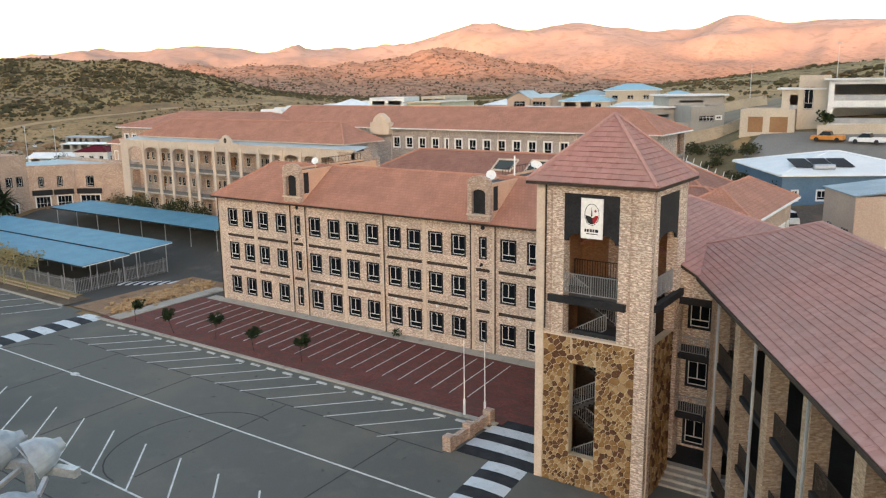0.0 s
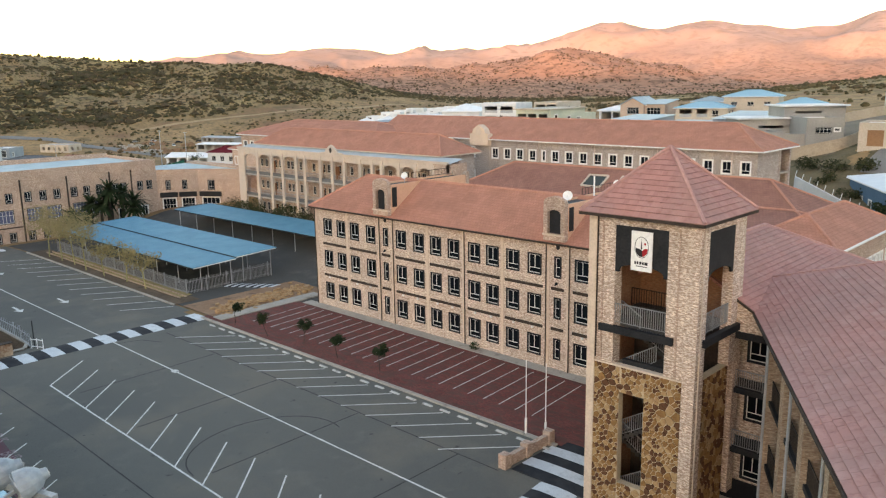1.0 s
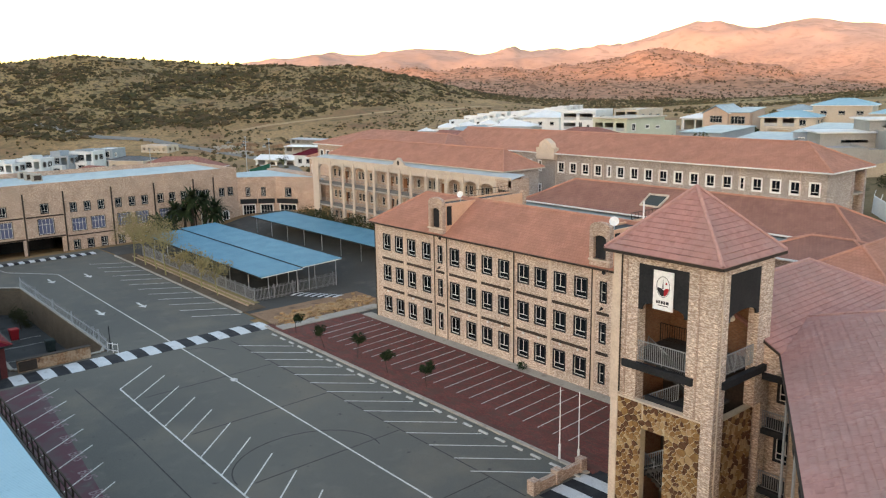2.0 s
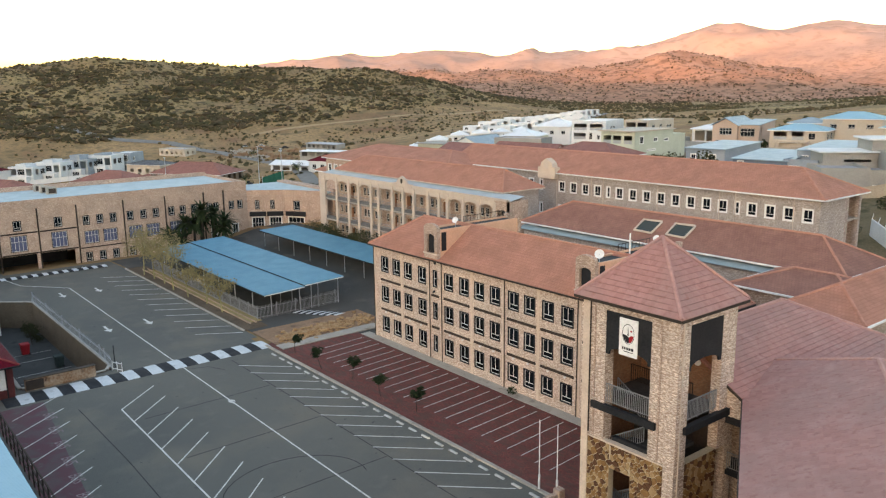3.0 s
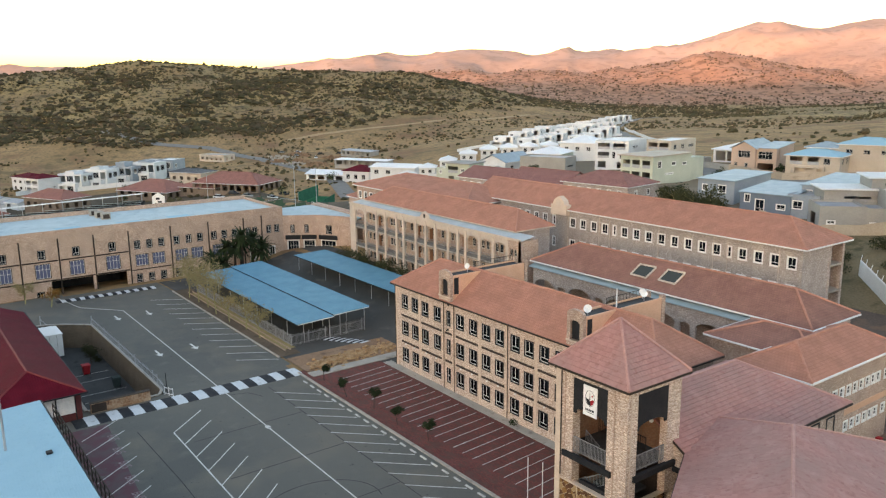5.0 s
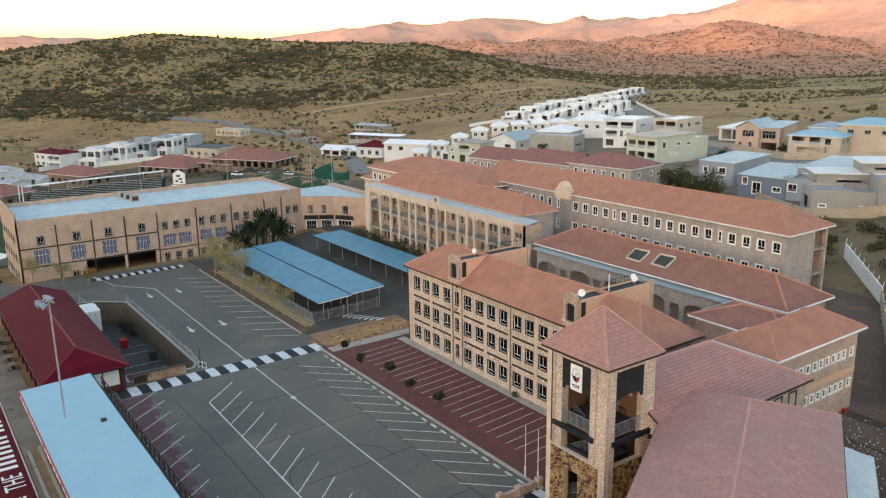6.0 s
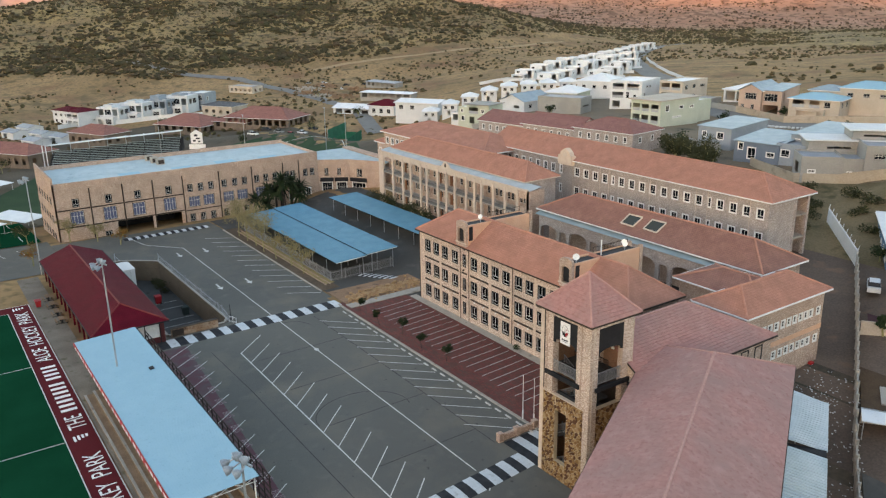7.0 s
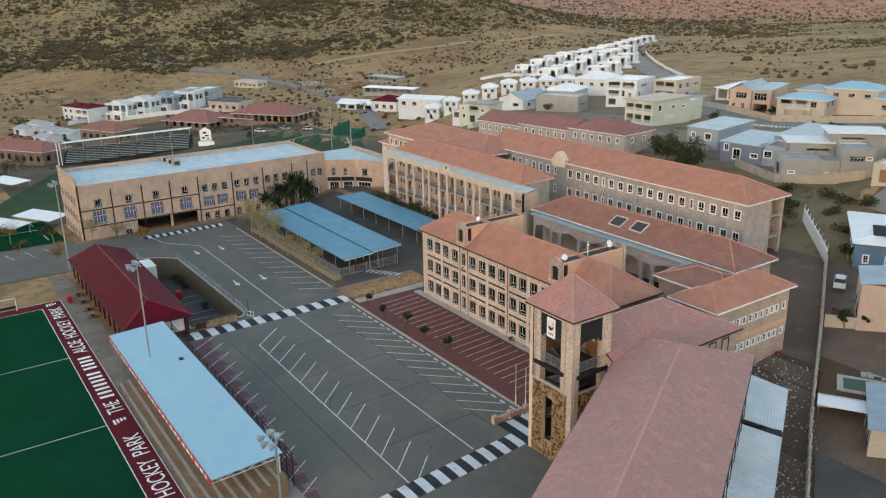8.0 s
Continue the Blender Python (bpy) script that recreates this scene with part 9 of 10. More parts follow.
boundary()
solid("service_lane", drape(-40, 20, 45, 118, 0.02, 3.2), plain("lane_earth", (0.095, 0.076, 0.064), (0.165, 0.12, 0.09), 0.95, 4.0, 0.13, 0.02, stain=(0.20, 0.125, 0.085)), "brown trodden earth of the service lane", "ground", kind="structure")
chips = Shape()
rng = random.Random(3)
for i in range(620):
    u = rng.random()
    x, y = 4.5 - 14.5 * u + rng.uniform(-5.2, 2.2), 50 + 25 * u + rng.uniform(-3.5, 3.5)
    g, r = gz(x, y) + 0.02, rng.uniform(0.03, 0.085)
    chips.box(x - r, y - r * 0.7, g, x + r, y + r * 0.7, g + r * 0.8)
solid("litter_stones", chips, H_WHITE, "scattered white stone chips on the lane", "stones", kind="stuff")
solid("neighbour_yard", Shape().prism([(-20.5, 100.5), (-13.0, 88.0), (-8.0, 91.5), (-15.5, 104.0)], 3.4, 4.9), plain("plum_paving", (0.075, 0.035, 0.04), (0.105, 0.05, 0.055), 0.9, 8.0, 0.5), "plum coloured paved yard behind the wall", "pavement", kind="structure")
gw = thing("garden_wall", (-9, 90, 4), "cream garden wall across the neighbours' plots", "wall")
part("wall", Shape().beam((-13.5, 86.9, 4.6), (0, 94.6, 4.9), 0.25, 2.6), H_CREAM, gw)
part("cross_wall", Shape().beam((-3.8, 69.8, 2.6), (6, 75.2, 2.6), 0.2, 1.8), H_CREAM, gw)
solid("garden_soil", Shape().prism([(-12.6, 85.4), (-4.2, 70.6), (5.5, 75.8), (-3.0, 91.8)], 0.0, 3.0), plain("garden_earth", (0.07, 0.045, 0.03), (0.11, 0.07, 0.042), 0.95, 5.0, 0.4, 0.02), "dark brown garden soil", "ground", kind="structure")
pl = thing("garden_pool", (-2.2, 76.2, 2.9), "small rectangular pool with pale coping", "pool")
pm = Matrix(((0.5, 0.866, 0, -2.2), (-0.866, 0.5, 0, 76.2), (0, 0, 1, 3.0), (0, 0, 0, 1)))
part("coping", panel(Shape(), pm, -2.2, 2.2, -2.6, 2.6, 0, 0.15, [(-1.6, -1.9, 1.6, 1.9)]), CONC, pl)
part("water", Shape().plate(((-1.6, -1.9), (1.6, -1.9), (1.6, 1.9), (-1.6, 1.9)), pm, 0.0, 0.06), glass("pool_water", (0.03, 0.10, 0.085), 0.05), pl)
gp = thing("garden_path", (-4.5, 80.5, 3.0), "pale square slabs of a garden path", "path")
for a in range(7):
    for c in range(3):
        if (a + c) % 4 or c == 1:
            q = Matrix(((0.5, 0.866, 0, -4.1), (-0.866, 0.5, 0, 79.6), (0, 0, 1, 3.0), (0, 0, 0, 1)))
            part("slab", Shape().plate(((c * 0.75 - 1.1, a * 0.75), (c * 0.75 - 0.42, a * 0.75), (c * 0.75 - 0.42, a * 0.75 + 0.68), (c * 0.75 - 1.1, a * 0.75 + 0.68)), q, 0.0, 0.05), CONC, gp)
sc = thing("shade_roof", (-1.0, 71.0, 0.5), "white sheet carport roof beside the wall", "carport")
sm = Matrix(((0.5, 0.866, 0, -0.9), (-0.866, 0.5, 0, 69.9), (0, 0, 1, 0), (0, 0, 0, 1)))
part("sheet", Shape().plate(((-1.5, -2.6), (1.5, -2.6), (1.5, 2.6), (-1.5, 2.6)), sm, 3.4, 3.5), R_WHITE, sc)
for a, c in ((-1.3, -2.4), (1.3, -2.4), (-1.3, 2.4), (1.3, 2.4)):
    part("post", Shape().tube(sm @ Vector((a, c, 0.3)), sm @ Vector((a, c, 3.4)), 0.06), STEEL, sc)
solid("dark_drive", Shape().prism([(-2.9, 68.6), (8.0, 50.2), (14, 53), (4.0, 72.0)], 0.0, 0.35), ASPHALT2, "dark paved drive beside the garden house", "pavement", kind="structure")
# solar panels of the blue house
so = thing("solar_heater", (-22, 121, 11.6), "black solar panels with a pale tank on the roof", "solar panel")
BH = pose(-17.0, 119.0, 6.5, 0, 0, -58)
for i in range(3):
    y0, y1 = -7.5 + i * 2.5, -5.2 + i * 2.5
    q = [BH @ Vector((x, y, 4.5 + (9.55 - x) * 0.22)) for x, y in ((7.0, y0), (7.0, y1), (3.6, y1), (3.6, y0))]
    part("panel", Shape().slab(q, 0.08), DARK, so, "black solar panel")
part("tank", Shape().tube(BH @ Vector((7.7, -5.6, 5.1)), BH @ Vector((7.7, -3.0, 5.1)), 0.36, n=12), STEEL, so, "silver water tank")


# ---- parked vehicles ----
def car(x, y, rot, paint, label, pickup=False):
    g = gz(x, y)
    c = new("parked_pickup" if pickup else "parked_car")
    c.matrix_basis = pose(x, y, g + 0.3, 0, 0, rot)
    BASE[c.name] = Matrix.Identity(4)
    tagged(c, label, "car", "parked cars")
    part("body", Shape().hexa([(-2.3, -0.85, 0.3), (2.3, -0.85, 0.3), (2.3, 0.85, 0.3), (-2.3, 0.85, 0.3), (-2.2, -0.8, 0.95), (2.2, -0.8, 0.85), (2.2, 0.8, 0.85), (-2.2, 0.8, 0.95)]), paint, c)
    x0, x1 = (-0.6, 1.2) if pickup else (-1.7, 1.1)
    part("cabin", Shape().hexa([(x0, -0.78, 0.92), (x1, -0.78, 0.88), (x1, 0.78, 0.88), (x0, 0.78, 0.92), (x0 + 0.25, -0.65, 1.5), (x1 - 0.6, -0.65, 1.5), (x1 - 0.6, 0.65, 1.5), (x0 + 0.25, 0.65, 1.5)]), GLASS, c, "dark windows")
    part("roof", Shape().box(x0 + 0.28, -0.64, 1.5, x1 - 0.62, 0.64, 1.55), paint, c)
    for wx in (-1.4, 1.4):
        for wy in (-0.85, 0.7):
            part("wheel", Shape().tube((wx, wy, 0.33), (wx, wy + 0.15, 0.33), 0.33, n=12), DARK, c)
    return c


PAINTO = plain("orange_paint", (0.50, 0.20, 0.05), (0.56, 0.24, 0.07), 0.4, 5, 0.5, 0)
car(-14.2, 128.8, 170, H_WHITE, "white pickup truck parked beside the road", True)
car(-19.5, 129.4, 175, PAINTO, "orange vehicle parked beside the road", True)
car(-18.3, 98.6, 118, H_WHITE, "white car parked in the paved yard")
for i, (x, y) in enumerate(((-470, 238), (-484, 246), (-462, 252), (-492, 238), (-446, 240), (-455, 262))):
    car(x, y, 40 * i, (H_STONE, H_WHITE, BROWN)[i % 3], "weathered vehicle standing on the plain")
for i in range(6):
    car(-269 + i * -6.1, 108 + i * 8.1, 26, (H_WHITE, DARK, H_STONE, REDP)[i % 4], "car parked beside the hall")
for i in range(4):
    car(-150 - i * 7, -14 + i * 3, 20, (H_WHITE, DARK, R_GREY)[i % 3], "car parked beside the ball court")


# ---- trees, shrubs and scrub ----
def leaf_cloud(s, c, r, n, size, rng, flat=0.8):
    """A ragged clump of small tilted leaf blades."""
    for _ in range(n):
        while True:
            d = Vector((rng.uniform(-1, 1), rng.uniform(-1, 1), rng.uniform(-1, 1)))
            if 0.15 < d.length < 1:
                break
        p = Vector(c) + Vector((d.x * r, d.y * r, d.z * r * flat))
        a = Vector((rng.gauss(0, 1), rng.gauss(0, 1), rng.gauss(0, 0.6))).normalized() * size * rng.uniform(0.6, 1.3)
        b = a.cross(Vector((rng.gauss(0, 1), rng.gauss(0, 1), rng.gauss(0, 1)))).normalized() * size * rng.uniform(0.35, 0.7)
        s.face(p - a, p + b, p + a, p - b)


def tree(x, y, h, spread, leaf, label, rng, dense=260, name="tree", group="", bark=BARK, trunk_r=0.12, size=0.16, bare=0.4):
    g = gz(x, y)
    t = thing(name, (x, y, g), label, "tree", group)
    s, crown = Shape(), Shape()
    lean = Vector((rng.uniform(-0.3, 0.3), rng.uniform(-0.3, 0.3), h * bare))
    fork = Vector((x, y, g)) + lean
    s.tube((x, y, g - 0.1), fork, trunk_r, trunk_r * 0.7, 7)
    for i in range(6):
        w = rng.uniform(0, 6.28)
        q = fork + Vector((math.cos(w) * spread * rng.uniform(0.4, 0.8), math.sin(w) * spread * rng.uniform(0.4, 0.8), h * rng.uniform(0.25, 0.55)))
        s.tube(fork, q, trunk_r * 0.5, trunk_r * 0.15, 5)
        for k in range(3):
            v = q.lerp(fork, rng.uniform(0, 0.5)) + Vector((rng.gauss(0, 0.3), rng.gauss(0, 0.3), rng.gauss(0, 0.2))) * spread * 0.6
            s.tube(q.lerp(fork, 0.3), v, trunk_r * 0.18, trunk_r * 0.06, 4)
            leaf_cloud(crown, v, spread * rng.uniform(0.28, 0.5), dense // 18, size, rng, 0.7)
    part("trunk", s, bark, t)
    part("crown", crown, leaf, t)
    return t


rng = random.Random(21)
for i, x in enumerate((-117.5, -113.4, -109.3, -104.4, -99.0, -93.6, -88.2)):
    big = i < 4
    tree(x, 45.2 + rng.uniform(-0.3, 0.5), 8.2 if big else 5.4, 3.6 if big else 2.4, LEAFY, "thin young tree with sparse yellow-green leaves", rng, 1350 if big else 760, "young_tree", "verge trees", size=0.135, trunk_r=0.10)
for i, (x, y) in enumerate(((-67.0, 44.9), (-60.4, 44.5), (-55.6, 45.3), (-50.1, 45.0), (-44.8, 45.4))):
    tree(x, y, 2.3, 0.85, LEAFG, "small dark round-headed sapling in the paving", rng, 1100, "sapling", "saplings", bark=BROWN, trunk_r=0.04, size=0.09, bare=0.55)
pl2 = thing("planter_bush", (-42.2, 55.0, 0.1), "low dark shrub against the wall", "shrub")
cs = Shape()
leaf_cloud(cs, (-42.2, 55.0, 0.45), 0.5, 160, 0.1, rng)
part("leaves", cs, LEAFG, pl2)


def palm(x, y, h, label):
    g = gz(x, y)
    t = thing("palm", (x, y, g), label, "palm", "palms")
    part("trunk", Shape().tube((x, y, g), (x + 0.2, y, g + h), 0.28, 0.2, 9), BROWN, t)
    s = Shape()
    top = Vector((x + 0.2, y, g + h))
    for i in range(70):
        w, el = rng.uniform(0, 6.28), rng.uniform(-0.7, 1.1)
        L = rng.uniform(2.0, 3.2)
        d = Vector((math.cos(w) * math.cos(el), math.sin(w) * math.cos(el), math.sin(el)))
        sd = d.cross(Vector((0, 0, 1))).normalized()
        prev = top
        for k in range(4):
            cur = top + d * L * (k + 1) / 4 + Vector((0, 0, -0.28 * ((k + 1) / 4) ** 2 * L))
            wd = 0.34 * (1 - k / 5)
            s.face(prev - sd * wd, prev + sd * wd, cur + sd * wd * 0.8, cur - sd * wd * 0.8)
            prev = cur
    part("fronds", s, LEAFG, t)


for x, y, h in ((-131.5, 57.5, 5.6), (-130.0, 60.2, 7.8), (-131.0, 62.8, 6.6), (-132.5, 54.8, 3.6), (-129.0, 55.6, 3.0), (-130.4, 58.8, 5.4), (-132.2, 60.8, 6.0), (-128.8, 63.6, 4.0), (-131.6, 65.2, 4.6)):
    palm(x, y, h, "dark green palm before the brick wing")
for i, x in enumerate((-114, -110, -106.5, -103, -99, -95, -84, -80, -77, -74)):
    t = thing("shrub", (x, 75.2, gz(x, 75.2)), "green shrub along the gallery front", "shrub", "gallery shrubs")
    s = Shape()
    hh = rng.uniform(1.5, 2.6) if x < -92 else rng.uniform(0.9, 1.6)
    for k in range(6):
        leaf_cloud(s, (x + rng.uniform(-1.5, 1.5), 75.2 + rng.uniform(-0.5, 0.4), gz(x, 75.2) + hh * rng.uniform(0.4, 1.1)), hh * 0.6, 130, 0.16, rng)
    part("leaves", s, LEAFB, t)
for x, y, h, sp, lf in ((-134.5, 16.5, 5.0, 2.6, LEAFY), (-131.5, 21.0, 4.0, 2.0, LEAFY), (-126.5, 24.2, 3.8, 1.7, LEAFO), (-122.0, 8.0, 4.2, 1.9, LEAFO), (-130, 2.0, 4.6, 2.2, LEAFB), (-137, -6, 5, 2.4, LEAFG), (-139, 9.5, 4.6, 2.2, LEAFB), (-146, 2, 5.5, 2.6, LEAFO)):
    tree(x, y, h, sp, lf, {"yellow_green_leaf": "straggly yellow-green tree by the wing", "rusty_leaf": "small tree with rusty autumn leaves"}.get(lf.name, "bushy green tree by the lower car park"), rng, 620, "small_tree", "lower trees", size=0.15)
for x, y, h, sp in ((-75.5, 131.0, 8.6, 5.4), (-81.5, 133.0, 7.6, 4.4), (-69.5, 129.0, 7.2, 4.4)):
    tree(x, y, h, sp, LEAFB, "large spreading olive-green tree behind the block", rng, 2600, "broad_tree", "broad trees", trunk_r=0.3, size=0.24, bare=0.2)
for x, y, h, sp in ((-97, 171, 5, 2.4), (-66, 168, 4, 2.2), (-62, 170, 4.5, 2.4), (-57, 166, 3, 1.6), (-20.6, 133.2, 4.2, 1.4), (-297, 147, 6.0, 3.6), (-361, 120, 5.6, 3.8), (-305, 22, 6, 4.0), (-296, 18, 5, 3.5), (-363, 62, 5.3, 3.4), (-367, 98, 4.4, 3.3), (-262, 100, 4.0, 2.6), (-398, 109, 4.5, 2.9), (-379, 128, 4.5, 3.2), (-315, 181, 6.4, 3.9), (-343, 153, 4.8, 3.1), (-438, 81, 4.3, 2.6), (-160, 141, 4, 2.2), (-190, 143, 4, 2.4), (-152, 160, 4, 2.2), (-128, 186, 4, 2.0), (-92, 190, 4, 1.8), (-112, 150, 5, 2.6), (-86, 142, 5, 2.8), (-15.5, 111, 4, 2.0), (-22.5, 108, 3.5, 1.8), (-9, 104, 4, 2.0), (-416, 208, 6.3, 4.0), (-140, 213, 5, 2.2), (-11.2, 88.0, 3.0, 0.9), (-8.8, 89.4, 2.6, 0.8), (-6.4, 90.8, 2.6, 0.8)):
    x, y = out(x, y)
    tree(x, y, h, sp, LEAFG, "dark green garden tree near the houses", rng, 520, "garden_tree", "garden trees", trunk_r=0.15, size=0.22, bare=0.3)


def scrub(name, n, r0, r1, a0, a1, size, leaf, label, seed, keep, m=6, tall=1.0):
    """Low ragged bushes over the open land: one object. keep gives the share of ground that is overgrown."""
    rg = np.random.default_rng(seed)
    xs, ys, have = [], [], 0
    while have < n:
        r, a = np.sqrt(rg.uniform(r0 * r0, r1 * r1, 20000)), rg.uniform(a0, a1, 20000)
        x, y = HUB[0] + r * np.cos(np.radians(a)), HUB[1] + r * np.sin(np.radians(a))
        ok = rg.random(20000) < keep(x, y, r, a)
        xs.append(x[ok])
        ys.append(y[ok])
        have += int(ok.sum())
    x, y = np.concatenate(xs)[:n], np.concatenate(ys)[:n]
    z = ground_z(x, y)
    k = size * (0.45 + 1.4 * rg.random(n) ** 2)
    high = k * tall * rg.uniform(0.6, 1.25, n)
    rows = []
    for ring, (rad, hh) in enumerate(((0.85, -0.25), (1.0, 0.4), (0.5, 0.85))):
        w = 2 * math.pi * np.arange(m) / m + ring * 0.5
        q = k[:, None] * rad * rg.uniform(0.55, 1.3, (n, m))
        zz = z[:, None] + high[:, None] * hh * rg.uniform(0.7, 1.25, (n, m))
        rows.append(np.stack([x[:, None] + q * np.cos(w), y[:, None] + q * np.sin(w), zz], -1))
    co = np.stack(rows, 1).reshape(-1, 3)
    one = [(g * m + j, g * m + (j + 1) % m, (g + 1) * m + (j + 1) % m, (g + 1) * m + j) for g in range(2) for j in range(m)]
    base = np.arange(n)[:, None, None] * 3 * m
    faces = (base + np.array(one)[None]).reshape(-1, 4).tolist() + (base[:, 0] + np.arange(2 * m, 3 * m)[None]).tolist()
    me = bpy.data.meshes.new(name)
    me.from_pydata(co.tolist(), [], faces)
    me.materials.append(leaf)
    return tagged(new(name, me), label, "bushes", kind="stuff")


def scrub_tone(name, tones):
    """Foliage that differs from bush to bush."""
    m, nt, nd, ln, bs = nodes_of(name)
    pick = nd.new("ShaderNodeNewGeometry").outputs["Random Per Island"]
    ramp = nd.new("ShaderNodeValToRGB")
    ramp.color_ramp.elements[0].color, ramp.color_ramp.elements[1].color = (*tones[0], 1), (*tones[-1], 1)
    for i, c in enumerate(tones[1:-1]):
        ramp.color_ramp.elements.new((i + 1) / (len(tones) - 1)).color = (*c, 1)
    ln.new(pick, ramp.inputs[0])
    ln.new(ramp_mix(nt, noise_fac(nt, 1.1, 0.45, 0.7, 3), ramp.outputs[0], tones[0]), bs.inputs["Base Color"])
    bs.inputs["Roughness"].default_value, bs.inputs["Specular IOR Level"].default_value = 0.95, 0.05
    return m


SCRUB = scrub_tone("thorn_scrub", ((0.058, 0.049, 0.028), (0.092, 0.078, 0.041), (0.13, 0.086, 0.05), (0.078, 0.072, 0.035), (0.145, 0.115, 0.062)))
SCRUBR = scrub_tone("red_brown_scrub", ((0.075, 0.05, 0.033), (0.11, 0.072, 0.047), (0.14, 0.088, 0.058), (0.095, 0.072, 0.042)))
SCRUBD = scrub_tone("dense_scrub", ((0.048, 0.043, 0.026), (0.078, 0.068, 0.037), (0.10, 0.070, 0.047), (0.067, 0.066, 0.033)))


def hill_cover(x, y, r, a):
    """Overgrown share of the western hill: thick in the gullies and along its foot, loose on the grassy spurs."""
    edge = scrub_edge(x, y, a)
    gully = 1 - smooth(0.44, 0.62, fbm(x / 120, y / 120, 7.0, 4, True))
    ravine = np.exp(-(((a - 160 + (r - 787) * 0.042) / 1.7) ** 2)) * smooth(690, 740, r) * (1 - smooth(890, 970, r))
    patch = smooth(0.40, 0.62, fbm(x / 55, y / 55, 31.0))
    foot = (1 - smooth(edge + 45, edge + 95, r)) * smooth(147, 154, a)
    share = (0.06 + 0.26 * patch + 0.36 * gully) * (1 - 0.45 * smooth(860, 1000, r)) + 0.8 * ravine + 0.5 * foot + 0.18 * smooth(154, 144, a)
    return np.clip(share, 0, 1) * smooth(edge - 8, edge + 14, r) * (0.4 + 0.6 * smooth(134, 148, a))


def plain_cover(x, y, r, a):
    return smooth(0.42, 0.66, fbm(x / 50, y / 50, 31.0)) * (r > 300 + 210 * smooth(150, 124, a)) * (r < scrub_edge(x, y, a) + 10)


def slope_cover(x, y, r, a):
    return smooth(0.40, 0.62, fbm(x / 60, y / 60, 33.0)) * (r > 255 + 130 * fbm(x / 45, y / 45, 12.0) - 60 * (a < 96)) * np.where(r < scrub_edge(x, y, a), 0.35, 1.0)


scrub("hill_thicket", 4000, 590, 1200, 124, 186, 2.3, SCRUBD, "dark thorn thickets in the gullies of the western hill", 7, lambda x, y, r, a: hill_cover(x, y, r, a) ** 1.5, 8, 0.75)
scrub("hill_scrub", 22000, 590, 1200, 124, 186, 1.05, SCRUB, "brown and olive thorn scrub dotted over the western hill", 17, lambda x, y, r, a: 0.12 * (r > scrub_edge(x, y, a)) + hill_cover(x, y, r, a), 5)
scrub("crest_scrub", 420, 985, 1085, 140, 178, 1.0, SCRUBD, "low thorn trees along the crest of the hill", 27, lambda x, y, r, a: 0.6 + 0 * x, 6, 1.7)
scrub("plain_scrub", 2600, 300, 960, 100, 178, 0.9, SCRUB, "low brown bushes on the dry plain", 8, plain_cover, 5)
scrub("slope_scrub", 7000, 210, 1150, 80, 124, 0.85, SCRUB, "brown scrub on the rising slope", 9, slope_cover, 5)
scrub("slope_thicket", 900, 230, 1150, 80, 126, 1.9, SCRUB, "dark thorn bushes on the rising slope", 19, lambda x, y, r, a: slope_cover(x, y, r, a) ** 2, 8, 0.8)
scrub("ridge_scrub", 14000, 1150, 1850, 86, 160, 1.35, SCRUBR, "red-brown scrub on the middle ridge", 10, lambda x, y, r, a: 0.35 + 0.65 * smooth(0.4, 0.6, fbm(x / 70, y / 70, 41.0)), 5)
for i, (x, y) in enumerate(((-44, 122), (-40, 118), (-38.5, 128), (-34, 125), (-47, 128), (-50, 120), (-30, 126), (-42, 112), (-38, 108))):
    t = thing("thorn_bush", (x, y, gz(x, y)), "olive-brown thorn bush on the bank", "bush", "thorn bushes")
    s = Shape()
    for k in range(5):
        leaf_cloud(s, (x + rng.uniform(-1.5, 1.5), y + rng.uniform(-1.2, 1.2), gz(x, y) + rng.uniform(0.5, 1.6)), 1.1, 110, 0.2, rng)
    part("leaves", s, LEAFB, t)
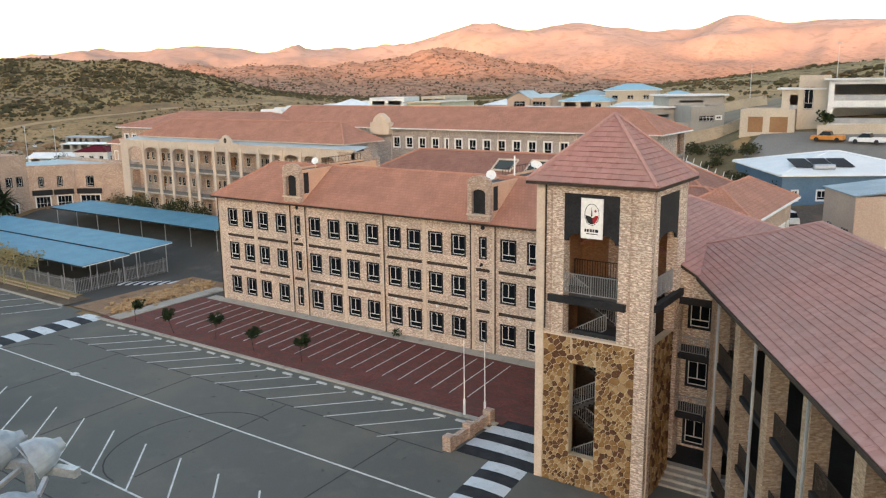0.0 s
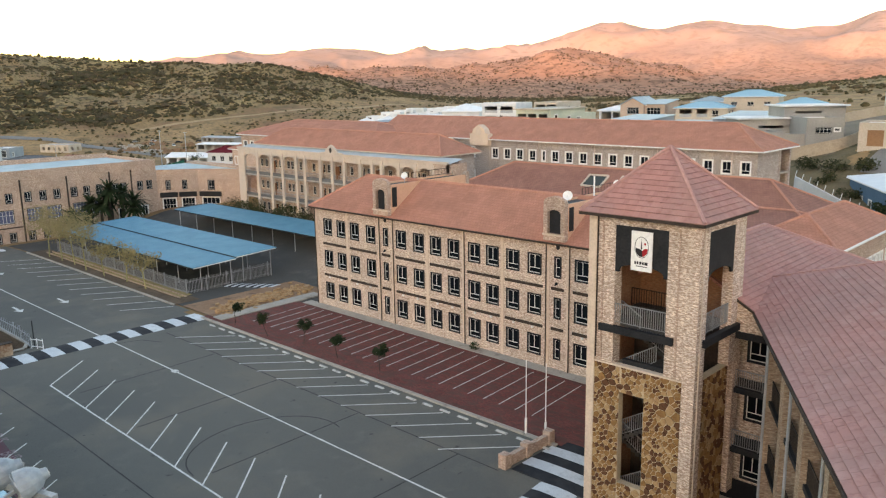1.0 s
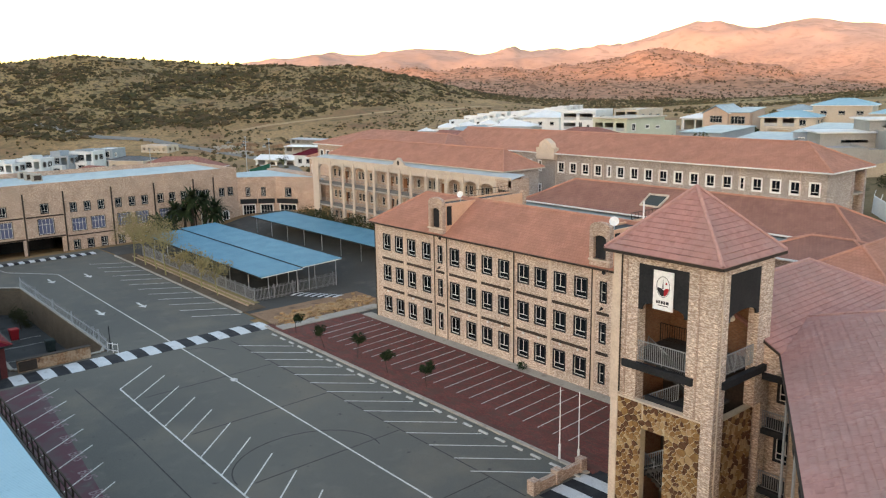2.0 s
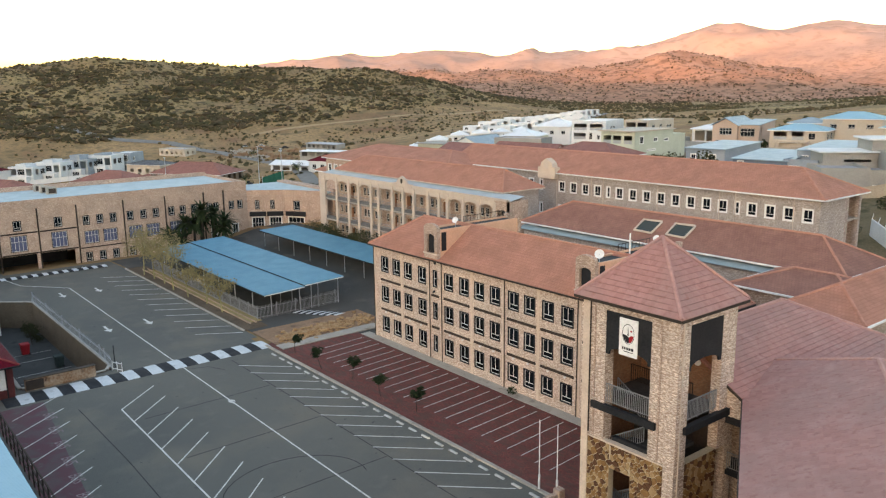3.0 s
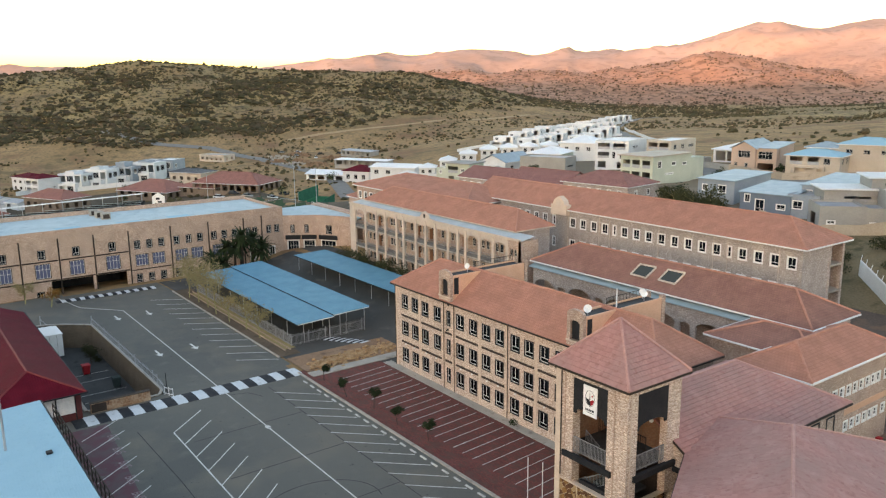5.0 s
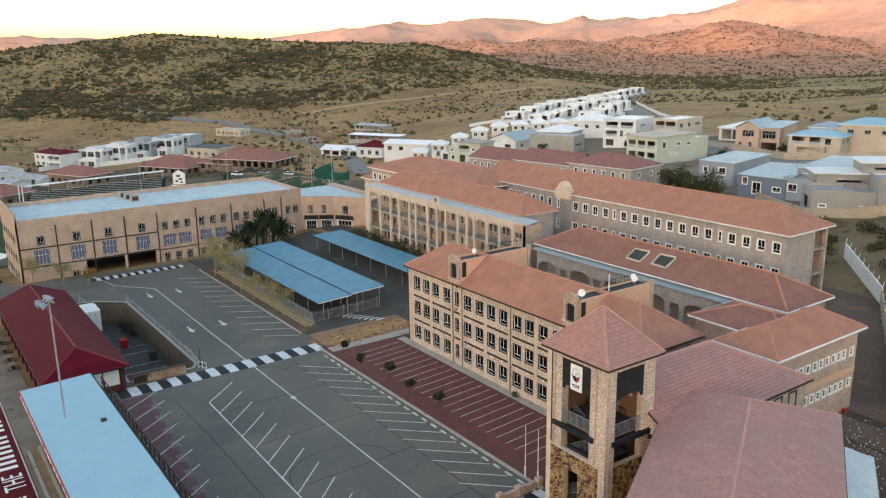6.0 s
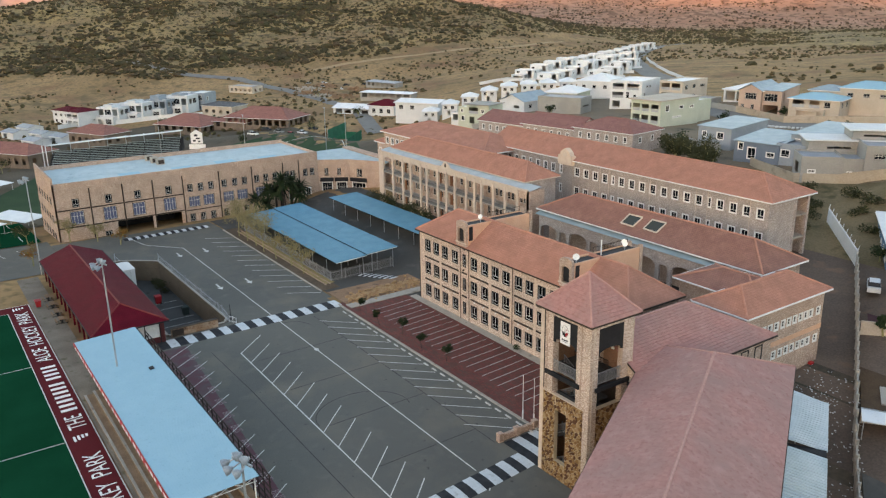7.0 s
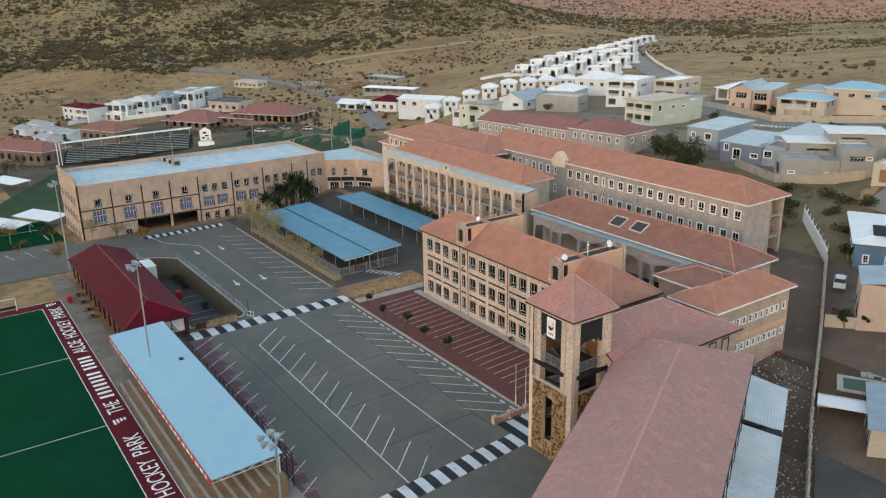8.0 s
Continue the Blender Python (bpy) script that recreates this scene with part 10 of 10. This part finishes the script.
for x, y in ((-109.0, 25.4), (-106.6, 25.7), (-104.2, 26.0)):
    t = thing("weed_bush", (x, y, gz(x, y)), "dark olive weed bush at the retaining wall's foot", "bush", "yard bushes")
    s = Shape()
    for k in range(4):
        leaf_cloud(s, (x + rng.uniform(-0.7, 0.7), y + rng.uniform(-0.4, 0.4), gz(x, y) + rng.uniform(0.3, 1.1)), 0.65, 70, 0.13, rng)
    part("leaves", s, LEAFB, t)
tree(-102.9, 25.0, 3.2, 1.3, LEAFB, "small dark straggly tree in the sunken yard", rng, 520, "yard_tree", bark=BROWN, trunk_r=0.06, size=0.1)
for i in range(14):
    x, y = -84 + i * 4.2 + rng.uniform(-1, 1), 113 + rng.uniform(-3, 12)
    t = thing("thorn_bush", (x, y, gz(x, y)), "olive-brown thorn bush on the weedy bank", "bush", "thorn bushes")
    s = Shape()
    for k in range(4):
        leaf_cloud(s, (x + rng.uniform(-1.3, 1.3), y + rng.uniform(-1.2, 1.2), gz(x, y) + rng.uniform(0.3, 1.2)), 0.9, 90, 0.2, rng)
    part("leaves", s, LEAFB, t)
# slim masts and street lamps far off
for x, y, h in ((-62, 255, 12), (-40, 265, 13), (-25, 240, 12), (-10, 262, 13), (-325, 40, 16), (-225, 88, 16), (-262, 70, 16), (-196, 104, 14), (-190, 108, 12)):
    lp = thing("street_lamp", (x, y, gz(x, y)), "slim grey street lamp mast", "street lamp", "far lamps")
    part("mast", Shape().tube((x, y, gz(x, y)), (x, y, gz(x, y) + h), 0.12, 0.07), STEEL, lp)
    part("arm", Shape().beam((x - 0.8, y, gz(x, y) + h), (x + 0.8, y, gz(x, y) + h), 0.15), STEEL, lp)
wt = thing("water_tank_sign", (-52, 178, gz(-52, 178)), "white board on posts up the slope", "sign")
part("board", Shape().box(-54, 177.9, gz(-52, 178) + 2.0, -50.5, 178.1, gz(-52, 178) + 4.2), SIGNW, wt)
for xx in (-53.6, -50.9):
    part("post", Shape().box(xx - 0.1, 177.9, gz(-52, 178) - 0.2, xx + 0.1, 178.1, gz(-52, 178) + 2.0), STEEL, wt)
